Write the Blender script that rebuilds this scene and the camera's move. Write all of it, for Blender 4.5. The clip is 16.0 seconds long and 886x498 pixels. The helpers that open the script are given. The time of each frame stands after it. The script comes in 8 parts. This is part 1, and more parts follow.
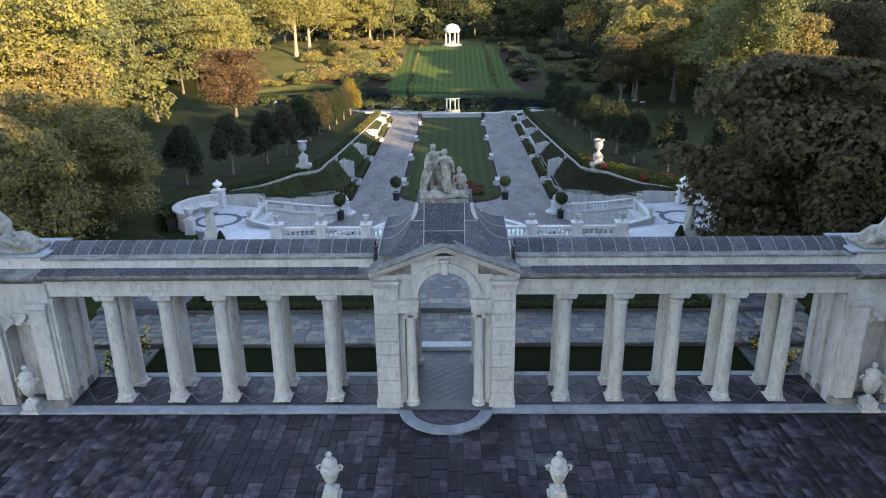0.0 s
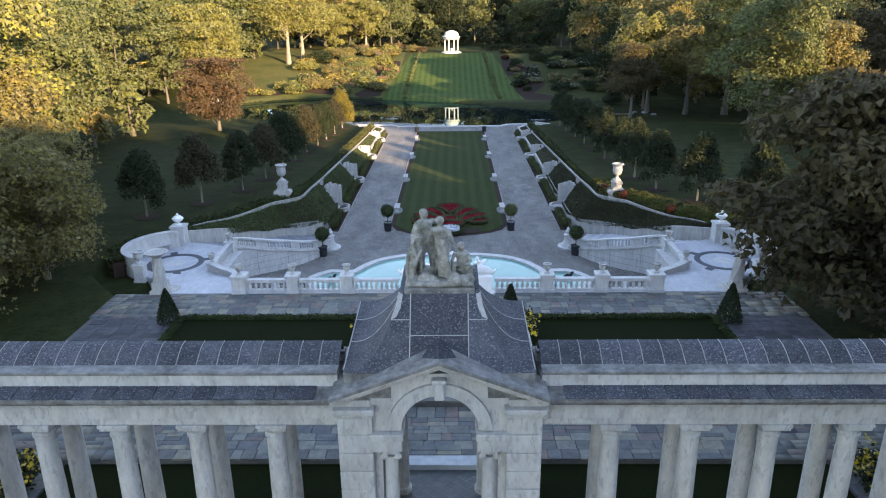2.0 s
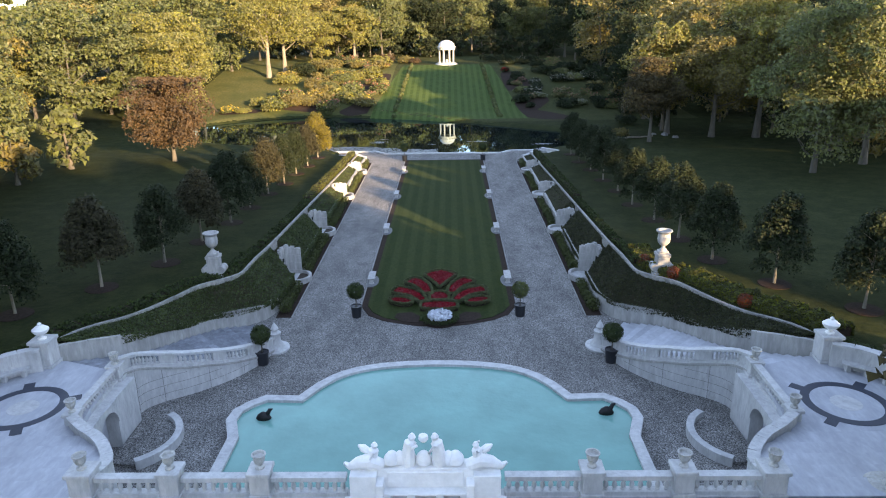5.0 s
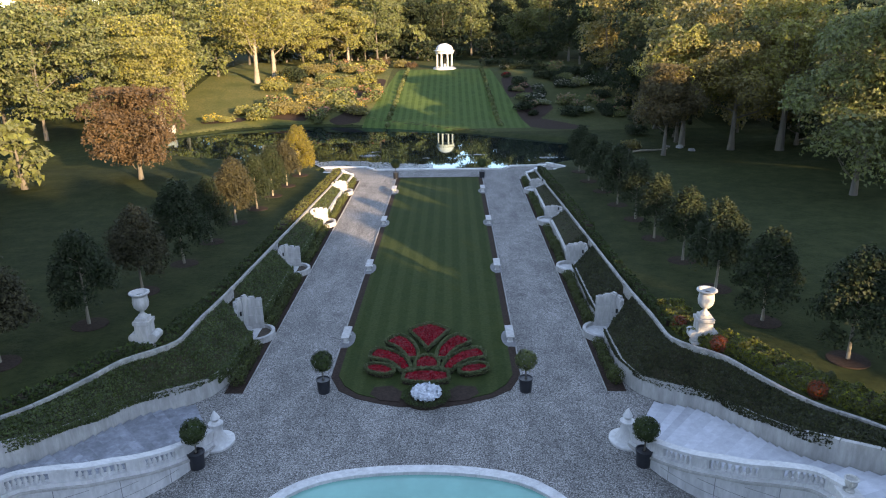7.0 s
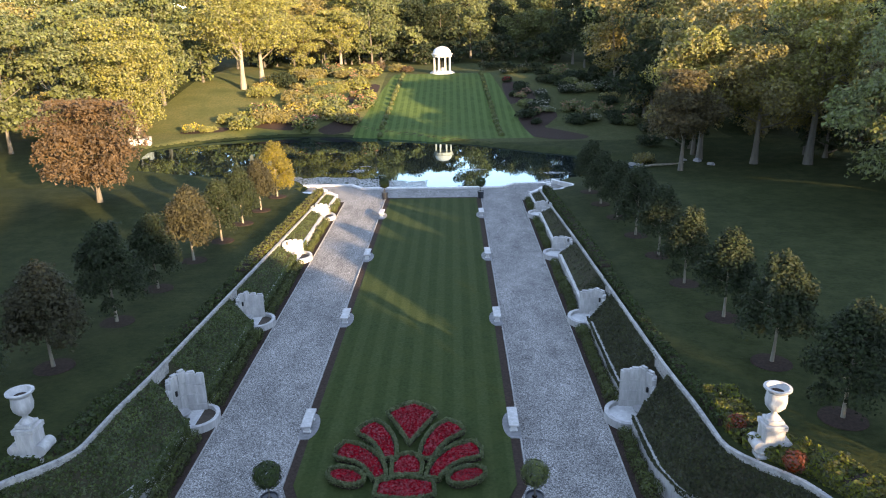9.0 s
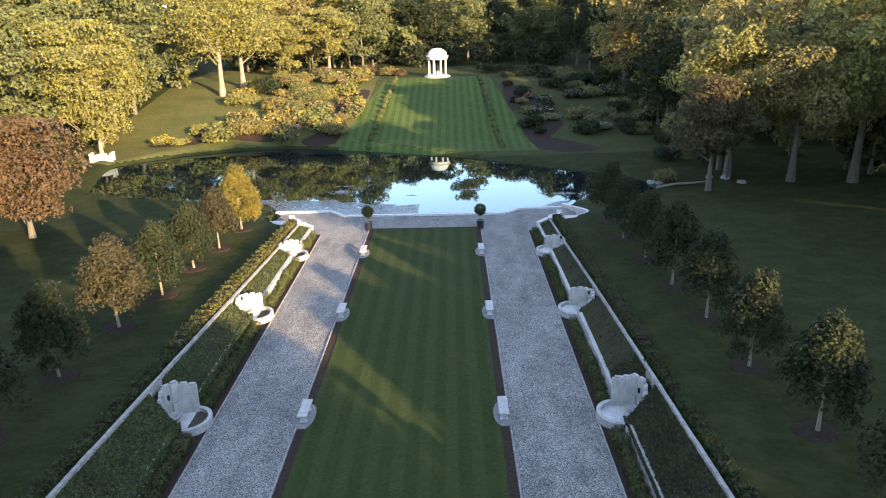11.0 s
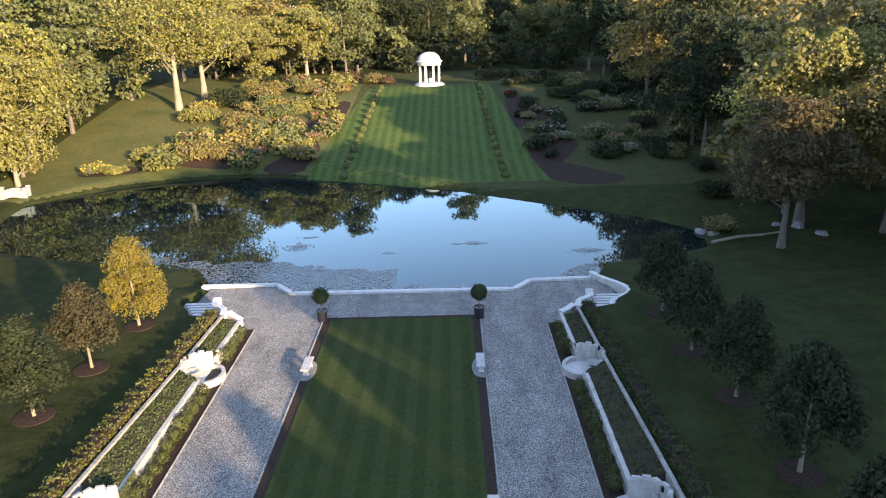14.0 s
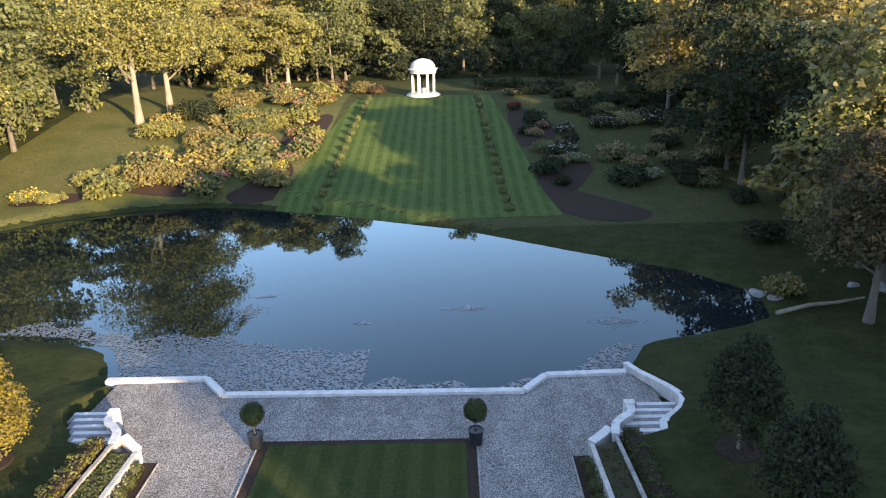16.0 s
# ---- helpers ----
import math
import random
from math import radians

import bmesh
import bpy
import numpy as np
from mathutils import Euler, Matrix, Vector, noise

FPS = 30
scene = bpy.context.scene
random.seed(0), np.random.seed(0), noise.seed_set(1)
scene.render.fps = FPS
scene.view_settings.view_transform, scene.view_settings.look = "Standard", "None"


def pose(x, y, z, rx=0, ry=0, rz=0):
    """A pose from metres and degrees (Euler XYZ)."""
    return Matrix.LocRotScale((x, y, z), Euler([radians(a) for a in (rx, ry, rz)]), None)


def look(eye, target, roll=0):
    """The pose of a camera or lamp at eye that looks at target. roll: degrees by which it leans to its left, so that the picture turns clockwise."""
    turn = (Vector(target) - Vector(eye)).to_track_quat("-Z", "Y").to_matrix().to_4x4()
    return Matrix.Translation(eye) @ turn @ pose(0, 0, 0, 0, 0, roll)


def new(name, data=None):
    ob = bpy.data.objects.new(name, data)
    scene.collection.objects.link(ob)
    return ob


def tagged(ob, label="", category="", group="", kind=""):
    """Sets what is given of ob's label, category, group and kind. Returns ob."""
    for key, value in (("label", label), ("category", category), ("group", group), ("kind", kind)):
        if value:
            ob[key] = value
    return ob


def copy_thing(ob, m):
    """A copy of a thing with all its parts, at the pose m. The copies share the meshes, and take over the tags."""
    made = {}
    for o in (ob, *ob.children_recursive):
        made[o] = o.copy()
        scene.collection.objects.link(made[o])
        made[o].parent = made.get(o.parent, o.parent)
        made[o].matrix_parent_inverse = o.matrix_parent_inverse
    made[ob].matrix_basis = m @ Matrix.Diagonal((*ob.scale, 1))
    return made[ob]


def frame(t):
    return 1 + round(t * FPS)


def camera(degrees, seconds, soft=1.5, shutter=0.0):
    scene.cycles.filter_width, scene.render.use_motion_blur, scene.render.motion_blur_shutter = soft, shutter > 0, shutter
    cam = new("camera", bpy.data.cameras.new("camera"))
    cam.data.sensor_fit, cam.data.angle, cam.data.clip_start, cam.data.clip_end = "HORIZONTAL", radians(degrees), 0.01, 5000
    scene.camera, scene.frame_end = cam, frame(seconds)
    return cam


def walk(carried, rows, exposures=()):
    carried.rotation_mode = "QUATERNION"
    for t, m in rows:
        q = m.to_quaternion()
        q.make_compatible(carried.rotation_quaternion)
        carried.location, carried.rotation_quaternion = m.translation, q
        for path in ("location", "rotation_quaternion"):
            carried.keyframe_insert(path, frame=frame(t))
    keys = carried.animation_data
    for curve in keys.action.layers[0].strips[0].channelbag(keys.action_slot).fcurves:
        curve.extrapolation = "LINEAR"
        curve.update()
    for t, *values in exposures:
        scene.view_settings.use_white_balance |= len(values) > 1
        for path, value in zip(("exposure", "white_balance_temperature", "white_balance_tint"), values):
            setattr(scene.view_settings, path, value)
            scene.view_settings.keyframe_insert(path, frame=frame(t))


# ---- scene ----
cam = camera(64.6, 16.0, 1.1)
PATH = [
    (0, (0.379, -0.468, 17.576), (0.345, 1.418, 16.911), -0.7),
    (0.5, (0.362, 1.262, 17.544), (0.329, 3.149, 16.882), -0.5),
    (1, (0.344, 3.168, 17.504), (0.312, 5.057, 16.849), -0.4),
    (1.5, (0.373, 5.271, 17.545), (0.341, 7.161, 16.891), -0.5),
    (2, (0.377, 7.615, 17.563), (0.346, 9.506, 16.912), -0.6),
    (2.5, (0.418, 10.148, 17.587), (0.388, 12.04, 16.94), -0.7),
    (3, (0.494, 12.763, 17.672), (0.465, 14.657, 17.029), -0.7),
    (3.5, (0.599, 15.402, 17.804), (0.57, 17.295, 17.161), -0.8),
    (4, (0.684, 18.008, 17.907), (0.658, 19.902, 17.266), -0.8),
    (6.5, (1.33, 29.892, 18.03), (1.304, 31.789, 17.397), -0.7),
    (7, (1.501, 31.931, 18.117), (1.473, 33.828, 17.484), -0.8),
    (7.5, (1.664, 33.995, 18.162), (1.635, 35.892, 17.53), -0.8),
    (8, (1.839, 36.128, 18.158), (1.809, 38.026, 17.527), -0.8),
    (8.5, (1.947, 38.397, 18.237), (1.918, 40.294, 17.605), -0.9),
    (9, (2.141, 40.816, 18.28), (2.109, 42.714, 17.648), -1.0),
    (11.5, (2.64, 55.006, 18.364), (2.611, 56.902, 17.729), -1.4),
    (12, (2.803, 58.114, 18.361), (2.773, 60.011, 17.727), -1.4),
    (12.5, (2.969, 61.336, 18.482), (2.939, 63.231, 17.845), -1.5),
    (13, (3.168, 64.582, 18.61), (3.136, 66.477, 17.971), -1.6),
    (13.5, (3.309, 67.952, 18.679), (3.278, 69.846, 18.036), -1.6),
    (14, (3.449, 71.354, 18.693), (3.419, 73.247, 18.05), -1.7),
    (14.5, (3.593, 74.719, 18.77), (3.564, 76.612, 18.125), -1.7),
    (15, (3.742, 78.135, 18.831), (3.714, 80.028, 18.186), -1.6),
    (15.5, (4.006, 81.536, 18.902), (3.976, 83.428, 18.255), -1.7),
    (16, (4.141, 85.004, 18.751), (4.112, 86.899, 18.111), -1.5),
]
walk(cam, [(t, look(eye, target, roll)) for t, eye, target, roll in PATH], [(0.0, 3.06, 7800, 20), (3.5, 3.03, 7800, 20), (6.5, 2.98, 7800, 20), (9.0, 3.32, 7800, 20), (12.0, 3.12, 7800, 20), (14.0, 3.0, 7350, 20), (16.0, 2.95, 7350, 20)])

# ---- light: low sun from behind and to the right of the walk, clear sky ----
SUN_ELEV, SUN_AZ = 11.0, radians(143)          # azimuth clockwise from +y
sun_from = Vector((math.sin(SUN_AZ), math.cos(SUN_AZ), math.tan(radians(SUN_ELEV))))
sun = new("sun", bpy.data.lights.new("sun", "SUN"))
sun.data.energy, sun.data.angle, sun.data.color = 3.0, radians(0.6), (1.0, 0.79, 0.50)
sun.matrix_world = look(sun_from * 100, (0, 0, 0))
world = bpy.data.worlds.new("sky")
scene.world = world
world.use_nodes = True
wn = world.node_tree.nodes
sky = wn.new("ShaderNodeTexSky")
sky.sky_type, sky.sun_disc = "NISHITA", False
sky.sun_elevation, sky.sun_rotation = radians(SUN_ELEV), SUN_AZ
sky.air_density, sky.dust_density, sky.ozone_density = 0.7, 0.05, 0.8
wn["Background"].inputs["Strength"].default_value = 0.15
world.node_tree.links.new(sky.outputs[0], wn["Background"].inputs[0])

# ---- materials ----
def material(name, a, b, size=0.5, rough=0.8, bump=0.3, stain=None, stain_size=4.0, stain_amount=0.5, per_piece=0.0, metal=0.0,
             leaf=0.0, stripes=None, stretch=(1, 1, 1), spec=0.4, speck=None, tones=None):
    """Two tones mixed by fine grain, stains at a larger scale, an even spread over pieces, a fine relief."""
    m = bpy.data.materials.new(name)
    m.use_nodes = True
    n, l = m.node_tree.nodes, m.node_tree.links
    bsdf = n["Principled BSDF"]
    geo, info = n.new("ShaderNodeNewGeometry"), n.new("ShaderNodeObjectInfo")
    scale = n.new("ShaderNodeMapping")
    scale.inputs["Scale"].default_value = stretch
    l.new(geo.outputs["Position"], scale.inputs["Vector"])

    def grain(s, detail):
        t = n.new("ShaderNodeTexNoise")
        t.inputs["Scale"].default_value, t.inputs["Detail"].default_value, t.inputs["Roughness"].default_value = 1.0 / s, detail, 0.65
        l.new(scale.outputs[0], t.inputs["Vector"])
        return t

    def ramp(src, lo, hi):
        r = n.new("ShaderNodeMapRange")
        r.inputs["From Min"].default_value, r.inputs["From Max"].default_value = lo, hi
        l.new(src, r.inputs["Value"])
        return r.outputs[0]

    def mix(fac, c1, c2, kind="MIX"):
        x = n.new("ShaderNodeMix")
        x.data_type, x.blend_type = "RGBA", kind
        for sock, v in ((x.inputs["Factor"], fac), (x.inputs[6], c1), (x.inputs[7], c2)):
            if isinstance(v, bpy.types.NodeSocket):
                l.new(v, sock)
            else:
                sock.default_value = v if isinstance(v, float) else (*v, 1.0)
        return x.outputs[2]

    fine = grain(size, 6.0)
    col = mix(ramp(fine.outputs["Fac"], 0.3, 0.7), a, b)
    if speck:
        v = grain(size * 1.2, 2.0)
        col = mix(ramp(v.outputs["Fac"], 0.56, 0.64), col, speck)
    if stripes:
        wid, dark = stripes
        w = n.new("ShaderNodeTexWave")
        w.inputs["Scale"].default_value, w.inputs["Distortion"].default_value = 0.314 / wid, 0.25
        w.inputs["Detail"].default_value = 1.0
        l.new(geo.outputs["Position"], w.inputs["Vector"])
        col = mix(ramp(w.outputs["Fac"], 0.35, 0.65), col, mix(1.0, col, dark, "MULTIPLY"))
    if stain:
        big = grain(stain_size, 4.0)
        f = n.new("ShaderNodeMath")
        f.operation = "MULTIPLY"
        l.new(ramp(big.outputs["Fac"], 0.42, 0.68), f.inputs[0])
        f.inputs[1].default_value = stain_amount
        col = mix(f.outputs[0], col, stain)
    if per_piece:
        h = n.new("ShaderNodeHueSaturation")
        for src, sock, lo, hi in ((info.outputs["Random"], "Value", 1 - per_piece, 1 + per_piece),
                                  (geo.outputs["Random Per Island"], "Saturation", 1 - per_piece, 1 + per_piece)):
            r = n.new("ShaderNodeMapRange")
            r.inputs["To Min"].default_value, r.inputs["To Max"].default_value = lo, hi
            if sock == "Value":
                s = n.new("ShaderNodeMath")
                s.operation = "ADD"
                l.new(info.outputs["Random"], s.inputs[0])
                l.new(geo.outputs["Random Per Island"], s.inputs[1])
                f = n.new("ShaderNodeMath")
                f.operation = "FRACT"
                l.new(s.outputs[0], f.inputs[0])
                src = f.outputs[0]
            l.new(src, r.inputs["Value"])
            l.new(r.outputs[0], h.inputs[sock])
        l.new(col, h.inputs["Color"])
        col = h.outputs[0]
    if tones:
        s = n.new("ShaderNodeMath")
        s.operation = "ADD"
        l.new(info.outputs["Random"], s.inputs[0])
        l.new(geo.outputs["Random Per Island"], s.inputs[1])
        f = n.new("ShaderNodeMath")
        f.operation = "FRACT"
        l.new(s.outputs[0], f.inputs[0])
        cr = n.new("ShaderNodeValToRGB")
        cr.color_ramp.interpolation = "CONSTANT"
        for k, (at, c) in enumerate(tones):
            e = cr.color_ramp.elements[k] if k < 2 else cr.color_ramp.elements.new(at)
            e.position, e.color = at, (*c, 1)
        l.new(f.outputs[0], cr.inputs[0])
        col = mix(1.0, col, cr.outputs[0], "MULTIPLY")
    l.new(col, bsdf.inputs["Base Color"])
    bsdf.inputs["Roughness"].default_value, bsdf.inputs["Metallic"].default_value = rough, metal
    bsdf.inputs["Specular IOR Level"].default_value = spec
    if bump:
        bp = n.new("ShaderNodeBump")
        bp.inputs["Strength"].default_value, bp.inputs["Distance"].default_value = bump, size * 0.25
        l.new(fine.outputs["Fac"], bp.inputs["Height"])
        l.new(bp.outputs[0], bsdf.inputs["Normal"])
    if leaf:
        tr, add = n.new("ShaderNodeBsdfTranslucent"), n.new("ShaderNodeMixShader")
        l.new(col, tr.inputs["Color"])
        add.inputs[0].default_value = leaf
        l.new(bsdf.outputs[0], add.inputs[1])
        l.new(tr.outputs[0], add.inputs[2])
        l.new(add.outputs[0], n["Material Output"].inputs["Surface"])
    return m


def foliage(name, a, b, spread=0.26):
    return material(name, a, b, size=1.1, rough=0.75, bump=0.0, per_piece=spread, leaf=0.33, spec=0.12)


M_LIME = material("limestone", (0.45, 0.442, 0.41), (0.34, 0.334, 0.31), 0.12, 0.85, 0.5, (0.17, 0.167, 0.152), 0.7, 0.42, stretch=(1, 1, 0.35), speck=(0.30, 0.296, 0.275))
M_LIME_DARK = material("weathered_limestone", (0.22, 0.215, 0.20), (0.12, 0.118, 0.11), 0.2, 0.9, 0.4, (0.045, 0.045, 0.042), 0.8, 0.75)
M_STATUE = material("mossy_sculpted_stone", (0.31, 0.30, 0.265), (0.15, 0.145, 0.122), 0.10, 0.9, 0.7, (0.062, 0.068, 0.042), 0.35, 0.8)
M_SLATE = material("slate_roof", (0.066, 0.070, 0.080), (0.016, 0.018, 0.024), 0.045, 0.85, 0.9, (0.085, 0.087, 0.092), 0.5, 0.5, per_piece=0.25, spec=0.15, speck=(0.13, 0.134, 0.142))
M_SEAM = material("lead_white_joint", (0.33, 0.325, 0.31), (0.22, 0.217, 0.21), 0.1, 0.8, 0.2)
# the paler bluish patches put glossy sky reflections into the slate's colour
M_FLAG_DARK = material("dark_slate_paving", (0.032, 0.030, 0.035), (0.008, 0.008, 0.011), 0.14, 0.50, 0.5, (0.085, 0.086, 0.096), 0.33, 0.75, per_piece=0.6, spec=0.12,
                       tones=((0.0, (0.75, 0.72, 0.78)), (0.4, (0.45, 0.43, 0.5)), (0.7, (1.0, 0.95, 1.0)), (0.85, (0.75, 0.6, 0.66))))
M_FLAG = material("bluestone_paving", (0.165, 0.178, 0.176), (0.10, 0.108, 0.108), 0.25, 0.7, 0.3, (0.24, 0.235, 0.215), 0.45, 0.5, per_piece=0.3, spec=0.25,
                  tones=((0.0, (0.80, 0.80, 0.78)), (0.35, (1.0, 0.97, 0.88)), (0.55, (0.58, 0.60, 0.63)), (0.72, (0.78, 0.60, 0.55)), (0.80, (1.0, 0.88, 0.70)), (0.92, (0.42, 0.40, 0.42))))
# purple mottled slate, its colour darkened for the shade of overhanging trees
M_FLAG_SIDE = material("shade_darkened_purple_slate", (0.092, 0.092, 0.104), (0.046, 0.046, 0.054), 0.3, 0.7, 0.3, (0.048, 0.046, 0.046), 0.9, 0.7, per_piece=0.35, spec=0.2)
M_PASSAGE = material("worn_green_slate", (0.095, 0.108, 0.105), (0.045, 0.052, 0.052), 0.3, 0.55, 0.3, (0.07, 0.068, 0.062), 0.6, 0.6, spec=0.3)
M_JOINT = material("paving_bed", (0.10, 0.10, 0.095), (0.07, 0.07, 0.068), 0.2, 0.95, 0.2)
M_BLUE = material("bluestone_step", (0.26, 0.29, 0.305), (0.165, 0.185, 0.20), 0.4, 0.75, 0.2, (0.12, 0.13, 0.14), 0.9, 0.6)
M_STEP = material("pale_worn_bluestone", (0.40, 0.43, 0.45), (0.28, 0.30, 0.32), 0.3, 0.7, 0.2, (0.20, 0.21, 0.22), 0.8, 0.4)
M_PAD = material("grey_slab", (0.20, 0.20, 0.20), (0.13, 0.13, 0.132), 0.2, 0.9, 0.4, (0.09, 0.09, 0.088), 0.8, 0.6)
M_MARBLE = material("white_marble", (0.50, 0.497, 0.485), (0.38, 0.38, 0.372), 0.2, 0.6, 0.4, (0.22, 0.223, 0.22), 0.45, 0.40, stretch=(1, 1, 0.35), speck=(0.385, 0.382, 0.37))
M_COPING = material("weathered_grey_coping", (0.315, 0.305, 0.285), (0.18, 0.174, 0.163), 0.15, 0.8, 0.4, (0.11, 0.11, 0.105), 0.6, 0.7)
M_WALL = material("streaked_pale_wall", (0.38, 0.372, 0.35), (0.27, 0.265, 0.248), 0.15, 0.8, 0.4, (0.17, 0.168, 0.158), 0.5, 0.65, stretch=(1, 1, 0.25))
M_MARBLE_FLOOR = material("white_marble_floor", (0.41, 0.422, 0.448), (0.29, 0.302, 0.326), 0.25, 0.5, 0.2, (0.24, 0.25, 0.27), 0.7, 0.55, stretch=(1, 0.35, 1), speck=(0.33, 0.34, 0.36))
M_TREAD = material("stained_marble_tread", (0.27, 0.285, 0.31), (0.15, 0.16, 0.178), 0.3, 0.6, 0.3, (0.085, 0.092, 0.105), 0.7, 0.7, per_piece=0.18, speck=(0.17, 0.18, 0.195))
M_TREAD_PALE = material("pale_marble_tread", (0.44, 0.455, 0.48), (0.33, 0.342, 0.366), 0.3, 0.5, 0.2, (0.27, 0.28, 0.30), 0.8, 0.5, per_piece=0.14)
M_SNOW = material("white_carved_marble", (0.80, 0.79, 0.77), (0.70, 0.69, 0.67), 0.2, 0.6, 0.2, (0.50, 0.49, 0.46), 0.5, 0.35)
M_TEMPLE = material("weathered_white_stone", (0.50, 0.495, 0.47), (0.40, 0.395, 0.37), 0.25, 0.7, 0.3, (0.25, 0.247, 0.235), 0.6, 0.5, stretch=(1, 1, 0.4))
M_BLACK = material("black_marble_inlay", (0.022, 0.028, 0.045), (0.015, 0.02, 0.032), 0.3, 0.5, 0.0)
M_GRAVEL = material("pale_gravel", (0.40, 0.385, 0.36), (0.12, 0.118, 0.114), 0.06, 0.95, 0.9, (0.135, 0.131, 0.125), 0.9, 0.55, speck=(0.064, 0.063, 0.062), spec=0.1)


def weathered(m, size, low, high, lo, hi):
    """Wide worn patches over a material: its colour times lo to hi, with patches of the given size."""
    n, l = m.node_tree.nodes, m.node_tree.links
    b = n["Principled BSDF"].inputs["Base Color"]
    geo, mp, t = n.new("ShaderNodeNewGeometry"), n.new("ShaderNodeMapping"), n.new("ShaderNodeTexNoise")
    r, x = n.new("ShaderNodeMapRange"), n.new("ShaderNodeVectorMath")
    mp.inputs["Scale"].default_value = [1 / v for v in size]
    t.inputs["Scale"].default_value, t.inputs["Detail"].default_value = 1.0, 5.0
    t.inputs["Roughness"].default_value = 0.62
    for sock, v in (("From Min", low), ("From Max", high), ("To Min", lo), ("To Max", hi)):
        r.inputs[sock].default_value = v
    x.operation = "SCALE"
    l.new(geo.outputs["Position"], mp.inputs["Vector"])
    l.new(mp.outputs[0], t.inputs["Vector"])
    l.new(t.outputs["Fac"], r.inputs["Value"])
    if b.links:
        l.new(b.links[0].from_socket, x.inputs[0])
    else:
        x.inputs[0].default_value = b.default_value[:3]
    l.new(r.outputs[0], x.inputs["Scale"])
    l.new(x.outputs[0], b)


def pebbled(m, size, lo, hi):
    """Single pebbles: cells of a size, each with its own tone between lo and hi, darker where they meet."""
    n, l = m.node_tree.nodes, m.node_tree.links
    b = n["Principled BSDF"].inputs["Base Color"]
    geo, v, seam = n.new("ShaderNodeNewGeometry"), n.new("ShaderNodeTexVoronoi"), n.new("ShaderNodeMapRange")
    tone, f, x = n.new("ShaderNodeMapRange"), n.new("ShaderNodeMath"), n.new("ShaderNodeVectorMath")
    v.inputs["Scale"].default_value = 1.0 / size
    l.new(geo.outputs["Position"], v.inputs["Vector"])
    for r, src, *vals in ((tone, v.outputs["Color"], 0.0, 1.0, lo, hi), (seam, v.outputs["Distance"], 0.35, 0.75, 1.0, 0.45)):
        for sock, value in zip(("From Min", "From Max", "To Min", "To Max"), vals):
            r.inputs[sock].default_value = value
        l.new(src, r.inputs["Value"])
    f.operation, x.operation = "MULTIPLY", "SCALE"
    l.new(tone.outputs[0], f.inputs[0])
    l.new(seam.outputs[0], f.inputs[1])
    l.new(b.links[0].from_socket, x.inputs[0])
    l.new(f.outputs[0], x.inputs["Scale"])
    l.new(x.outputs[0], b)


weathered(M_GRAVEL, (1.6, 5.0, 1.6), 0.36, 0.62, 0.78, 1.1)
pebbled(M_GRAVEL, 0.052, 0.45, 1.5)
M_SOIL = material("dark_mulch", (0.044, 0.031, 0.025), (0.022, 0.016, 0.013), 0.15, 1.0, 0.8, spec=0.05)
M_LAWN = material("mown_lawn", (0.041, 0.054, 0.019), (0.020, 0.030, 0.010), 0.14, 0.95, 0.8, (0.032, 0.041, 0.012), 1.6, 0.6, stripes=(1.15, (0.74, 0.79, 0.74)), spec=0.05)
# hill grass in two copies: shade, then sunlight, put into the colour
M_MEADOW_SHADE = material("shaded_hill_grass", (0.058, 0.060, 0.024), (0.029, 0.034, 0.014), 0.5, 0.95, 1.0, (0.030, 0.040, 0.014), 1.8, 0.75, spec=0.05)
M_MEADOW_SUN = material("sunlit_hill_grass", (0.112, 0.103, 0.040), (0.045, 0.055, 0.020), 0.35, 0.95, 1.0, (0.047, 0.058, 0.020), 7.0, 0.95, spec=0.05)
# terrace lawn: its deep shade is put into this near-black green
M_LAWN_DARK = material("shade_darkened_lawn", (0.0100, 0.0140, 0.0040), (0.0052, 0.0078, 0.0024), 0.14, 0.95, 0.6, (0.0075, 0.0092, 0.0036), 3.0, 0.5, spec=0.03)
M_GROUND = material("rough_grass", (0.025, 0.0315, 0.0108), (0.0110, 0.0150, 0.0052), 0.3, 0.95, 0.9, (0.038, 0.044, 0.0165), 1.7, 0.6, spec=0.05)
M_BANK = material("bare_bank_soil", (0.050, 0.044, 0.028), (0.024, 0.022, 0.014), 0.2, 0.95, 0.9, (0.034, 0.042, 0.018), 1.2, 0.7, spec=0.05)
M_BOX = foliage("box_hedge_leaves", (0.052, 0.070, 0.026), (0.027, 0.040, 0.016), 0.3)
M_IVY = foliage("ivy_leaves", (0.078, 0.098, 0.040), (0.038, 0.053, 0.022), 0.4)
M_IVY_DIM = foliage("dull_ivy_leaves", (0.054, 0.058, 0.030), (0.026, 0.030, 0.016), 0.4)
M_BALL = foliage("box_ball_leaves", (0.072, 0.084, 0.032), (0.040, 0.050, 0.020), 0.3)
M_GOLD = foliage("golden_privet_leaves", (0.110, 0.115, 0.038), (0.055, 0.064, 0.022), 0.4)
M_RED = material("red_begonia_flowers", (0.23, 0.012, 0.018), (0.12, 0.007, 0.011), 0.2, 0.9, 0.0, per_piece=0.3, spec=0.03)
M_WHITEFL = material("white_flowers", (0.55, 0.57, 0.60), (0.36, 0.39, 0.43), 0.2, 0.8, 0.0, per_piece=0.2)
M_PALEFL = material("pale_hill_flowers", (0.26, 0.25, 0.20), (0.15, 0.15, 0.12), 0.2, 0.8, 0.0, per_piece=0.3)
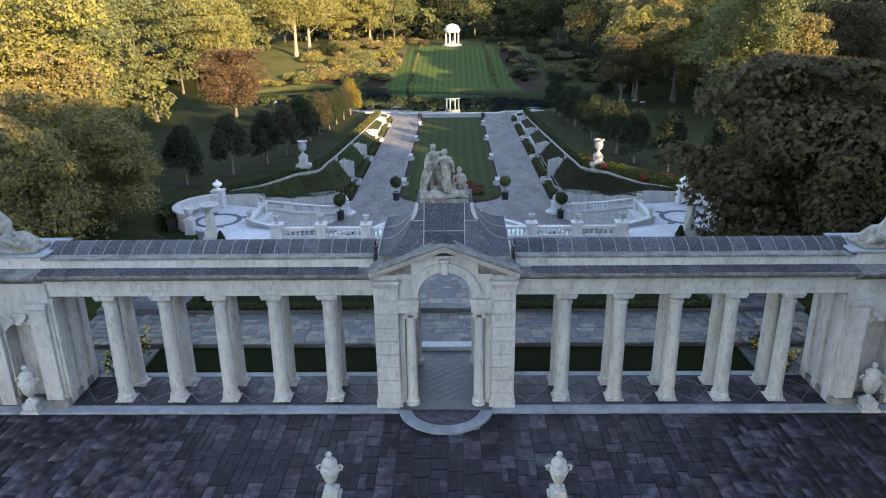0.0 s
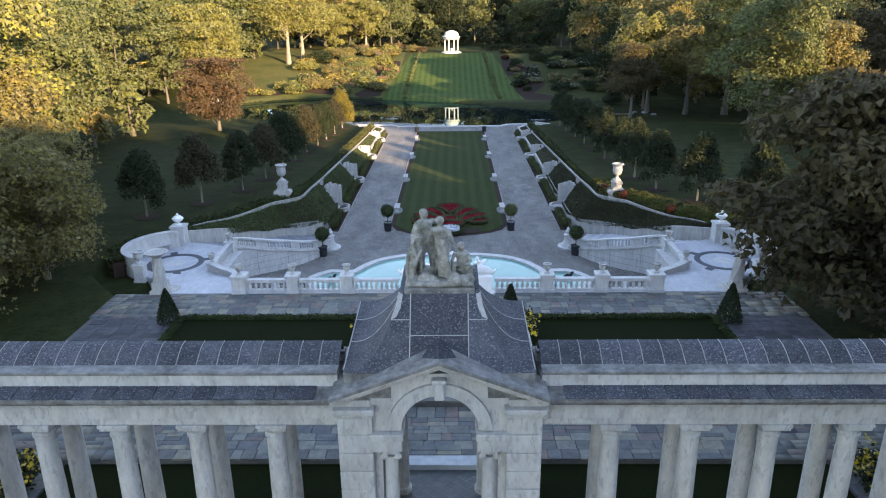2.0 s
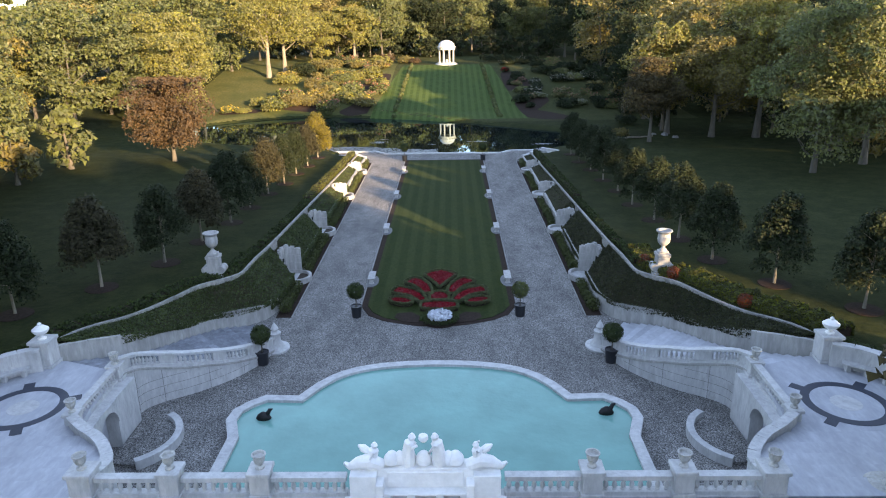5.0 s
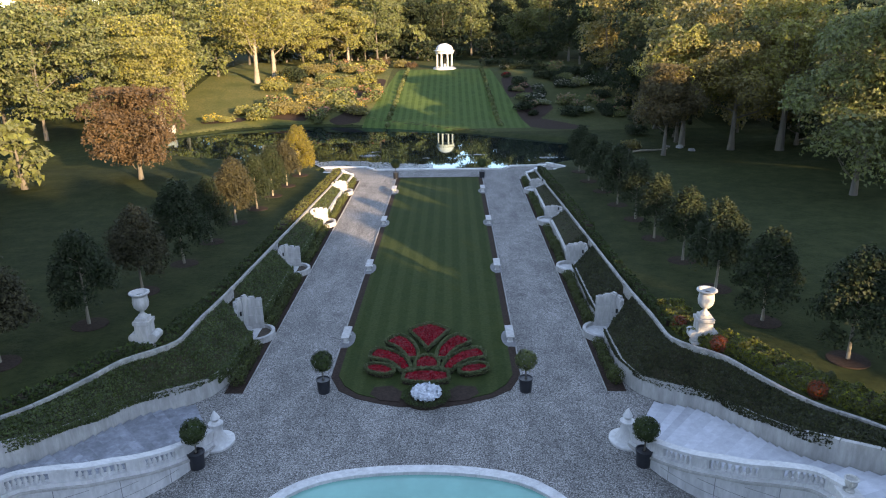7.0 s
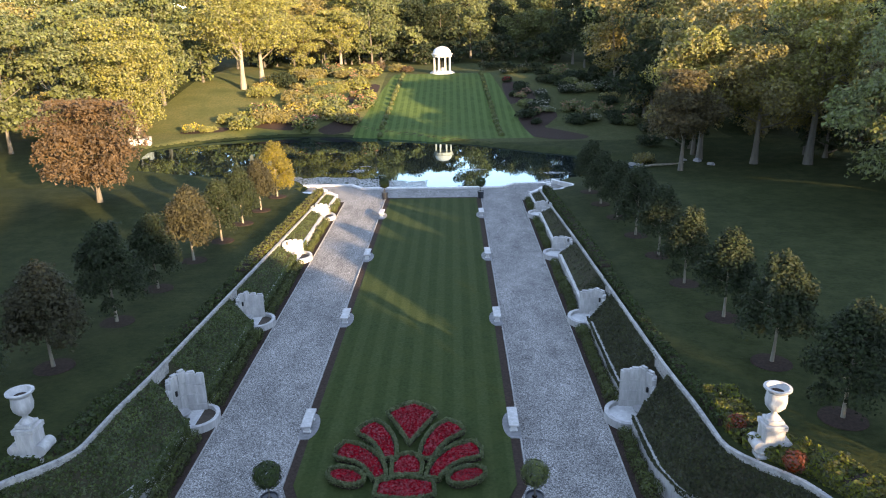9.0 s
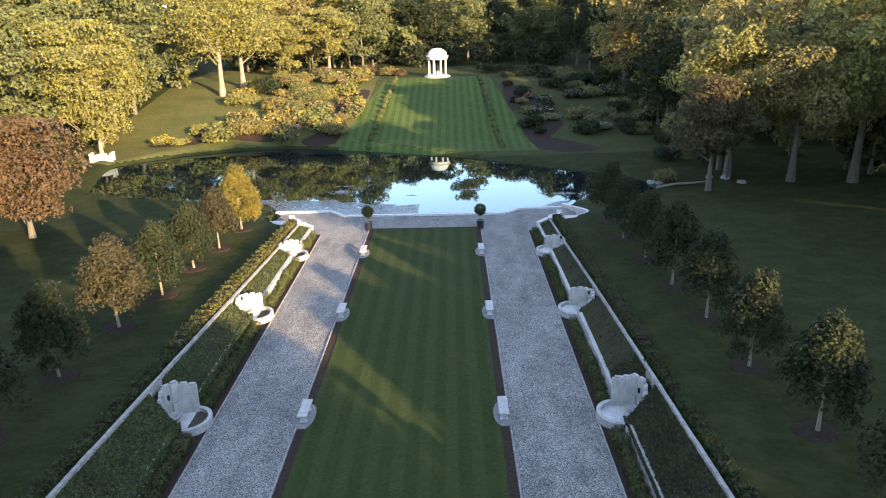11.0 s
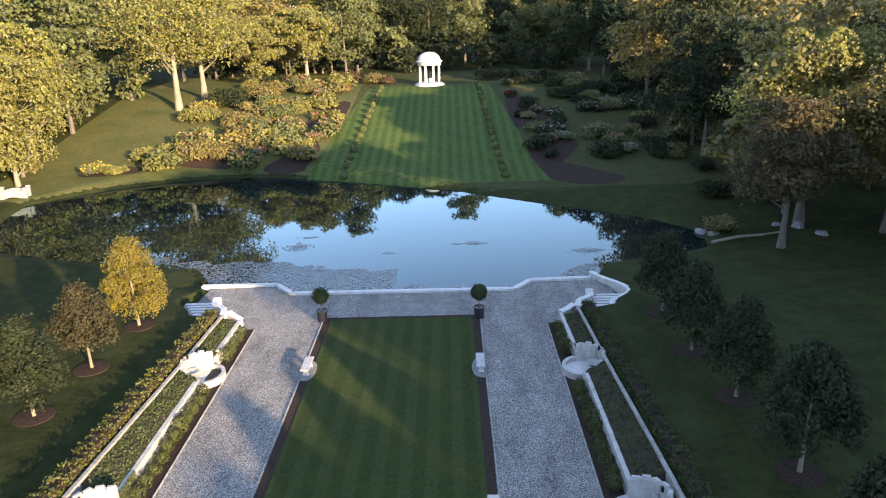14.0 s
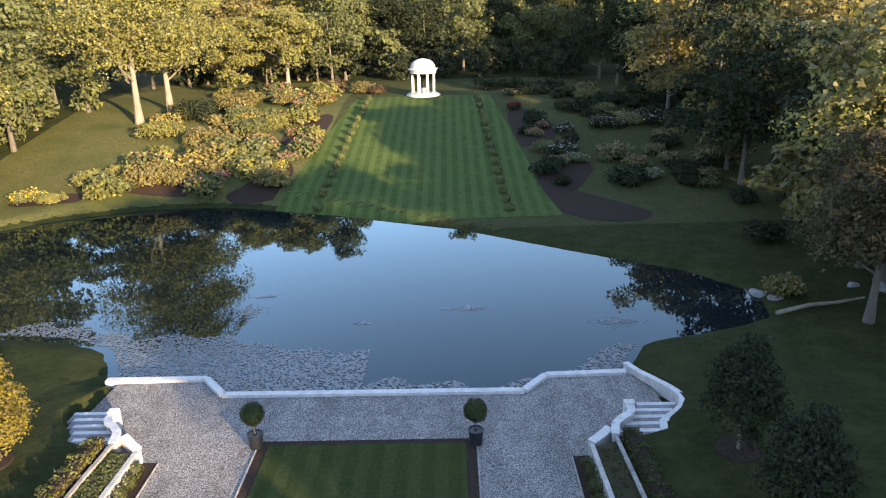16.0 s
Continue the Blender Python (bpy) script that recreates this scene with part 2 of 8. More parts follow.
M_YELLOWFL = material("yellow_flowers", (0.50, 0.36, 0.05), (0.34, 0.25, 0.035), 0.2, 0.8, 0.0, per_piece=0.25)
M_PINKFL = material("pink_flowers", (0.30, 0.15, 0.10), (0.19, 0.085, 0.065), 0.2, 0.8, 0.0, per_piece=0.3)
M_RUSSET = foliage("russet_shrub_leaves", (0.20, 0.062, 0.036), (0.11, 0.036, 0.022), 0.3)
M_BARK = material("grey_bark", (0.10, 0.09, 0.073), (0.055, 0.05, 0.042), 0.25, 0.95, 0.8, (0.14, 0.128, 0.105), 1.2, 0.4, stretch=(1, 1, 0.25))
M_BARK_PALE = material("pale_sycamore_bark", (0.21, 0.187, 0.146), (0.13, 0.117, 0.093), 0.5, 0.9, 0.5, (0.11, 0.098, 0.075), 1.0, 0.5, stretch=(1, 1, 0.4))
M_POT = material("black_planter", (0.018, 0.020, 0.024), (0.012, 0.014, 0.018), 0.2, 0.5, 0.1)
M_EARTHEN = material("earth", (0.06, 0.045, 0.032), (0.035, 0.027, 0.02), 0.2, 1.0, 0.5)
M_BRONZE = material("dark_bronze", (0.02, 0.022, 0.022), (0.012, 0.013, 0.013), 0.1, 0.45, 0.2, metal=0.6)
LEAVES = {
    "green": foliage("green_leaves", (0.124, 0.138, 0.055), (0.066, 0.080, 0.036)),
    "yellow": foliage("yellowing_leaves", (0.212, 0.202, 0.066), (0.110, 0.116, 0.042)),
    "olive": foliage("olive_leaves", (0.194, 0.166, 0.064), (0.108, 0.097, 0.041)),
    # for dark evergreens, and for woods and shrubs with shade put into the colour
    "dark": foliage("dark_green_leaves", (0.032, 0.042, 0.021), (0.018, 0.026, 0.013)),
    "russet": foliage("russet_leaves", (0.1076, 0.0725, 0.0421), (0.0585, 0.0433, 0.0269)),
    "maple": foliage("dusky_maple_leaves", (0.086, 0.070, 0.036), (0.044, 0.040, 0.022)),
    "dusky": foliage("dusky_green_leaves", (0.057, 0.052, 0.029), (0.031, 0.031, 0.018)),
    "gold": foliage("golden_leaves", (0.186, 0.150, 0.038), (0.098, 0.092, 0.026)),
}


def water(name, tint, rough, wave, strength):
    m = bpy.data.materials.new(name)
    m.use_nodes = True
    n, l = m.node_tree.nodes, m.node_tree.links
    b = n["Principled BSDF"]
    b.inputs["Base Color"].default_value, b.inputs["Roughness"].default_value = (*tint, 1), rough
    b.inputs["IOR"].default_value, b.inputs["Specular IOR Level"].default_value = 1.33, 0.5
    geo, t, bp = n.new("ShaderNodeNewGeometry"), n.new("ShaderNodeTexNoise"), n.new("ShaderNodeBump")
    t.inputs["Scale"].default_value, t.inputs["Detail"].default_value = 1.0 / wave, 3.0
    bp.inputs["Strength"].default_value, bp.inputs["Distance"].default_value = strength, 0.02
    l.new(geo.outputs["Position"], t.inputs["Vector"])
    l.new(t.outputs["Fac"], bp.inputs["Height"])
    l.new(bp.outputs[0], b.inputs["Normal"])
    return m


M_POND = water("dark_pond_water", (0.006, 0.009, 0.010), 0.02, 0.6, 0.02)


def mirror_water(m, tint):
    """Still water: a faintly blue mirror that grows with the slant of the view over a dark body."""
    n, l = m.node_tree.nodes, m.node_tree.links
    b, g, f, x = n["Principled BSDF"], n.new("ShaderNodeBsdfGlossy"), n.new("ShaderNodeFresnel"), n.new("ShaderNodeMixShader")
    b.inputs["Specular IOR Level"].default_value, b.inputs["Roughness"].default_value = 0.0, 1.0
    g.inputs["Color"].default_value, g.inputs["Roughness"].default_value = (*tint, 1), 0.02
    f.inputs["IOR"].default_value = 1.36
    l.new(b.inputs["Normal"].links[0].from_socket, g.inputs["Normal"])
    l.new(f.outputs[0], x.inputs[0])
    l.new(b.outputs[0], x.inputs[1])
    l.new(g.outputs[0], x.inputs[2])
    l.new(x.outputs[0], n["Material Output"].inputs["Surface"])


# the blue tint colours the reflection as under a bluer sky
mirror_water(M_POND, (0.70, 0.92, 1.0))
M_POOL = water("turquoise_pool_water", (0.13, 0.31, 0.27), 0.08, 0.30, 0.5)
weathered(M_POOL, (3.0, 3.0, 3.0), 0.3, 0.7, 0.86, 1.12)

# ---- mesh helpers ----
def from_arrays(name, verts, faces, mat, smooth=False):
    """A mesh from vertex rows and equal-sided faces."""
    v, f = np.asarray(verts, np.float32), np.asarray(faces, np.int32)
    me = bpy.data.meshes.new(name)
    me.vertices.add(len(v))
    me.vertices.foreach_set("co", v.ravel())
    me.loops.add(f.size)
    me.loops.foreach_set("vertex_index", f.ravel())
    me.polygons.add(len(f))
    me.polygons.foreach_set("loop_start", np.arange(0, f.size, f.shape[1], dtype=np.int32))
    if smooth:
        me.polygons.foreach_set("use_smooth", np.ones(len(f), bool))
    me.update(calc_edges=True)
    me.materials.append(mat)
    return me


def bm_mesh(name, bm, mat, smooth=False):
    me = bpy.data.meshes.new(name)
    bmesh.ops.recalc_face_normals(bm, faces=bm.faces)
    bm.to_mesh(me)
    bm.free()
    me.materials.append(mat)
    if smooth:
        me.polygons.foreach_set("use_smooth", np.ones(len(me.polygons), bool))
        me.set_sharp_from_angle(angle=radians(35))
    return me


def part(name, data, mat=None, parent=None, label="", smooth=False, kind="", at=None):
    """One mesh object, under a thing where parent is given; data: a bmesh or a mesh."""
    ob = new(name, bm_mesh(name, data, mat, smooth) if isinstance(data, bmesh.types.BMesh) else data)
    if at is not None:
        ob.matrix_basis = at
    if parent:
        ob.parent = parent
    return tagged(ob, label=label, kind=kind)


def thing(name, label, category, at=None, group="", kind=""):
    ob = new(name)
    if at is not None:
        ob.matrix_basis = at
    return tagged(ob, label, category, group, kind)


def box(bm, x0, x1, y0, y1, z0, z1, bevel=0.0, turn=None):
    """Adds a box to bm, with its edges bevelled."""
    r = bmesh.ops.create_cube(bm, size=1.0)
    vs = r["verts"]
    for v in vs:
        v.co = Vector(((x0 + x1) / 2 + v.co.x * (x1 - x0), (y0 + y1) / 2 + v.co.y * (y1 - y0), (z0 + z1) / 2 + v.co.z * (z1 - z0)))
    if bevel:
        es = list({e for v in vs for e in v.link_edges})
        out = bmesh.ops.bevel(bm, geom=es, offset=bevel, segments=1, affect="EDGES")
        vs = list({v for f in out["faces"] for v in f.verts} | {v for v in vs if v.is_valid})
    if turn is not None:
        bmesh.ops.transform(bm, matrix=turn, verts=[v for v in vs if v.is_valid])
    return vs


def boxes(*rows, bevel=0.02):
    bm = bmesh.new()
    for r in rows:
        box(bm, *r, bevel=bevel)
    return bm


def lathe(profile, seg=20, bm=None, at=(0, 0, 0), squash=(1, 1)):
    """A turned body from (radius, height) pairs."""
    bm = bm or bmesh.new()
    rings = []
    for r, z in profile:
        rings.append([bm.verts.new((at[0] + squash[0] * r * math.cos(2 * math.pi * k / seg), at[1] + squash[1] * r * math.sin(2 * math.pi * k / seg), at[2] + z)) for k in range(seg)])
    for a, b in zip(rings, rings[1:]):
        for k in range(seg):
            bm.faces.new((a[k], a[(k + 1) % seg], b[(k + 1) % seg], b[k]))
    bm.faces.new(rings[0][::-1])
    bm.faces.new(rings[-1])
    return bm


def tube(points, radii, seg=8, bm=None):
    bm = bm or bmesh.new()
    pts = [Vector(p) for p in points]
    rings = []
    for i, p in enumerate(pts):
        d = (pts[min(i + 1, len(pts) - 1)] - pts[max(i - 1, 0)]).normalized()
        u = d.orthogonal().normalized() if abs(d.z) < 0.95 else d.cross(Vector((0, 1, 0))).normalized()
        w = d.cross(u)
        rings.append([bm.verts.new(p + radii[i] * (u * math.cos(2 * math.pi * k / seg) + w * math.sin(2 * math.pi * k / seg))) for k in range(seg)])
    for a, b in zip(rings, rings[1:]):
        for k in range(seg):
            bm.faces.new((a[k], a[(k + 1) % seg], b[(k + 1) % seg], b[k]))
    bm.faces.new(rings[0][::-1])
    bm.faces.new(rings[-1])
    return bm


def extrude_outline(outline, z0, z1, bm=None, bevel=0.0):
    """A slab with the given ground outline."""
    bm = bm or bmesh.new()
    lo = [bm.verts.new((x, y, z0)) for x, y in outline]
    hi = [bm.verts.new((x, y, z1)) for x, y in outline]
    n = len(lo)
    for k in range(n):
        bm.faces.new((lo[k], lo[(k + 1) % n], hi[(k + 1) % n], hi[k]))
    top = bm.faces.new(hi)
    bm.faces.new(lo[::-1])
    if bevel:
        bmesh.ops.bevel(bm, geom=list(top.edges), offset=bevel, segments=2, affect="EDGES")
    return bm


def smooth_line(points, step=0.6):
    """Points along a Catmull-Rom line through the given ones."""
    p = [Vector(q) for q in points]
    p = [2 * p[0] - p[1]] + p + [2 * p[-1] - p[-2]]
    out = []
    for a, b, c, d in zip(p, p[1:], p[2:], p[3:]):
        n = max(1, int((c - b).length / step))
        for k in range(n):
            t = k / n
            out.append(0.5 * (2 * b + (c - a) * t + (2 * a - 5 * b + 4 * c - d) * t * t + (3 * b - a - 3 * c + d) * t ** 3))
    return out + [p[-2]]


def ribbon(line, half, top, bottom, bm=None):
    """A wall along a line: top and bottom give heights for each point, half its half width."""
    bm = bm or bmesh.new()
    pts = [Vector((p[0], p[1], 0)) for p in line]
    rows = []
    for i, p in enumerate(pts):
        d = (pts[min(i + 1, len(pts) - 1)] - pts[max(i - 1, 0)]).normalized()
        n = Vector((-d.y, d.x, 0)) * half
        t, b = top(i), bottom(i)
        rows.append([bm.verts.new((q.x, q.y, z)) for q, z in ((p - n, b), (p + n, b), (p + n, t), (p - n, t))])
    for a, b in zip(rows, rows[1:]):
        for k in range(4):
            bm.faces.new((a[k], a[(k + 1) % 4], b[(k + 1) % 4], b[k]))
    bm.faces.new(rows[0][::-1])
    bm.faces.new(rows[-1])
    return bm


def leaf_mesh(name, centres, normals, size, mat, seed=0, ratio=0.6, tilt=0.7, three=False):
    """Many small pointed leaves, each its own island, facing roughly along the normals."""
    rng = np.random.default_rng(seed)
    c, nn = np.asarray(centres, float), np.asarray(normals, float)
    n = len(c)
    nn = nn + rng.normal(0, tilt, (n, 3))
    nn /= np.linalg.norm(nn, axis=1)[:, None] + 1e-9
    u = np.cross(nn, rng.normal(0, 1, (n, 3)))
    u /= np.linalg.norm(u, axis=1)[:, None] + 1e-9
    w = np.cross(nn, u)
    s = size * rng.uniform(0.6, 1.35, (n, 1))
    if three:
        v = np.stack([c - u * s * 0.5 - w * s * ratio * 0.45, c - u * s * 0.3 + w * s * ratio * 0.6, c + u * s * 0.65], 1).reshape(-1, 3)
        return from_arrays(name, v, np.arange(3 * n).reshape(-1, 3), mat)
    v = np.stack([c - u * s * 0.5, c - w * s * ratio * 0.5, c + u * s * 0.5, c + w * s * ratio * 0.5], 1).reshape(-1, 3)
    return from_arrays(name, v, np.arange(4 * n).reshape(-1, 4), mat)


RNG = np.random.default_rng(7)

# ---- plan: heights of the ground ----
TERRACE, LANDING = 3.5, 2.7
COPING = [(18.15, 53.0, 3.45), (17.6, 54.85, 3.3), (16.25, 56.45, 3.2), (15.4, 57.6, 3.2), (14.65, 59.15, 3.2), (13.85, 60.9, 3.2), (12.9, 61.95, 3.15), (12.1, 63.1, 3.1),
          (12.0, 64.7, 3.05), (11.95, 66.5, 3.0), (11.75, 70.3, 2.87), (11.7, 77, 2.5), (11.7, 85, 2.0), (11.6, 95, 1.5), (11.3, 104, 1.25), (11.05, 111.4, 1.15)]
WALL_Y = [41.5, 45, 48, 50, 51.5, 52.6] + [p[1] for p in COPING] + [111.6, 112.7, 113.4, 114.2, 115.2, 116.2, 117.3, 119]
WALL_X = [17.2, 20.4, 21.0, 20.6, 19.6, 18.6] + [p[0] + 0.1 for p in COPING] + [13.3, 13.55, 14.1, 14.8, 15.2, 15.05, 14.5, 14.4]
SIDE_Y = [-2000, 27, 31, 40, 50, 53.8, 60.6, 66, 70.5, 77, 85, 95, 104, 111.4, 114, 118, 122, 150, 157, 165, 180, 192, 197, 206, 232, 300, 2500]
SIDE_Z = [2.7, 2.7, 3.1, 3.1, 3.2, 3.15, 3.1, 2.95, 2.75, 2.35, 1.85, 1.35, 1.1, 1.0, 0.8, 0.3, 0.1, 0.1, 0.5, 1.7, 4.2, 6.0, 6.35, 6.5, 7.6, 9.5, 40]
POND = [(-15.0, 119.0), (-15.6, 120.8), (-17.2, 123.6), (-20.5, 125.2), (-26, 125.9), (-33, 128.2), (-39.6, 131.2), (-42.4, 139.9), (-43.5, 146), (-40.3, 149.6),
        (-36.2, 153), (-31, 155.6), (-26, 157), (-21, 157), (-16.8, 156.1), (-7.3, 152.8), (4.1, 147.6), (13.6, 140.7), (17.7, 137.9), (21.5, 135.5), (25.1, 130.7),
        (24.4, 126.6), (20.5, 125), (15.6, 123.6), (13.7, 120.2), (13.4, 118.95)]
POND_SHORE = POND + [(9.0, 118.75), (7.65, 117.15), (-8.05, 117.2), (-9.5, 118.95)]


def wall_x(y):
    return np.interp(y, WALL_Y, WALL_X)


def shore_distance(x, y):
    """Distance to the pond's shore, negative over the water."""
    p = np.array(POND_SHORE)
    q = np.roll(p, -1, 0)
    best, inside = np.full(np.shape(x), 1e9), np.zeros(np.shape(x), bool)
    for (ax, ay), (bx, by) in zip(p, q):
        t = np.clip(((x - ax) * (bx - ax) + (y - ay) * (by - ay)) / ((bx - ax) ** 2 + (by - ay) ** 2), 0, 1)
        best = np.minimum(best, np.hypot(x - ax - t * (bx - ax), y - ay - t * (by - ay)))
        cross = (ay > y) != (by > y)
        with np.errstate(divide="ignore", invalid="ignore"):
            inside ^= cross & (x < (bx - ax) * (y - ay) / (by - ay + 1e-12) + ax)
    return np.where(inside, -best, best)


def ground_z(x, y):
    x, y = np.asarray(x, float), np.asarray(y, float)
    z = np.interp(y, SIDE_Y, SIDE_Z)
    z = z + 0.10 * np.sin(x * 0.11 + 1) * np.sin(y * 0.07) + np.where(x > 30, (x - 30) * 0.02, 0) * np.clip((260 - y) / 200, 0, 1)
    d = shore_distance(x, y)
    bank = np.where(d < 0, np.maximum(-1.6, -0.5 + 0.6 * d), -0.5 + 0.34 * d)
    return np.where((d < 8) & ((y > 118) | (d < 0)), np.minimum(z, bank), z)


def build_ground():
    outer = np.r_[0.12, 0.5, 1.0, 1.8, np.arange(3, 36, 1.0), np.arange(37, 60, 2.0), 64, 70, 80, 95, 120, 170, 260, 500, 1000, 2200]
    inner = np.linspace(0, 1, 16)
    rows = np.r_[-1500, -600, -250, -120, -80, np.arange(-60, 20, 4.0), np.arange(20, 41, 3.0), 41.44, 41.56, np.arange(42, 168, 1.0), np.arange(169, 245, 2.5), 255, 270, 300, 350, 450, 700, 1200, 2500]
    X, Y, Z = [], [], []
    for y in rows:
        w = wall_x(y)
        xr = np.r_[inner[:-1] * (w - 0.12), w - 0.12, w + outer]
        x = np.r_[-xr[:0:-1], xr]
        z = ground_z(x, np.full_like(x, y))
        if y < 41.5:
            z = np.where(np.abs(x) < (17.3 if y > 25 else 26.0), 2.45, z)
        elif y < 119.1:
            pit = np.minimum(z, -0.35)
            if 43.5 < y < 53.4:
                # solid ground behind the curved walls of the landings
                pit = np.where(np.abs(x) > (16.5 if y < 51 else 18.0 - 0.5 * (y - 51)), 2.45, pit)
            z = np.where(np.abs(x) < w, pit, z)
        X.append(x), Y.append(np.full_like(x, y)), Z.append(z)
    X, Y, Z = np.array(X), np.array(Y), np.array(Z)
    r, c = X.shape
    i = (np.arange(r - 1)[:, None] * c + np.arange(c - 1)).ravel()
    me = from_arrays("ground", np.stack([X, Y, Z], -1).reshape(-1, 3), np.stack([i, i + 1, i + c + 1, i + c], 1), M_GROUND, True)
    tagged(new("ground", me), "shaded autumn grass ground sloping to a pond and up a wooded hill", "ground", kind="structure")


build_ground()


def sheet(name, outline, z, mat, label, category, thick=0.06, kind="structure"):
    return tagged(part(name, extrude_outline(outline, z - thick, z, bevel=0.01), mat), label, category, kind=kind)


# gravel floor of the sunken garden
def gravel_outline():
    ys = [41.6, 45, 48, 50, 51.5, 53.8, 55.6, 57.9, 60.6, 62.6, 66, 75, 85, 95, 104, 111.2, 112.2, 113.2, 115.6, 117.45, 118.6]
    right = [(float(min(wall_x(y), 14.6)) - 0.15, y) for y in ys]
    return right + [(9.0, 118.6), (7.65, 117.0), (-8.05, 117.05), (-9.5, 118.8)] + [(-x, y) for x, y in right[::-1]]


sheet("gravel_court", gravel_outline(), 0.0, M_GRAVEL, "pale grey gravel walks around the sunken lawn", "gravel", 0.1)
# central lawn with its mulch border
LAWN_FRONT = [(-5.0, 64.9), (-4.4, 63.5), (-3.4, 62.7), (-2.2, 62.2), (-1.2, 61.9), (1.2, 61.9), (2.2, 62.2), (3.4, 62.7), (4.4, 63.5), (5.0, 64.9)]
sheet("border_bed", LAWN_FRONT + [(5.0, 113.0), (-5.0, 113.0)], 0.02, M_SOIL, "dark mulch border round the long lawn", "flower bed")
sheet("central_lawn", [(-4.6, 65.0), (-4.15, 63.95), (-3.35, 63.1), (-2.3, 62.65), (2.3, 62.65), (3.35, 63.1), (4.15, 63.95), (4.6, 65.0), (4.55, 112.6), (-4.55, 112.6)], 0.05, M_LAWN,
      "long striped mown lawn with a mulch edge", "lawn")
for s in (-1, 1):
    sheet("border_bed", [(s * 9.25, 63.3), (s * 10.2, 63.3), (s * 10.2, 111.5), (s * 9.25, 111.5)][:: s], 0.02, M_SOIL, "dark mulch bed below the garden wall", "flower bed")
# the pond
me = from_arrays("pond", [(x, y, -0.45) for x, y in ((-60, 114), (40, 114), (40, 165), (-60, 165))], [(0, 1, 2, 3)], M_POND)
tagged(new("pond", me), "dark still pond mirroring blue sky and trees", "pond", kind="structure")

# the hillside lawn, laid just over the ground
def hill_lawn():
    rows, cols = np.arange(149.5, 196.6, 1.0), np.linspace(-1, 1, 25)
    v = []
    for y in rows:
        t = (y - 150) / 46
        for u in cols:
            x = u * (14.8 - 4.6 * t)
            v.append((x, y, float(ground_z(x, y)) + 0.05))
    c = len(cols)
    i = (np.arange(len(rows) - 1)[:, None] * c + np.arange(c - 1)).ravel()
    me = from_arrays("hill_lawn", v, np.stack([i, i + 1, i + c + 1, i + c], 1), M_HILL, True)
    tagged(new("hill_lawn", me), "sloping striped lawn leading up to the temple", "lawn", kind="structure")


M_HILL = material("striped_hill_lawn", (0.064, 0.093, 0.027), (0.038, 0.061, 0.018), 0.3, 0.9, 0.5, (0.06, 0.09, 0.025), 1.5, 0.5, stripes=(1.3, (0.66, 0.74, 0.66)), spec=0.05)
hill_lawn()


def meadow():
    """Lighter grass over the hillside, laid just over the ground and clear of the pond."""
    xs, ys = np.arange(-52, 44.1, 0.8), np.arange(146, 218.1, 0.8)
    X, Y = np.meshgrid(xs, ys)
    d = shore_distance(X, Y)
    Z = ground_z(X, Y) + np.clip(0.1 * (d - 0.9), -0.12, 0.025)
    dry = d > 0.4
    c = len(xs)
    i = (np.arange(len(ys) - 1)[:, None] * c + np.arange(c - 1)).ravel()
    f = np.stack([i, i + 1, i + c + 1, i + c], 1)
    f = f[dry.ravel()[f].all(1)]
    v = np.stack([X, Y, Z], -1).reshape(-1, 3)
    # left cells take the sunlit colour, the others the shaded one
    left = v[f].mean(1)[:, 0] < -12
    for g, mat, label in ((f[left], M_MEADOW_SUN, "dry hillside grass coloured tan as sunlit"), (f[~left], M_MEADOW_SHADE, "olive grass over the wooded hillside, coloured dim as shaded")):
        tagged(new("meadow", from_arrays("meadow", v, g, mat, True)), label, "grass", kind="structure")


meadow()

# ---- retaining walls, landings and stairs ----
def flip(points, s):
    return [(s * p[0], *p[1:]) for p in points]


BASINS = (69.9, 81.0, 93.4, 105.2)


def in_niche(y, near=1.05, far=0.95):
    """Whether a place along the walk lies in one of the cascades' niches."""
    return min(abs(y - b + (near - far) / 2) for b in BASINS) < (near + far) / 2


def run_wall(name, line, s, thick, bottom, mat, label, coping=0.12, over=0.06, crooked=0.0, niches=False):
    """A wall with a coping along a line of (x, y, top)."""
    pts = smooth_line(flip(line, s), 0.5)
    rng = np.random.default_rng(5)
    wob = [crooked * rng.normal() for _ in pts]
    t = thing(name, label, "wall", kind="structure")
    runs = [[]]
    for p in pts:
        if niches and in_niche(p.y):
            if runs[-1]:
                runs.append([])
        else:
            runs[-1].append(p)
    for run in runs:
        if len(run) > 1:
            part("wall_body", ribbon(run, thick / 2, lambda i: run[i].z - coping, bottom), mat, t)
    # coping stones, each about a metre long with an open joint
    k = 0
    while k < len(pts) - 1:
        e = min(k + 2, len(pts) - 1)
        seg = [pts[i].copy() for i in range(k, e + 1)]
        if niches and any(in_niche(p.y) for p in seg):
            k = e
            continue
        seg[0] = seg[0].lerp(seg[1], 0.02)
        seg[-1] = seg[-1].lerp(seg[-2], 0.02)
        off = wob[k]
        part("coping_stone", ribbon(seg, thick / 2 + over, lambda i: seg[i].z + off, lambda i: seg[i].z - coping), mat, t)
        k = e
    return t


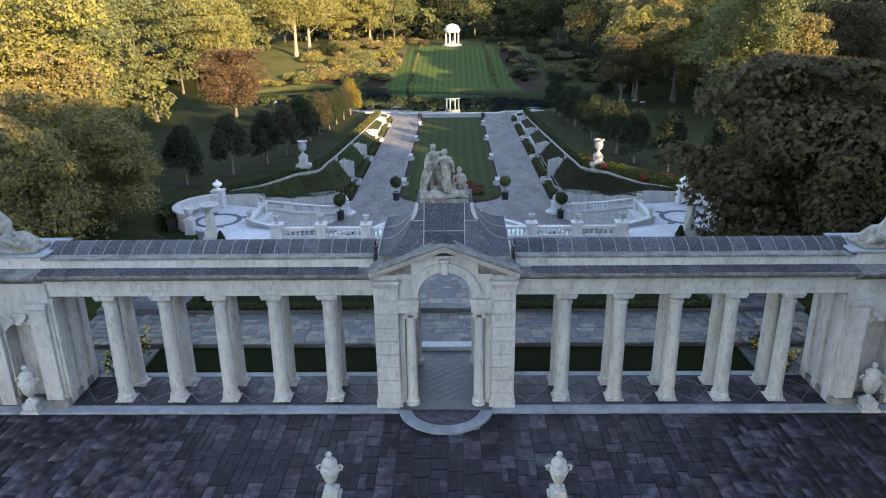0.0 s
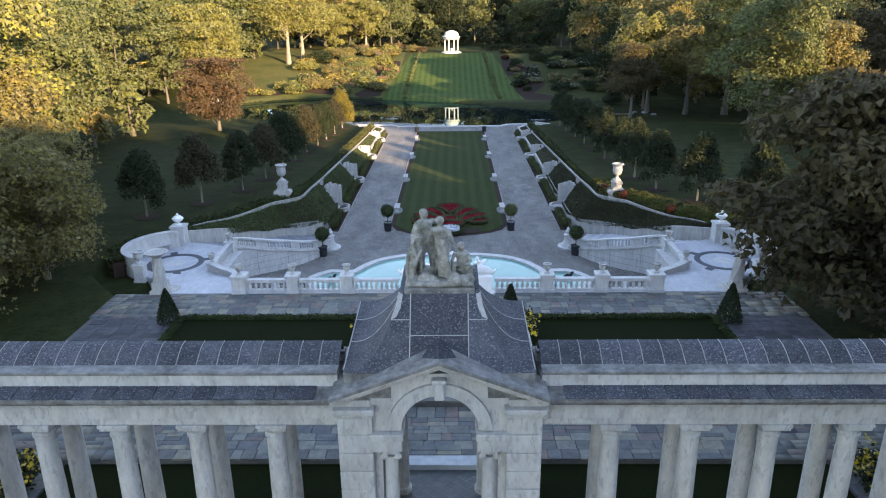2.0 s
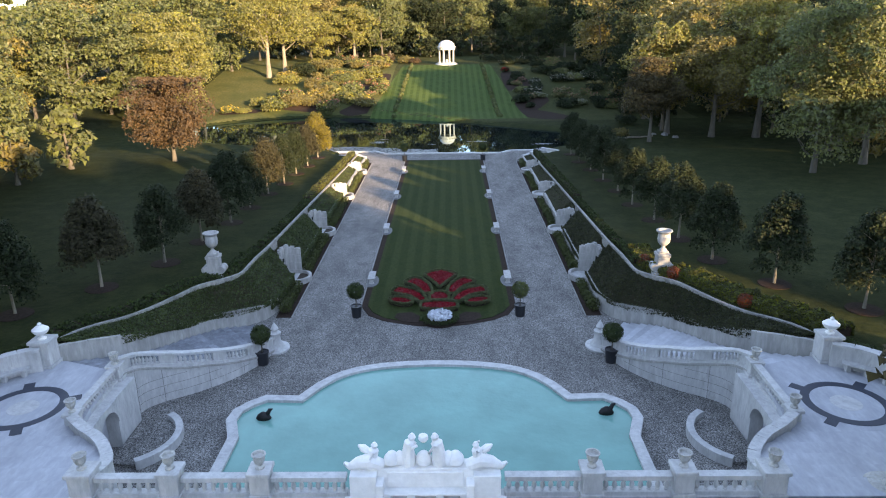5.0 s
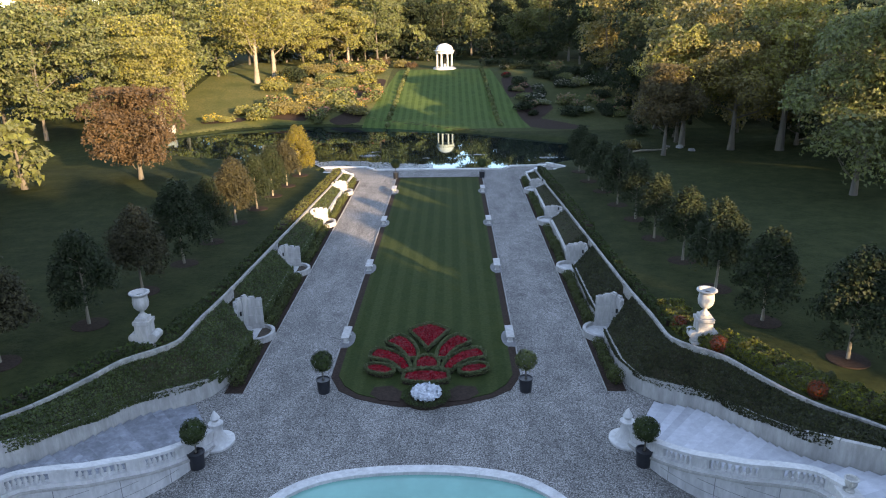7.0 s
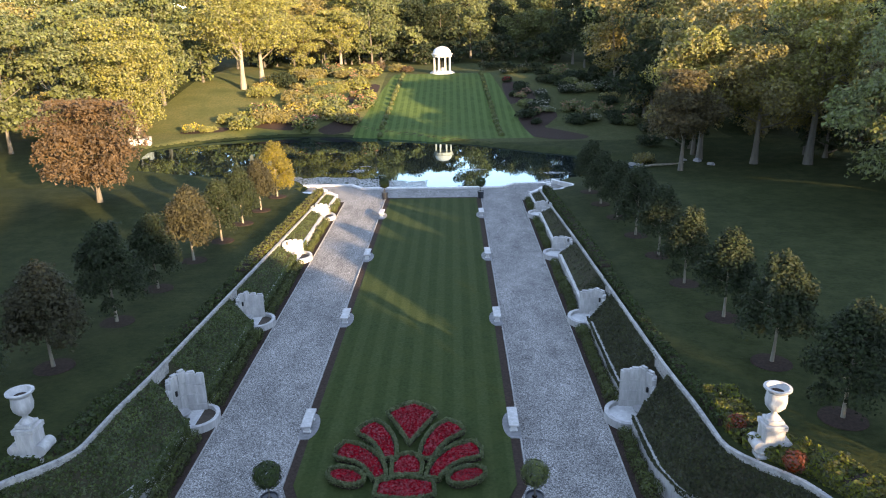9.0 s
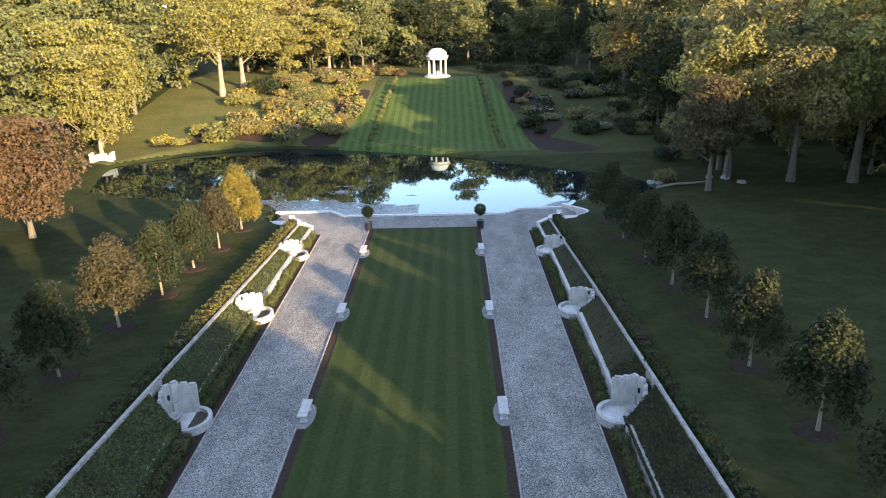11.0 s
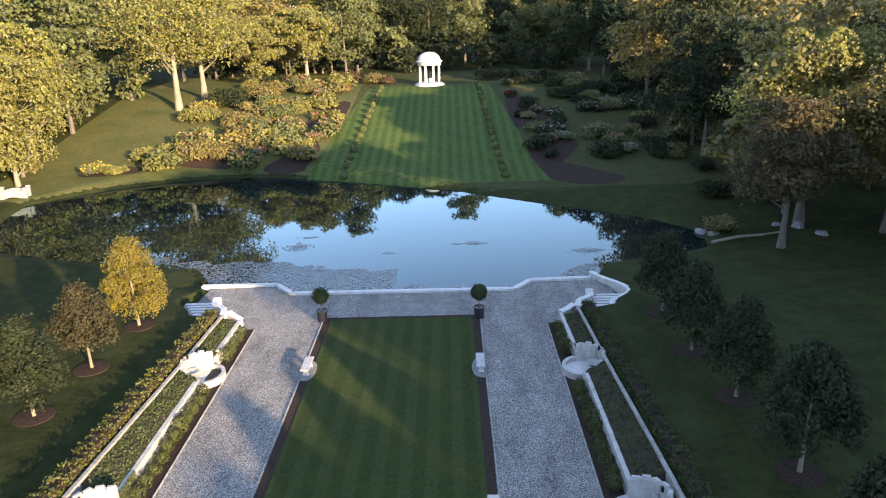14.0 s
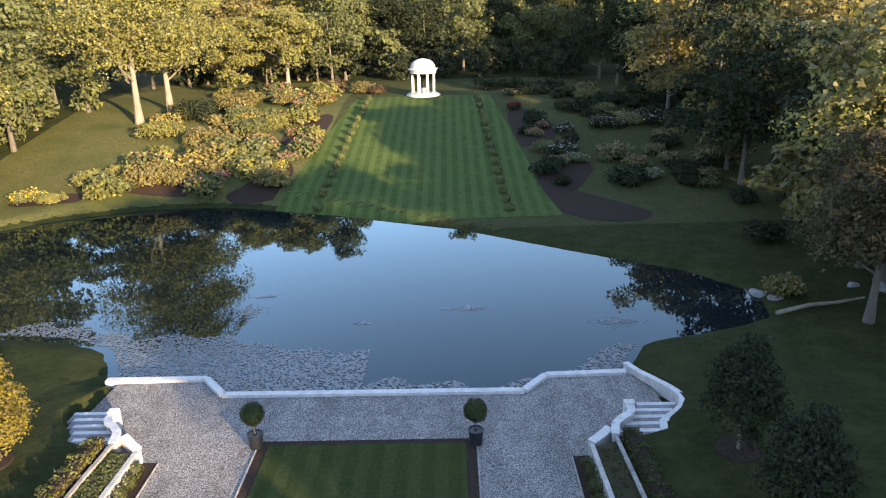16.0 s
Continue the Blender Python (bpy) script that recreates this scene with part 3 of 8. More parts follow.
STAIR_IN = [(14.4, 51.4), (14.15, 52.7), (13.4, 53.5), (12.4, 54.15), (11.6, 54.8), (10.85, 55.55), (10.1, 56.6), (9.6, 57.7), (9.3, 58.8)]
STAIR_OUT = [(17.45, 52.4), (16.5, 53.5), (15.2, 54.8), (14.55, 56.0), (14.05, 57.6), (13.52, 59.4), (12.7, 61.1), (11.3, 62.3)]
STAIR_Z = ([0.0, 0.165, 0.38, 0.6, 0.85, 1.0], [2.7, 2.24, 1.68, 1.1, 0.4, 0.0])
LOW_WALL = [(17.75, 52.6, 3.45), (16.7, 53.5, 3.3), (15.35, 54.85, 2.95), (14.7, 56.05, 2.55), (14.2, 57.65, 2.1), (13.68, 59.45, 1.7), (12.85, 61.15, 1.35), (11.5, 62.4, 1.15),
            (10.8, 63.1, 1.05), (10.4, 64.3, 1.0), (10.25, 66, 0.97), (10.25, 75, 0.9), (10.25, 90, 0.85), (10.15, 104, 0.8), (10.0, 111.3, 0.8)]
BALUSTER = lathe([(0.075, 0), (0.075, 0.04), (0.045, 0.06), (0.088, 0.16), (0.076, 0.24), (0.04, 0.33), (0.05, 0.365), (0.07, 0.40), (0.07, 0.43)], 10)
BALUSTER = bm_mesh("baluster", BALUSTER, M_MARBLE, True)


def balustrade(name, a, b, za, zb, s, label, gap=0.23):
    """A stretch between two points on the ground, its foot at za and zb: plinth, balusters, handrail."""
    ax, ay, bx, by = s * a[0], a[1], s * b[0], b[1]
    t = thing(name, label, "balustrade")
    d = Vector((bx - ax, by - ay, 0))
    length = d.length
    line = [Vector((ax, ay, za)), Vector((bx, by, zb))]
    part("plinth", ribbon(line, 0.15, lambda i: line[i].z + 0.14, lambda i: line[i].z - 0.02), M_MARBLE, t)
    part("handrail", ribbon(line, 0.16, lambda i: line[i].z + 0.72, lambda i: line[i].z + 0.56), M_MARBLE, t)
    n = max(2, int((length - 0.3) / gap))
    for k in range(n):
        f = (k + 0.5) / n
        p = line[0].lerp(line[1], f)
        part("baluster", BALUSTER, parent=t, at=Matrix.Translation((p.x, p.y, p.z + 0.135)))
    return t


def pier(x, y, z, w=0.55, h=0.82, urn=True, label="square marble pier between balustrades", mat=None):
    mat = mat or M_MARBLE
    t = thing("pier", label, "pier", pose(x, y, z))
    part("base", boxes((-w / 2 - 0.05, w / 2 + 0.05, -w / 2 - 0.05, w / 2 + 0.05, -0.02, 0.18)), mat, t)
    part("shaft", boxes((-w / 2, w / 2, -w / 2, w / 2, 0.18, h - 0.15)), mat, t)
    part("cap", boxes((-w / 2 - 0.06, w / 2 + 0.06, -w / 2 - 0.06, w / 2 + 0.06, h - 0.15, h)), mat, t)
    if urn:
        small_urn(x, y, z + h)
    return t


def small_urn(x, y, z, s=1.0, mat=None):
    t = thing("urn", "small weathered stone urn standing on a pier", "urn", pose(x, y, z) @ Matrix.Scale(s, 4), "urns on the balustrade piers")
    mat = mat or M_LIME
    part("foot", lathe([(0.15, 0), (0.15, 0.05), (0.07, 0.09), (0.06, 0.14)], 16), mat, t, smooth=True)
    part("bowl", lathe([(0.06, 0.14), (0.14, 0.2), (0.19, 0.32), (0.18, 0.42), (0.23, 0.48), (0.23, 0.51), (0.18, 0.51), (0.16, 0.42), (0.02, 0.38)], 20), mat, t, smooth=True)
    return t


def landing_side(s):
    side = "white marble"
    # floor of the upper passage, shallow steps down and the round landing
    for k in range(6):
        f0, f1 = k / 5, (k + 1) / 5
        z = TERRACE - 0.8 * k / 5
        y0, y1 = 41.65 + 4.5 * (k - 0.15) / 5.0, 41.65 + 4.5 * (k + 0.92) / 5.0
        if k == 5:
            break
        edge = lambda y: float(np.interp(y, (42.0, 43.7, 44.7, 45.5, 46.3), (10.95, 11.2, 11.8, 12.5, 13.5)))
        x0, x1, x2, x3 = edge(y0), 14.9 + 2.6 * f0, edge(y1), 14.9 + 2.6 * f1
        st = part("step", extrude_outline([(s * x0, y0), (s * x1, y0), (s * x3, y1), (s * x2, y1)][::s], LANDING - 0.6, z - 0.01, bevel=0.015), M_MARBLE_FLOOR)
        tagged(st, "broad shallow white marble step to the landing", "step", "steps to the landing", "structure")
    out = [(13.7, 45.6), (17.2, 45.6), (18.4, 46.4), (19.6, 47.9), (19.8, 50.0), (18.9, 51.4), (17.9, 52.4), (17.3, 52.5), (14.45, 51.45), (14.2, 48.8)]
    tagged(part("landing_floor", extrude_outline(flip(out, s)[::s], -0.3, LANDING, bevel=0.01), M_MARBLE_FLOOR), "white marble landing floor with a dark ring", "floor", kind="structure")
    # dark ring with four tabs
    bm = bmesh.new()
    cx, cy = s * 16.95, 48.35
    seg = 48
    rings = [[bm.verts.new((cx + r * math.cos(2 * math.pi * k / seg), cy + r * math.sin(2 * math.pi * k / seg), LANDING + z)) for k in range(seg)]
             for r, z in ((1.36, -0.02), (1.36, 0.012), (1.72, 0.012), (1.72, -0.02))]
    for a, b in zip(rings, rings[1:]):
        for k in range(seg):
            bm.faces.new((a[k], b[k], b[(k + 1) % seg], a[(k + 1) % seg]))
    for ang in (35, 125, 215, 305):
        box(bm, -0.22, 0.22, 1.69, 2.2, LANDING - 0.02, LANDING + 0.009, turn=Matrix.Translation((cx, cy, 0)) @ Matrix.Rotation(radians(ang + 12 * s), 4, "Z"))
    tagged(part("floor_ring", bm, M_BLACK), "black marble ring inlaid in the landing floor", "inlay", kind="structure")
    seal = lathe([(0.62, -0.01), (0.6, 0.008), (0.1, 0.012)], 24, at=(cx, cy, LANDING))
    tagged(part("floor_medallion", seal, M_MARBLE), "worn grey relief medallion in the landing floor", "inlay", kind="structure")
    # exedra: a curved wall with a dark-shadowed bench
    arc = [(17.1 + 2.85 * math.cos(radians(a)), 48.9 + 2.85 * math.sin(radians(a)), 3.8) for a in range(-64, 75, 6)]
    run_wall("exedra_wall", arc, s, 0.34, lambda i: 1.5, M_MARBLE, "curved white marble wall behind the landing")
    inner = [(17.1 + 2.48 * math.cos(radians(a)), 48.9 + 2.48 * math.sin(radians(a)), LANDING + 0.42) for a in range(-14, 66, 6)]
    pts = smooth_line(flip(inner, s), 0.5)
    t = thing("exedra_bench", "curved marble bench along the landing wall", "bench")
    part("seat", ribbon(pts, 0.2, lambda i: LANDING + 0.42, lambda i: LANDING + 0.33), M_MARBLE, t)
    for k in range(0, len(pts), 3):
        p = pts[k]
        part("support", boxes((p.x - 0.1, p.x + 0.1, p.y - 0.1, p.y + 0.1, LANDING - 0.01, LANDING + 0.33)), M_MARBLE, t)
    # tall pier with an urn where the walls meet
    x, y = s * 18.0, 52.15
    pier(x, y, LANDING - 0.05, 0.85, 1.38, False, "tall white marble pier at the end of the curved wall")
    t = thing("urn", "white marble lidded urn on a tall pier", "urn", pose(x, y, LANDING + 1.33) @ Matrix.Scale(0.78, 4), "lidded urns")
    part("foot", lathe([(0.26, -0.01), (0.26, 0.06), (0.13, 0.12), (0.12, 0.24)], 18), M_SNOW, t, smooth=True)
    part("bowl", lathe([(0.12, 0.24), (0.34, 0.36), (0.46, 0.52), (0.47, 0.62), (0.36, 0.70)], 22), M_SNOW, t, smooth=True)
    part("lid", lathe([(0.36, 0.70), (0.28, 0.78), (0.1, 0.84), (0.1, 0.88), (0.12, 0.95), (0.05, 1.02)], 18), M_SNOW, t, smooth=True)
    # urn on a low pier at the other end of the curved wall
    x, y = s * 18.1, 46.0
    pier(x, y, LANDING - 0.3, 0.6, 1.15, False, "low marble pier at the open end of the landing")
    small_urn(x, y, LANDING + 0.85, 1.5, M_MARBLE)
    # inner side: curved parapet, pier, balustrade, pier
    par = [(10.95, 42.1, 3.95), (11.15, 43.6, 3.45), (11.75, 44.7, 3.3), (12.45, 45.5, 3.25), (13.3, 46.15, 3.22), (14.1, 46.9, 3.22)]
    run_wall("parapet_wall", par, s, 0.3, lambda i: -0.2, M_MARBLE, "curved white marble parapet beside the shallow steps")
    pier(s * 14.22, 47.2, LANDING - 0.3, 0.5, 0.82)
    pier(s * 14.4, 51.3, LANDING - 0.35, 0.55, 0.82)
    balustrade("balustrade", (14.24, 47.45), (14.38, 51.05), LANDING - 0.28, LANDING - 0.32, s, "white marble balustrade on the landing's inner edge")
    # wall under that balustrade with an arched grotto, and its small basin
    bm = bmesh.new()
    box(bm, s * 13.95 - 0.35, s * 13.95 + 0.35, 46.6, 47.9, -0.1, LANDING - 0.29)
    box(bm, s * 14.05 - 0.35, s * 14.05 + 0.35, 49.5, 51.5, -0.1, LANDING - 0.31)
    seg = 14
    for k in range(seg):
        a0, a1 = math.pi * k / seg, math.pi * (k + 1) / seg
        x0, x1 = s * 14.0 - 0.35, s * 14.0 + 0.35
        vs = []
        for xx in (x0, x1):
            for a in (a0, a1):
                yy, zz = 48.7 + 0.8 * math.cos(a), 1.3 + 0.8 * math.sin(a)
                vs.append(bm.verts.new((xx, yy, zz)))
            for a in (a1, a0):
                vs.append(bm.verts.new((xx, 48.7 + 0.8 * math.cos(a), LANDING - 0.3)))
        p, q = vs[:4], vs[4:]
        bm.faces.new(p), bm.faces.new(q[::-1])
        for i in range(4):
            bm.faces.new((p[i], q[i], q[(i + 1) % 4], p[(i + 1) % 4]))
    tagged(part("grotto_wall", bm, M_MARBLE), "white marble wall with an arched grotto under the landing", "wall", kind="structure")
    rim = [(13.7 - 2.3 * math.cos(radians(a)), 49.8 + 2.2 * math.sin(radians(a)), 0.42) for a in range(-58, 59, 8)]
    pts = smooth_line(flip(rim, s), 0.4)
    t = thing("grotto_basin", "half-round marble basin below the grotto arch", "basin")
    part("rim", ribbon(pts, 0.16, lambda i: 0.42, lambda i: -0.05), M_MARBLE, t)
    fl = [(s * 13.65, 48.1)] + [(p.x, p.y) for p in pts] + [(s * 13.65, 51.4)]
    part("basin_floor", extrude_outline(fl if s < 0 else fl[::-1], -0.04, 0.16), M_GRAVEL, t, "damp grey basin floor")
    # the flight of steps
    n = 22
    a, b = smooth_line([(*p, 0) for p in STAIR_IN], 0.1), smooth_line([(*p, 0) for p in STAIR_OUT], 0.1)
    at = lambda line, f: line[min(len(line) - 1, int(f * (len(line) - 1)))]
    for k in range(n):
        f0, f1 = k / n, (k + 1.06) / n
        p, q, u, v = at(a, f0), at(b, f0), at(b, min(1, f1)), at(a, min(1, f1))
        z = float(np.interp((k + 1) / n, *STAIR_Z)) + 0.006
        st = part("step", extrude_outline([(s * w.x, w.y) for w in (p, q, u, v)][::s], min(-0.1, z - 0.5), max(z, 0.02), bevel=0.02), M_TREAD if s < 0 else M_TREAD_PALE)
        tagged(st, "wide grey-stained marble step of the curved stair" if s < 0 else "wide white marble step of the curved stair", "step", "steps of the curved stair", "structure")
    # stair's inner wall, balustrade and newel
    line = smooth_line([(s * x, y, 0) for x, y in STAIR_IN], 0.35)
    m = len(line)
    top = lambda i: float(np.interp(i / (m - 1), *STAIR_Z)) - 0.07 + 0.2 * (i / (m - 1)) ** 3
    t = thing("stair_wall", "panelled white marble wall under the stair balustrade", "wall", kind="structure")
    part("wall_body", ribbon(line, 0.2, top, lambda i: -0.1), M_MARBLE, t)
    part("string_course", ribbon(line, 0.29, lambda i: top(i) - 0.02, lambda i: top(i) - 0.12), M_WALL, t)
    for k in range(5):
        i = int((k + 0.5) * (m - 1) / 5)
        j = min(m - 1, i + 1)
        part("panel_joint", ribbon([line[i], line[i].lerp(line[j], 0.06)], 0.205, lambda w: top(i) - 0.18, lambda w: 0.0), M_PAD, t)
    for h in (0.42, 0.86, 1.30):
        run = [q for i, q in enumerate(line) if top(i) - 0.22 > h]
        if len(run) > 1:
            part("course_joint", ribbon(run, 0.204, lambda w: h + 0.009, lambda w: h - 0.009), M_PAD, t)
    rails = thing("stair_balustrade", "white marble balustrade descending beside the curved stair", "balustrade")
    part("plinth", ribbon(line, 0.19, lambda i: top(i) + 0.12, lambda i: top(i) - 0.01), M_MARBLE, rails)
    part("handrail", ribbon(line, 0.19, lambda i: top(i) + 0.70, lambda i: top(i) + 0.58), M_MARBLE, rails)
    for k in range(m - 1):
        solid = not any(a <= k / (m - 1) < b for a, b in ((0.08, 0.24), (0.33, 0.50), (0.58, 0.73)))
        for f in ((0.5,) if solid else (0.0, 0.5)):
            p = line[k].lerp(line[k + 1], f)
            z = top(k) + (top(k + 1) - top(k)) * f + 0.12
            if solid:
                part("rail_panel", ribbon([line[k], line[k + 1]], 0.10, lambda w: top(k + w) + 0.59, lambda w: top(k + w) + 0.1), M_MARBLE, rails)
            else:
                part("baluster", BALUSTER, parent=rails, at=Matrix.Translation((p.x, p.y, z)))
    t = thing("newel", "white marble scrolled newel with a finial at the stair foot", "newel", pose(s * 9.15, 59.0, 0))
    part("base", lathe([(0.75, -0.02), (0.75, 0.1), (0.68, 0.14), (0.3, 0.16)], 24, squash=(1.0, 1.15)), M_MARBLE, t, smooth=True)
    part("scroll", lathe([(0.52, 0.14), (0.42, 0.3), (0.30, 0.5), (0.27, 0.8), (0.33, 0.95), (0.33, 1.02)], 20), M_MARBLE, t, smooth=True)
    part("finial", lathe([(0.2, 1.02), (0.12, 1.1), (0.22, 1.26), (0.14, 1.42), (0.1, 1.5), (0.03, 1.62)], 16), M_MARBLE, t, smooth=True)
    # retaining walls: one along the stair and path, one on top of the ivy bank
    run_wall("garden_wall", LOW_WALL, s, 0.17, lambda i: -0.3, M_WALL, "long white marble garden wall beside the stair and walk", 0.10, 0.02, crooked=0.006, niches=True)
    run_wall("upper_wall", COPING, s, 0.12, lambda i: 0.2, M_COPING, "weathered pale coping wall along the top of the bank", 0.10, 0.02, crooked=0.007)


for s in (-1, 1):
    landing_side(s)

# bank between the two walls
def bank(s):
    lo, hi = smooth_line(flip(LOW_WALL, s), 0.5), smooth_line(flip(COPING, s), 0.5)
    ys = np.arange(53.1, 111.2, 0.25)
    ly, hy = [p.y for p in lo], [p.y for p in hi]
    v, c = [], 6
    for y in ys:
        a = np.array([np.interp(y, ly, [p.x for p in lo]), y, np.interp(y, ly, [p.z for p in lo]) - 0.10])
        b = np.array([np.interp(y, hy, [p.x for p in hi]), y, np.interp(y, hy, [p.z for p in hi]) - 0.14])
        for k in range(c):
            f = k / (c - 1)
            q = a + (b - a) * f
            q[2] += 0.16 * math.sin(math.pi * f) * min(1, max(0, (80 - y) / 20)) + 0.04 * math.sin(y * 2.1 + k * 3) * math.sin(math.pi * f)
            if abs(q[0]) < 11.62 and in_niche(y, 1.15 - 0.45 * (abs(q[0]) - 10.25), 1.0):
                q[2] = 0.06
            v.append(q)
    v = np.array(v)
    i = (np.arange(len(ys) - 1)[:, None] * c + np.arange(c - 1)).ravel()
    f = np.stack([i, i + 1, i + c + 1, i + c], 1)
    soil = part("bank", from_arrays("bank", v, f if s > 0 else f[:, ::-1], M_BANK, True))
    tagged(soil, "planted bank between the garden walls", "bank", kind="structure")
    # ivy over the bank
    rng = np.random.default_rng(40 + s)
    n = 46000
    row = (rng.random(n) ** 1.25 * (len(ys) - 2)).astype(int)
    col = rng.integers(0, c - 1, n)
    f1, f2 = rng.random((n, 1)), rng.random((n, 1))
    p00, p01, p10 = v[row * c + col], v[row * c + col + 1], v[(row + 1) * c + col]
    p = p00 + (p01 - p00) * f1 + (p10 - p00) * f2
    p[:, 2] += rng.random(n) * np.where((col == 0) | (col == c - 2), 0.05, 0.15)
    dens = np.where(p[:, 1] < 84, 1.0, np.where(s < 0, 0.40, 0.15))
    p = p[rng.random(n) < dens]
    # it also hangs over the face of the low wall
    m = 17000 if s < 0 else 5500
    y = rng.uniform(54.5, 96 if s < 0 else 82, m)
    drop = rng.random(m) ** 1.6 * (np.where(y < 63.5, 0.34, 0.75 if s < 0 else 0.2) + 0.16 * np.sin(y * 1.3) * np.sin(y * 0.37))
    x = np.interp(y, ly, [q.x for q in lo]) - s * (0.10 + 0.05 * rng.random(m))
    z = np.interp(y, ly, [q.z for q in lo]) + 0.05 - drop
    p = np.concatenate([p, np.stack([x, y, z], 1)])
    if s < 0:
        # and grows over its top
        m = 5200
        y = 63.8 + 30 * rng.random(m) ** 1.2
        x = np.interp(y, ly, [q.x for q in lo]) + rng.uniform(-0.25, 0.2, m)
        p = np.concatenate([p, np.stack([x, y, np.interp(y, ly, [q.z for q in lo]) + rng.uniform(0.0, 0.10, m)], 1)])
    p = p[np.array([abs(x) > 11.62 or not in_niche(y, 1.2 - 0.45 * (abs(x) - 10.25), 1.05) for x, y, z in p])]
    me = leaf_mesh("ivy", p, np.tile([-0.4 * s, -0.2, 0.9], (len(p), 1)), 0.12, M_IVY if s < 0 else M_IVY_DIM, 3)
    tagged(new("ivy", me), "dense green ivy covering the bank between the walls" if s < 0 else "dull dark ivy covering the bank between the walls", "ivy", kind="stuff")


for s in (-1, 1):
    bank(s)

# ---- terrace edge: balustrade with piers over the pool wall, central fountain ----
bm = boxes((-10.9, 10.9, 41.55, 42.0, -0.2, TERRACE - 0.02))
tagged(part("terrace_wall", bm, M_MARBLE), "white marble wall carrying the terrace balustrade above the pool", "wall", kind="structure")
for s in (-1, 1):
    for k, x in enumerate((10.88, 8.08, 5.22)):
        pier(s * x, 41.75, TERRACE - 0.02, 0.62 if k else 0.72, 1.0)
    for a, b in ((10.5, 8.42), (7.74, 5.56), (4.88, 2.5)):
        balustrade("balustrade", (a, 41.75), (b, 41.75), TERRACE - 0.02, TERRACE - 0.02, s, "white marble terrace balustrade between square piers")
    # statue pedestal with a tall carved planter figure
    t = thing("herm_planter", "weathered marble carved planter column with a wide bowl", "planter", pose(s * 15.1, 41.75, TERRACE - 0.05) @ Matrix.Diagonal((0.85, 0.85, 0.9, 1)))
    part("plinth", boxes((-0.55, 0.55, -0.5, 0.5, 0, 0.25), (-0.42, 0.42, -0.4, 0.4, 0.25, 0.75)), M_LIME, t)
    part("carved_shaft", lathe([(0.34, 0.75), (0.37, 1.0), (0.31, 1.3), (0.34, 1.6), (0.27, 1.9), (0.28, 2.1), (0.22, 2.25)], 18), M_LIME, t, smooth=True)
    for k in range(5):
        line = [(0.33 * math.cos(1.26 * k + 1.1 * f) * (1 - 0.28 * f), 0.33 * math.sin(1.26 * k + 1.1 * f) * (1 - 0.28 * f), 0.78 + 1.42 * f) for f in (0, 0.2, 0.4, 0.6, 0.8, 1)]
        part("carved_fold", tube(line, [0.09, 0.07, 0.10, 0.06, 0.085, 0.04], 8), M_LIME, t, smooth=True)
    part("bowl", lathe([(0.24, 2.22), (0.4, 2.32), (0.62, 2.45), (0.72, 2.5), (0.72, 2.56), (0.62, 2.56), (0.5, 2.45), (0.1, 2.40)], 24), M_LIME, t, smooth=True)
    bm = lathe([(0.75, -0.03), (0.75, 0.3), (0.6, 0.42), (0.5, 0.44)], 24)
    tagged(part("scroll_buttress", bm, M_LIME, at=pose(s * 14.9, 42.15, TERRACE - 0.4)), "low rounded marble buttress by the planter column", "buttress", kind="structure")


def figure(bm, x, y, z, h, lean=0.0, turn=0.0, seed=0):
    """A plain carved mass with the outline of a small figure."""
    rng = np.random.default_rng(seed)
    spine = [(0, 0), (0.02, 0.25), (0.05 * lean, 0.5), (0.16 * lean, 0.72), (0.22 * lean, 0.80), (0.26 * lean, 0.9), (0.28 * lean, 1.0)]
    rad = [0.20, 0.22, 0.16, 0.17, 0.08, 0.115, 0.05]
    tube([(x + h * d * math.cos(turn), y + h * d * math.sin(turn), z + h * t) for d, t in spine], [h * r for r in rad], 10, bm)
    for side in (-1, 1):
        a = turn + math.pi / 2 * side
        sh = Vector((x + h * (0.14 * lean * math.cos(turn) + 0.14 * math.cos(a)), y + h * (0.14 * lean * math.sin(turn) + 0.14 * math.sin(a)), z + h * 0.72))
        el = sh + Vector((0.16 * h * math.cos(a) + 0.1 * h * lean * math.cos(turn), 0.12 * h * math.sin(a), -0.12 * h + 0.2 * h * rng.random()))
        ha = el + Vector((0.16 * h * math.cos(turn + 0.6 * side), 0.12 * h * math.sin(turn), 0.1 * h * rng.normal()))
        tube([sh, el, ha], [h * 0.065, h * 0.05, h * 0.04], 8, bm)
    return bm


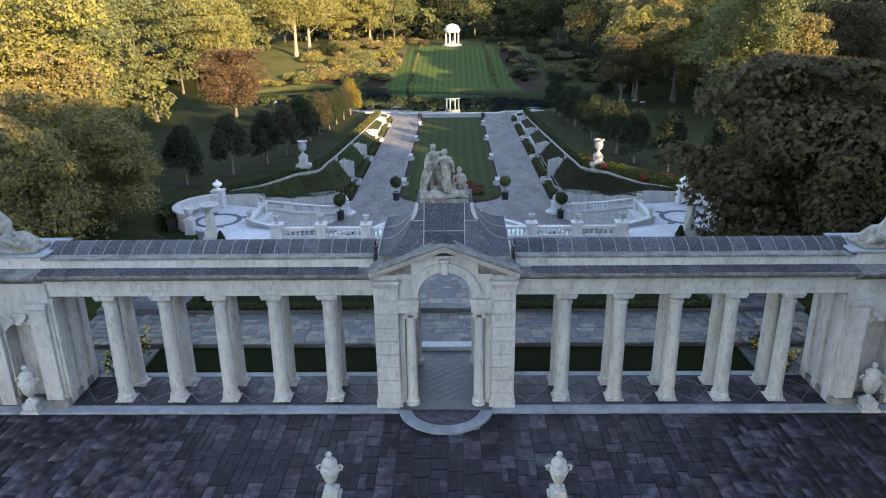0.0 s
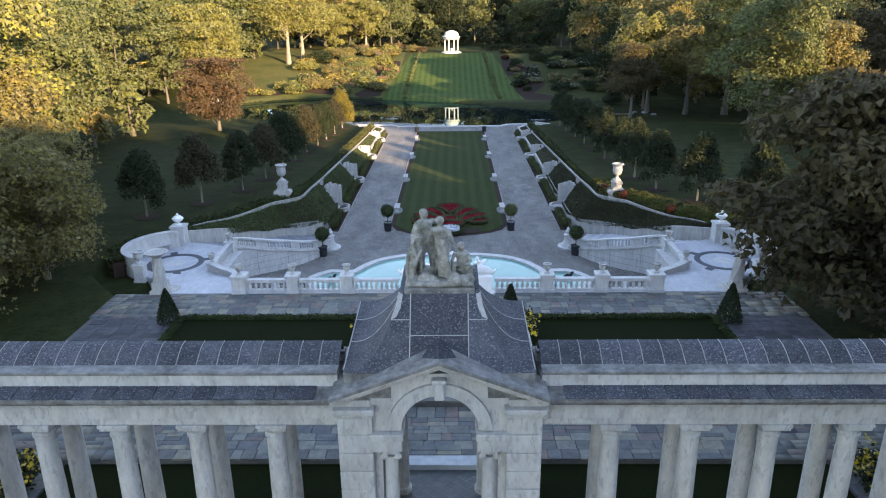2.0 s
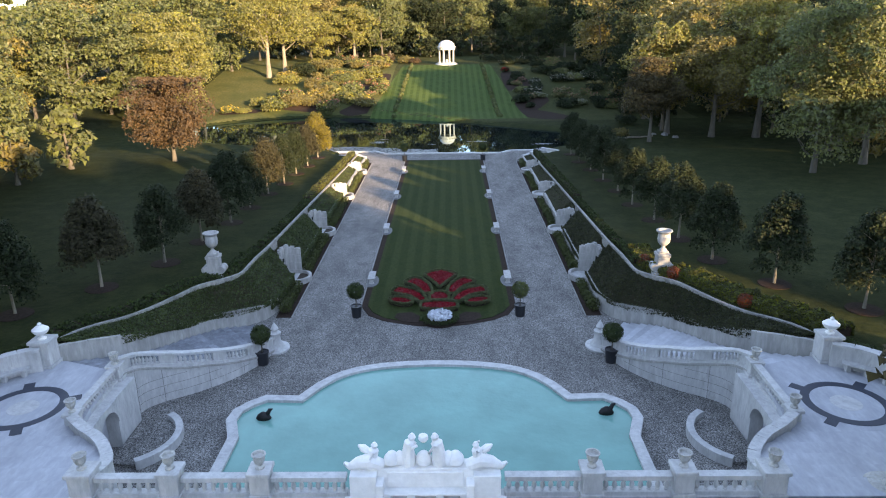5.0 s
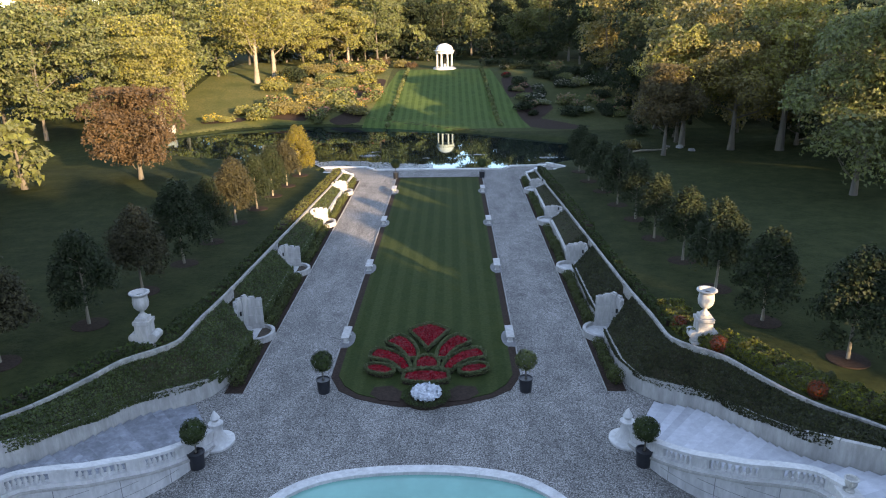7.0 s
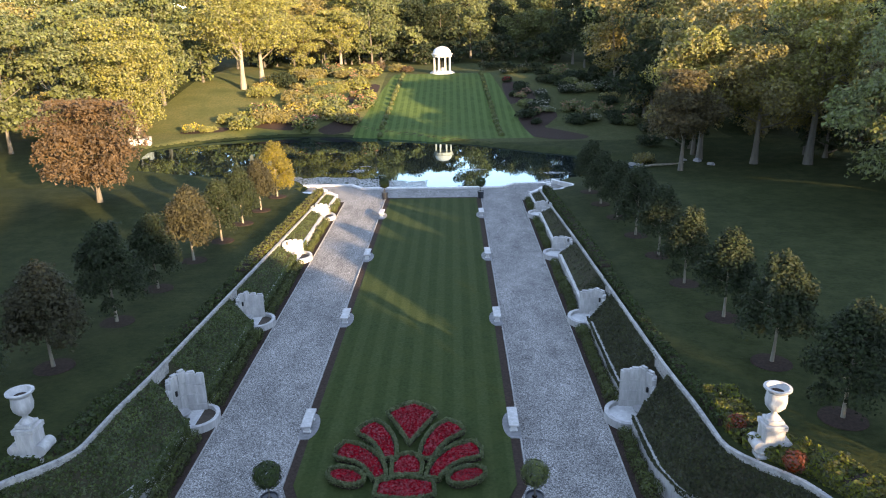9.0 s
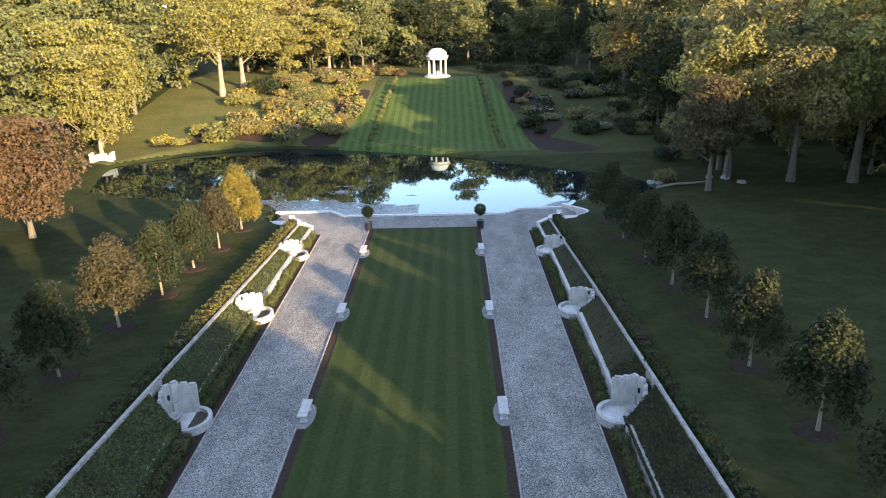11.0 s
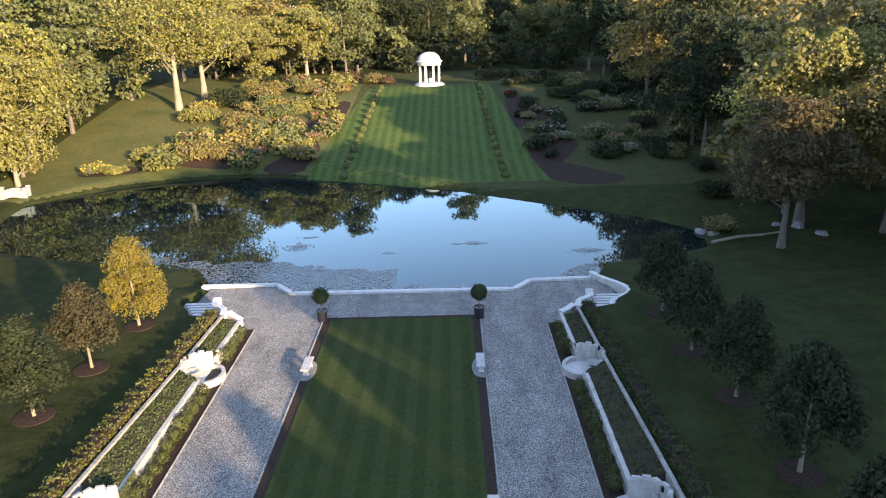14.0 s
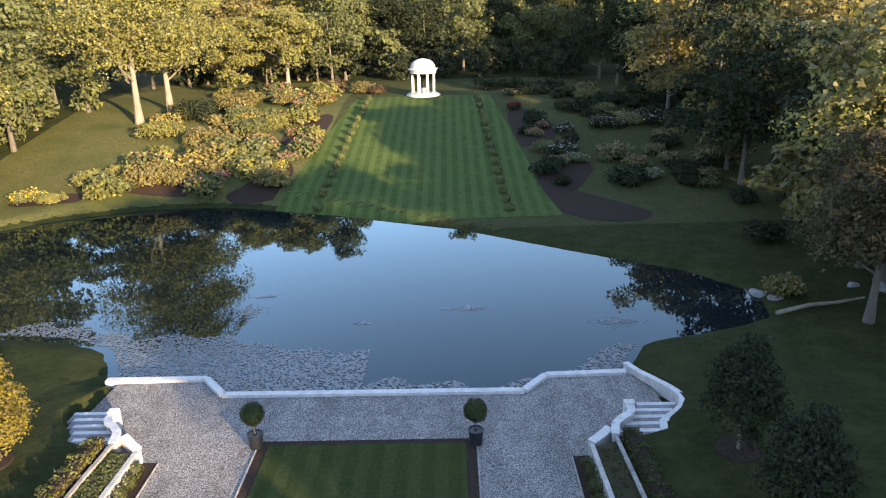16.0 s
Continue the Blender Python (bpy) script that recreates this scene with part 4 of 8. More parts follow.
def central_fountain():
    t = thing("wall_fountain", "white marble wall fountain with carved sculpture above the pool", "fountain")
    z = TERRACE
    part("body", boxes((-2.35, -1.5, 41.3, 42.1, z - 0.02, z + 0.95), (1.5, 2.35, 41.3, 42.1, z - 0.02, z + 0.95), (-1.5, 1.5, 41.55, 42.1, z - 0.02, z + 1.05)), M_SNOW, t)
    part("tablet", boxes((-1.2, 1.2, 41.5, 41.6, z + 0.45, z + 0.95)), M_SNOW, t)
    part("seat_slab", boxes((-1.35, 1.35, 41.2, 41.56, z + 0.30, z + 0.38), (-1.35, 1.35, 41.28, 41.56, z + 0.02, z + 0.08)), M_SNOW, t)
    for x in (-1.2, -0.45, 0.45, 1.2):
        part("bracket", boxes((x - 0.12, x + 0.12, 41.25, 41.55, z, z + 0.30)), M_SNOW, t)
    for s in (-1, 1):
        part("console", boxes((s * 1.4 - 0.12, s * 1.4 + 0.12, 41.1, 41.6, z, z + 0.75)), M_SNOW, t)
    part("basin_rim", boxes((-1.7, 1.7, 40.85, 41.0, z - 0.02, z + 0.12), bevel=0.03), M_SNOW, t)
    for s in (-1, 1):
        arc = [(s * (1.7 + 0.75 * math.sin(a)), 41.45 - 0.55 * math.cos(a)) for a in np.linspace(0, 1.57, 7)]
        part("rim_end", ribbon([Vector((*p, 0)) for p in arc], 0.09, lambda i: z + 0.12, lambda i: z - 0.02), M_SNOW, t)
    # the carved group, one plain mass
    bm = bmesh.new()
    zt = z + 1.03
    figure(bm, -0.55, 41.8, zt, 1.12, 0.5, 0.1, 1)
    figure(bm, 0.45, 41.8, zt, 1.12, 0.5, math.pi - 0.1, 2)
    for x, r in ((-0.05, 0.26), (-1.05, 0.26), (0.95, 0.27), (-0.8, 0.2), (0.72, 0.2)):
        lathe([(r * 0.3, -0.02), (r, 0.12), (r * 0.95, 0.3), (r * 0.5, 0.45), (0.05, 0.5)], 12, bm, (x, 41.8, zt))
    lathe([(0.1, 0.86), (0.16, 0.94), (0.14, 1.06), (0.04, 1.12)], 10, bm, (-0.05, 41.8, zt))
    for s in (-1, 1):
        figure(bm, s * 1.65, 41.75, zt - 0.1, 0.95, -0.3 * 1, 0 if s > 0 else math.pi, 3 + s)
        tube([(s * 1.35, 41.75, zt), (s * 1.75, 41.7, zt + 0.22), (s * 2.1, 41.7, zt + 0.15), (s * 2.4, 41.75, zt - 0.02), (s * 2.55, 41.75, zt + 0.12)], [0.2, 0.26, 0.2, 0.12, 0.05], 10, bm)
        tube([(s * 1.7, 41.85, zt + 0.4), (s * 1.95, 41.9, zt + 0.55), (s * 2.1, 41.9, zt + 0.66)], [0.1, 0.13, 0.03], 8, bm)
    part("sculpture", bm, M_SNOW, t, smooth=True)


central_fountain()

# ---- the pool ----
def pool_outline(grow=0.0):
    half = [(9.05, 42.1), (9.05, 49.6), (9.55, 51.0), (9.45, 51.9), (8.95, 52.6), (8.2, 53.2), (6.6, 53.1)]
    arc = []
    for k in range(1, 12):
        x = 6.6 * (1 - k / 11)
        arc.append((x, 53.1 + 3.6 * math.sqrt(max(0, 1 - (x / 7.6) ** 2)) - 3.6 * math.sqrt(1 - (6.6 / 7.6) ** 2) * (x / 6.6) ** 6))
    right = half + arc
    pts = right + [(-x, y) for x, y in right[-2::-1]]
    return pts


def pool():
    outer = pool_outline()
    line = [Vector((x, y, 0)) for x, y in outer]
    t = thing("pool", "turquoise painted garden pool with a white marble rim", "pool", kind="structure")
    inner = []
    for i, p in enumerate(line):
        d = (line[min(i + 1, len(line) - 1)] - line[max(i - 1, 0)]).normalized()
        inner.append(p + Vector((-d.y, d.x, 0)) * 0.22)
    corner = [0.0] * len(line)
    for i in range(1, len(line) - 1):
        bend = (inner[i + 1] - inner[i]).angle(inner[i] - inner[i - 1])
        corner[i] = 0.22 * math.tan(bend / 2) - 0.004
    for i in range(len(line) - 1):
        d = (inner[i + 1] - inner[i]).normalized()
        seg = [inner[i] - d * corner[i], inner[i + 1] + d * corner[i + 1]]
        part("rim_stone", ribbon(seg, 0.24, lambda w: 0.40 + 0.003 * (i % 2), lambda w: -0.05), M_MARBLE, t)
    # water surface
    part("pool_water", extrude_outline([(p.x * 0.985, p.y - 0.2) for p in line], 0.0, 0.26), M_POOL, t, "clear turquoise water")
    for x, y in ((-7.9, 51.3), (8.0, 51.6)):
        f = thing("fountain_jet", "small dark bronze animal figure in the pool", "sculpture", pose(x, y, 0.2))
        bm = lathe([(0.24, 0), (0.28, 0.12), (0.2, 0.3), (0.06, 0.42)], 12, squash=(1.3, 0.8))
        tube([(0.15, 0, 0.25), (0.3, 0.05, 0.5), (0.42, 0.05, 0.55)], [0.12, 0.09, 0.04], 8, bm)
        part("body", bm, M_BRONZE, f, smooth=True)


pool()

# ---- pond kerb and the two flights of steps by the pond ----
def pond_edge():
    kerb = [(-15.0, 118.95), (-9.5, 118.95), (-8.05, 117.2), (7.65, 117.1), (9.0, 118.7), (13.35, 118.9)]
    t = thing("pond_kerb", "white marble kerb along the pond's straight edge", "kerb", kind="structure")
    for a, b in zip(kerb, kerb[1:]):
        n = max(1, round(math.dist(a, b) / 2.0))
        for k in range(n):
            p, q = (Vector((a[0] + (b[0] - a[0]) * f, a[1] + (b[1] - a[1]) * f, 0)) for f in ((k + 0.004) / n, (k + 0.996) / n))
            part("kerb_stone", ribbon([p, q], 0.2, lambda i: 0.16, lambda i: -1.2), M_MARBLE, t)
    for s in (-1, 1):
        for k in range(5):
            y = 115.55 - 0.83 * k
            x0, x1 = 13.05 - 0.42 * k, 15.0 - 0.44 * k
            o = [(s * x0, y - 0.9), (s * x1, y - 0.9), (s * x1, y), (s * x0, y)]
            st = part("step", extrude_outline(o[::s], -0.2, 0.17 * (k + 1), bevel=0.02), M_PAD)
            tagged(st, "broad grey stone step with a white edge", "step", "steps by the pond", "structure")
            part("nosing", boxes((*sorted((s * x0, s * x1)), y - 0.22, y + 0.03, 0.17 * (k + 1) - 0.06, 0.17 * (k + 1) + 0.012), bevel=0.012), M_MARBLE, st, "white marble nosing")
        curl = [(12.3, 114.3, 0.95), (12.35, 113.8, 0.98), (12.15, 113.3, 1.05), (11.7, 112.9, 1.1), (11.25, 112.3, 1.15), (11.05, 111.4, 1.18)]
        run_wall("stair_curb", curl, s, 0.24, lambda i: -0.2, M_MARBLE, "curling white marble curb beside the pond steps")
        box_post = boxes((s * 12.35 - 0.24, s * 12.35 + 0.24, 114.1, 114.5, -0.1, 1.05), bevel=0.03)
        tagged(part("end_post", box_post, M_MARBLE), "square marble end block of the step curb", "post", kind="structure")
        lip = [(10.0, 111.4, 0.82), (10.55, 111.9, 0.85), (11.0, 112.3, 0.95)]
        run_wall("garden_wall_end", lip, s, 0.3, lambda i: -0.2, M_MARBLE, "marble end of the low garden wall")
    s_curve = [(13.45, 119.5, 0.35), (13.9, 118.4, 0.4), (14.5, 117.3, 0.5), (15.05, 116.2, 0.58), (15.2, 115.2, 0.68), (14.8, 114.2, 0.78), (14.1, 113.4, 0.86), (13.5, 112.7, 0.95), (13.35, 111.9, 1.0)]
    run_wall("side_curb", s_curve, 1, 0.22, lambda i: -1.0, M_MARBLE, "sinuous white marble curb from the pond to the steps")


pond_edge()

# ---- trees ----
def crown_points(rng, lobes, per, shell=0.35):
    pts, nor = [], []
    for (cx, cy, cz), (rx, ry, rz) in lobes:
        d = rng.normal(0, 1, (per, 3))
        d /= np.linalg.norm(d, axis=1)[:, None]
        d[:, 2] = np.where(d[:, 2] < -0.55, -d[:, 2], d[:, 2])
        r = 1 - shell * rng.random((per, 1)) ** 1.6
        r *= 1 + 0.16 * np.sin(d[:, :1] * 7 + cx) + 0.14 * np.sin(d[:, 1:2] * 9 + cz)
        pts.append(np.array([cx, cy, cz]) + d * r * np.array([rx, ry, rz]))
        nor.append(d + np.array([0, 0, 0.4]))
    return np.concatenate(pts), np.concatenate(nor)


def tree_meshes(seed, height, spread, leaves, bark, lobes=22, per=240, leaf=0.5, bole=0.16, girth=0.28, limbs=7, gaps=0.0, fine=False):
    """The trunk with its limbs, and the crown, of one tree that stands at the origin."""
    rng = np.random.default_rng(seed)
    top = height * 0.86
    lean = rng.normal(0, 0.03 * height, 2)
    spine = [Vector((lean[0] * t ** 2, lean[1] * t ** 2, top * t)) for t in np.linspace(0, 1, 7)]
    bm = tube(spine, [girth * (1.35 if k == 0 else 1) * (1 - 0.86 * k / 6) for k in range(7)], 9 if fine else 6)
    ends = []
    for k in range(limbs):
        t = bole + (0.95 - bole) * (k + 0.5) / limbs
        a = k * 2.4 + rng.uniform(-0.4, 0.4)
        base = spine[int(t * 6)].lerp(spine[min(6, int(t * 6) + 1)], t * 6 % 1)
        reach = spread * (0.95 - 0.55 * abs(t - 0.45)) * rng.uniform(0.7, 1.0)
        tip = base + Vector((math.cos(a) * reach, math.sin(a) * reach, height * rng.uniform(0.10, 0.24)))
        mid = base.lerp(tip, 0.5) + Vector((0, 0, -0.02 * height))
        g = girth * 0.42 * (1.1 - t)
        tube([base, mid, tip], [g, g * 0.65, g * 0.2], 6 if fine else 4, bm)
        for f in (0.55, 0.8):
            q = base.lerp(tip, f)
            tip2 = q + Vector((rng.normal(0, 1), rng.normal(0, 1), 1.0)) * spread * 0.28
            tube([q, q.lerp(tip2, 0.5) + Vector((0, 0, 0.1)), tip2], [g * 0.45, g * 0.3, g * 0.1], 5 if fine else 3, bm)
            ends.append(tip2)
        ends.append(tip)
    trunk = bm_mesh("trunk", bm, bark, True)
    blobs = []
    for k in range(lobes):
        if k < len(ends) and rng.random() > 0.15:
            c = np.array(ends[k % len(ends)])
        else:
            h = rng.uniform(bole + 0.08, 0.95)
            a, r = rng.uniform(0, 6.28), spread * math.sqrt(rng.random()) * 0.8 * math.sin(math.pi * min(1, max(0.15, (h - bole) / (1.02 - bole)))) ** 0.5
            c = np.array([math.cos(a) * r, math.sin(a) * r, h * height])
        s = spread * rng.uniform(0.24, 0.42)
        blobs.append((c, (s, s, s * rng.uniform(0.55, 0.85))))
    p, n = crown_points(rng, blobs, per)
    p[:, 2] = np.minimum(p[:, 2], height * (1 + 0.03 * np.sin(p[:, 0] * 2)))
    keep = rng.random(len(p)) > gaps
    crown = leaf_mesh("crown", p[keep], n[keep], leaf, leaves, seed + 1, three=True, ratio=0.8)
    return trunk, crown


def plant(trunk, crown, label, category, m, group=""):
    t = thing("tree", label, category, m, group)
    part("trunk", trunk, parent=t)
    part("crown", crown, parent=t)
    return t


def spot(x, y, rz=0.0, s=1.0, sink=0.05):
    return Matrix.LocRotScale((x, y, float(ground_z(x, y)) - sink), Euler((0, 0, rz)), (s, s, s * 1.0))


KINDS = {}


def kind_of_tree(key, *args, **kw):
    KINDS[key] = tree_meshes(*args, **kw)


kind_of_tree("wood_yellow", 11, 19, 6.4, LEAVES["yellow"], M_BARK, 46, 150, 0.51, bole=0.10)
kind_of_tree("wood_yellow_b", 12, 22, 7.0, LEAVES["yellow"], M_BARK, 46, 150, 0.55, bole=0.12)
kind_of_tree("wood_olive", 13, 20, 6.6, LEAVES["olive"], M_BARK, 46, 150, 0.51, bole=0.10)
kind_of_tree("wood_green", 14, 21, 6.6, LEAVES["green"], M_BARK, 46, 150, 0.51, bole=0.12)
kind_of_tree("wood_green_b", 15, 17, 5.8, LEAVES["green"], M_BARK, 41, 150, 0.49, bole=0.08)
kind_of_tree("wood_dark", 16, 21, 6.6, LEAVES["dark"], M_BARK, 46, 150, 0.51, bole=0.12)
kind_of_tree("wood_dark_b", 17, 17, 5.8, LEAVES["dark"], M_BARK, 41, 150, 0.49, bole=0.10)
kind_of_tree("sycamore", 18, 23, 9.6, LEAVES["yellow"], M_BARK_PALE, 52, 620, 0.33, bole=0.22, girth=0.5, gaps=0.25, limbs=14, fine=True)
kind_of_tree("sycamore_small", 28, 13, 5.4, LEAVES["yellow"], M_BARK_PALE, 36, 420, 0.33, bole=0.34, girth=0.42, gaps=0.2, limbs=11, fine=True)
kind_of_tree("near_yellow", 31, 16, 6.6, LEAVES["yellow"], M_BARK_PALE, 60, 430, 0.32, bole=0.06, limbs=16, gaps=0.25, fine=True)
kind_of_tree("near_olive", 32, 14, 6.4, LEAVES["olive"], M_BARK, 60, 420, 0.29, bole=0.03, limbs=12, fine=True)
kind_of_tree("near_green", 33, 17, 6.4, LEAVES["green"], M_BARK, 60, 420, 0.31, bole=0.06, limbs=12, fine=True)
kind_of_tree("edge_olive", 34, 15, 6.6, LEAVES["olive"], M_BARK, 46, 640, 0.28, bole=0.30, limbs=10, girth=0.4, fine=True)
kind_of_tree("edge_yellow", 35, 17, 6.8, LEAVES["yellow"], M_BARK, 44, 640, 0.28, bole=0.34, limbs=11, girth=0.4, gaps=0.2, fine=True)
kind_of_tree("edge_dark", 36, 15, 6.0, LEAVES["maple"], M_BARK, 46, 560, 0.28, bole=0.28, limbs=10, girth=0.35, fine=True)
kind_of_tree("russet", 19, 10.5, 5.2, LEAVES["russet"], M_BARK, 50, 560, 0.24, bole=0.04, girth=0.25, limbs=10, fine=True)
kind_of_tree("maple", 20, 10, 5.0, LEAVES["maple"], M_BARK, 70, 330, 0.33, bole=0.03, girth=0.25, limbs=12, fine=True)


def oval_tree(seed, height, width, leaves, bark, n=11400, leaf=0.165):
    """A young lawn tree: clear stem, full egg-shaped crown."""
    rng = np.random.default_rng(seed)
    z0 = height * 0.17
    spine = [Vector((0.05 * math.sin(3 * t), 0.04 * math.cos(2 * t), height * 0.85 * t - 0.05)) for t in np.linspace(0, 1, 6)]
    bm = tube(spine, [0.12, 0.085, 0.075, 0.055, 0.04, 0.015], 8)
    for k in range(12):
        q = spine[2].lerp(spine[5], (k + 0.3) / 13)
        a = k * 2.4
        r = width * 0.40 * (1 - 0.5 * k / 12)
        tip = q + Vector((math.cos(a) * r, math.sin(a) * r, height * 0.12))
        tube([q, q.lerp(tip, 0.5), tip], [0.03, 0.02, 0.006], 5, bm)
    lobes = []
    for k in range(38):
        f = rng.random() ** 1.05
        r = width * 0.5 * math.sin(math.pi * (0.22 + 0.74 * f) ** 0.72) * 0.68
        a = k * 2.4 + rng.uniform(-0.5, 0.5)
        q = width * rng.uniform(0.15, 0.23)
        lobes.append(((r * math.cos(a), r * math.sin(a), z0 + q * 0.6 + (height - z0 - 1.2 * q) * f), (q, q, q * 0.95)))
    p, nn = crown_points(rng, lobes, n // 38, 0.5)
    return bm_mesh("trunk", bm, bark, True), leaf_mesh("crown", p, nn, leaf, leaves, seed + 1, three=True, ratio=0.8)


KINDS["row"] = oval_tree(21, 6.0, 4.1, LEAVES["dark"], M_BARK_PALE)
KINDS["row_b"] = oval_tree(22, 5.8, 4.2, LEAVES["dusky"], M_BARK_PALE)
KINDS["row_gold"] = oval_tree(23, 6.0, 4.2, LEAVES["gold"], M_BARK_PALE, 22000, 0.12)
kind_of_tree("thicket", 25, 6.5, 3.3, LEAVES["olive"], M_BARK, 26, 34, 0.62, bole=0.02, limbs=5)
kind_of_tree("thicket_dark", 26, 6.0, 3.3, LEAVES["dark"], M_BARK, 26, 34, 0.62, bole=0.02, limbs=5)
kind_of_tree("thicket_green", 27, 7.0, 3.2, LEAVES["green"], M_BARK, 26, 34, 0.62, bole=0.02, limbs=5)
kind_of_tree("shade", 24, 21, 6.6, LEAVES["dark"], M_BARK, 40, 40, 1.85, bole=0.12)

WOOD_LABEL = {
    "thicket": "bushy olive-leaved understorey tree at the wood's edge", "thicket_dark": "dark bushy understorey tree among the trunks", "thicket_green": "green bushy understorey tree in the wood",
    "shade": "tall dark tree in the wood beside the forecourt",
    "wood_yellow": "tall broadleaf tree with yellowing autumn leaves", "wood_yellow_b": "tall pale-barked tree with yellowing leaves",
    "wood_olive": "tall broadleaf tree with olive-green autumn leaves", "wood_green": "tall full-crowned tree with green leaves",
    "wood_green_b": "medium broadleaf tree with green leaves", "wood_dark": "tall dark-leaved tree at the wood's edge", "wood_dark_b": "medium dark-leaved tree in the shade",
    "near_yellow": "broad spreading tree with thin yellow autumn leaves", "near_olive": "broad low-branched tree with olive autumn leaves", "near_green": "full green tree branching near the ground",
    "edge_olive": "broad bare-trunked tree with olive leaves at the wood's edge", "edge_yellow": "open-crowned tree with pale limbs and thin yellow leaves", "edge_dark": "dusky tree with a bare trunk at the wood's edge",
    "sycamore_small": "sycamore with a straight pale trunk and thin crown", "sycamore": "tall sycamore with pale trunk and thin yellow crown", "russet": "broad low tree with russet autumn leaves", "maple": "dense maple with dusky green and reddish leaves",
}


def wood(key, x, y, s=1.0):
    plant(*KINDS[key], WOOD_LABEL[key], "tree", spot(x, y, RNG.uniform(0, 6.28), s * RNG.uniform(0.92, 1.08)))


# rows of small trees on the side lawns, with mulch rings
ROW = ((22.2, 56.6), (19.3, 60.4), (17.5, 65.1), (16.7, 70.2), (16.7, 76.0), (16.6, 82.2), (16.6, 88.6), (16.5, 94.2), (16.3, 100.0), (16.1, 105.0), (15.8, 110.2))
for s in (-1, 1):
    for k, (x, y) in enumerate(ROW):
        x, y = s * x + RNG.uniform(-0.15, 0.15), y + RNG.uniform(-0.2, 0.2)
        key = "row_gold" if (s < 0 and k == 10) else ("row_b" if s < 0 and k in (1, 3, 6, 9) else "row")
        label = "small tree with golden autumn leaves on the side lawn" if key == "row_gold" else "small egg-crowned tree with a pale trunk on the side lawn"
        plant(*KINDS[key], label, "tree", spot(x, y, RNG.uniform(0, 6.28), RNG.uniform(0.80, 0.94)), "trees lining the side lawn")
        ring = part("mulch_ring", lathe([(0.95, -0.12), (0.9, 0.05), (0.5, 0.08), (0.1, 0.09)], 20), M_SOIL, at=spot(x, y, 0, 1.0, 0.0), smooth=True)
        tagged(ring, "round dark mulch bed under a small tree", "mulch bed", "mulch beds")

# single trees that stand out
for key, x, y, s in (("russet", -33.5, 109, 1.0), ("maple", 19.6, 39.4, 1.05), ("maple", 22.4, 33.4, 0.85), ("maple", 27.5, 36.5, 0.95), ("near_olive", -22.8, 44.6, 0.58), ("near_olive", -27.5, 49.5, 0.58), ("near_olive", -27.0, 40.5, 0.66), ("near_olive", -23.5, 37.0, 0.56), ("near_olive", -31.5, 45, 0.70),
                     ("near_olive", -30.5, 55, 0.75), ("near_yellow", -35, 61, 0.95), ("near_yellow", -38, 50, 0.95), ("near_green", -41, 73, 1.05), ("near_green", -46, 84, 1.05), ("near_yellow", -46, 63, 1.1),
                     ("sycamore", -39.8, 184.4, 0.95), ("sycamore", -37.4, 190.1, 0.9), ("sycamore_small", -23.4, 207.4, 1.0), ("wood_yellow_b", -31, 203, 0.58), ("near_yellow", -48.5, 153, 0.95),
                     ("near_yellow", -53, 162, 1.1), ("wood_green", -52, 174, 1.0), ("edge_dark", 29.6, 124.6, 0.8), ("edge_yellow", 34, 131, 0.95), ("edge_olive", 39.5, 127.3, 1.0),
                     ("near_green", 39.5, 97, 0.95), ("edge_olive", 47, 101, 0.9), ("edge_yellow", 45.5, 126, 1.1), ("edge_olive", 52, 118, 1.0), ("edge_dark", 60, 108, 1.0), ("wood_green_b", 37, 203, 1.0), ("edge_dark", 48, 110, 0.9), ("near_green", -50, 96, 1.0)):
    wood(key, x, y, s)

# woods round the garden
AWAY = Vector((math.sin(SUN_AZ), math.cos(SUN_AZ)))


def in_glade(x, y, fx, fy, half):
    """Whether a place lies in the clear lane from which the low sun reaches (fx, fy)."""
    d = Vector((x - fx, y - fy))
    return d.dot(AWAY) > 0 and abs(d.x * AWAY.y - d.y * AWAY.x) < half


def scatter(x0, x1, y0, y1, gap, keys, s=(0.85, 1.15), keep_off=None):
    for y in np.arange(y0, y1, gap):
        for x in np.arange(x0, x1, gap):
            px, py = x + RNG.uniform(-0.4, 0.4) * gap, y + RNG.uniform(-0.4, 0.4) * gap
            if keep_off and keep_off(px, py):
                continue
            wood(keys[int(RNG.integers(len(keys)))], px, py, RNG.uniform(*s))


# leaf colours by light: bright for sunlit woods, darkened for shaded ones
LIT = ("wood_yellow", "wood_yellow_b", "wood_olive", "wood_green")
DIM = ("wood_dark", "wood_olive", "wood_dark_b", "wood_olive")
scatter(-85, -54, 44, 150, 11, LIT, (0.74, 0.98), keep_off=lambda x, y: x > -60 and 100 < y < 150)
scatter(-85, -50, 152, 235, 12, LIT, (0.78, 1.0))
scatter(-46, -16, 213, 243, 9.5, ("wood_green", "wood_yellow", "wood_olive", "wood_green_b"), (0.72, 0.92))
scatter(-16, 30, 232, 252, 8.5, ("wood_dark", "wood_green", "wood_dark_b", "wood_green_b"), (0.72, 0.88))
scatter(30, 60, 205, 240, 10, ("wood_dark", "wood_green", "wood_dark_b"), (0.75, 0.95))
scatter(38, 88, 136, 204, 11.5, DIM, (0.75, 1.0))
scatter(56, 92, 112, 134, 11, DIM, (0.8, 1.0))

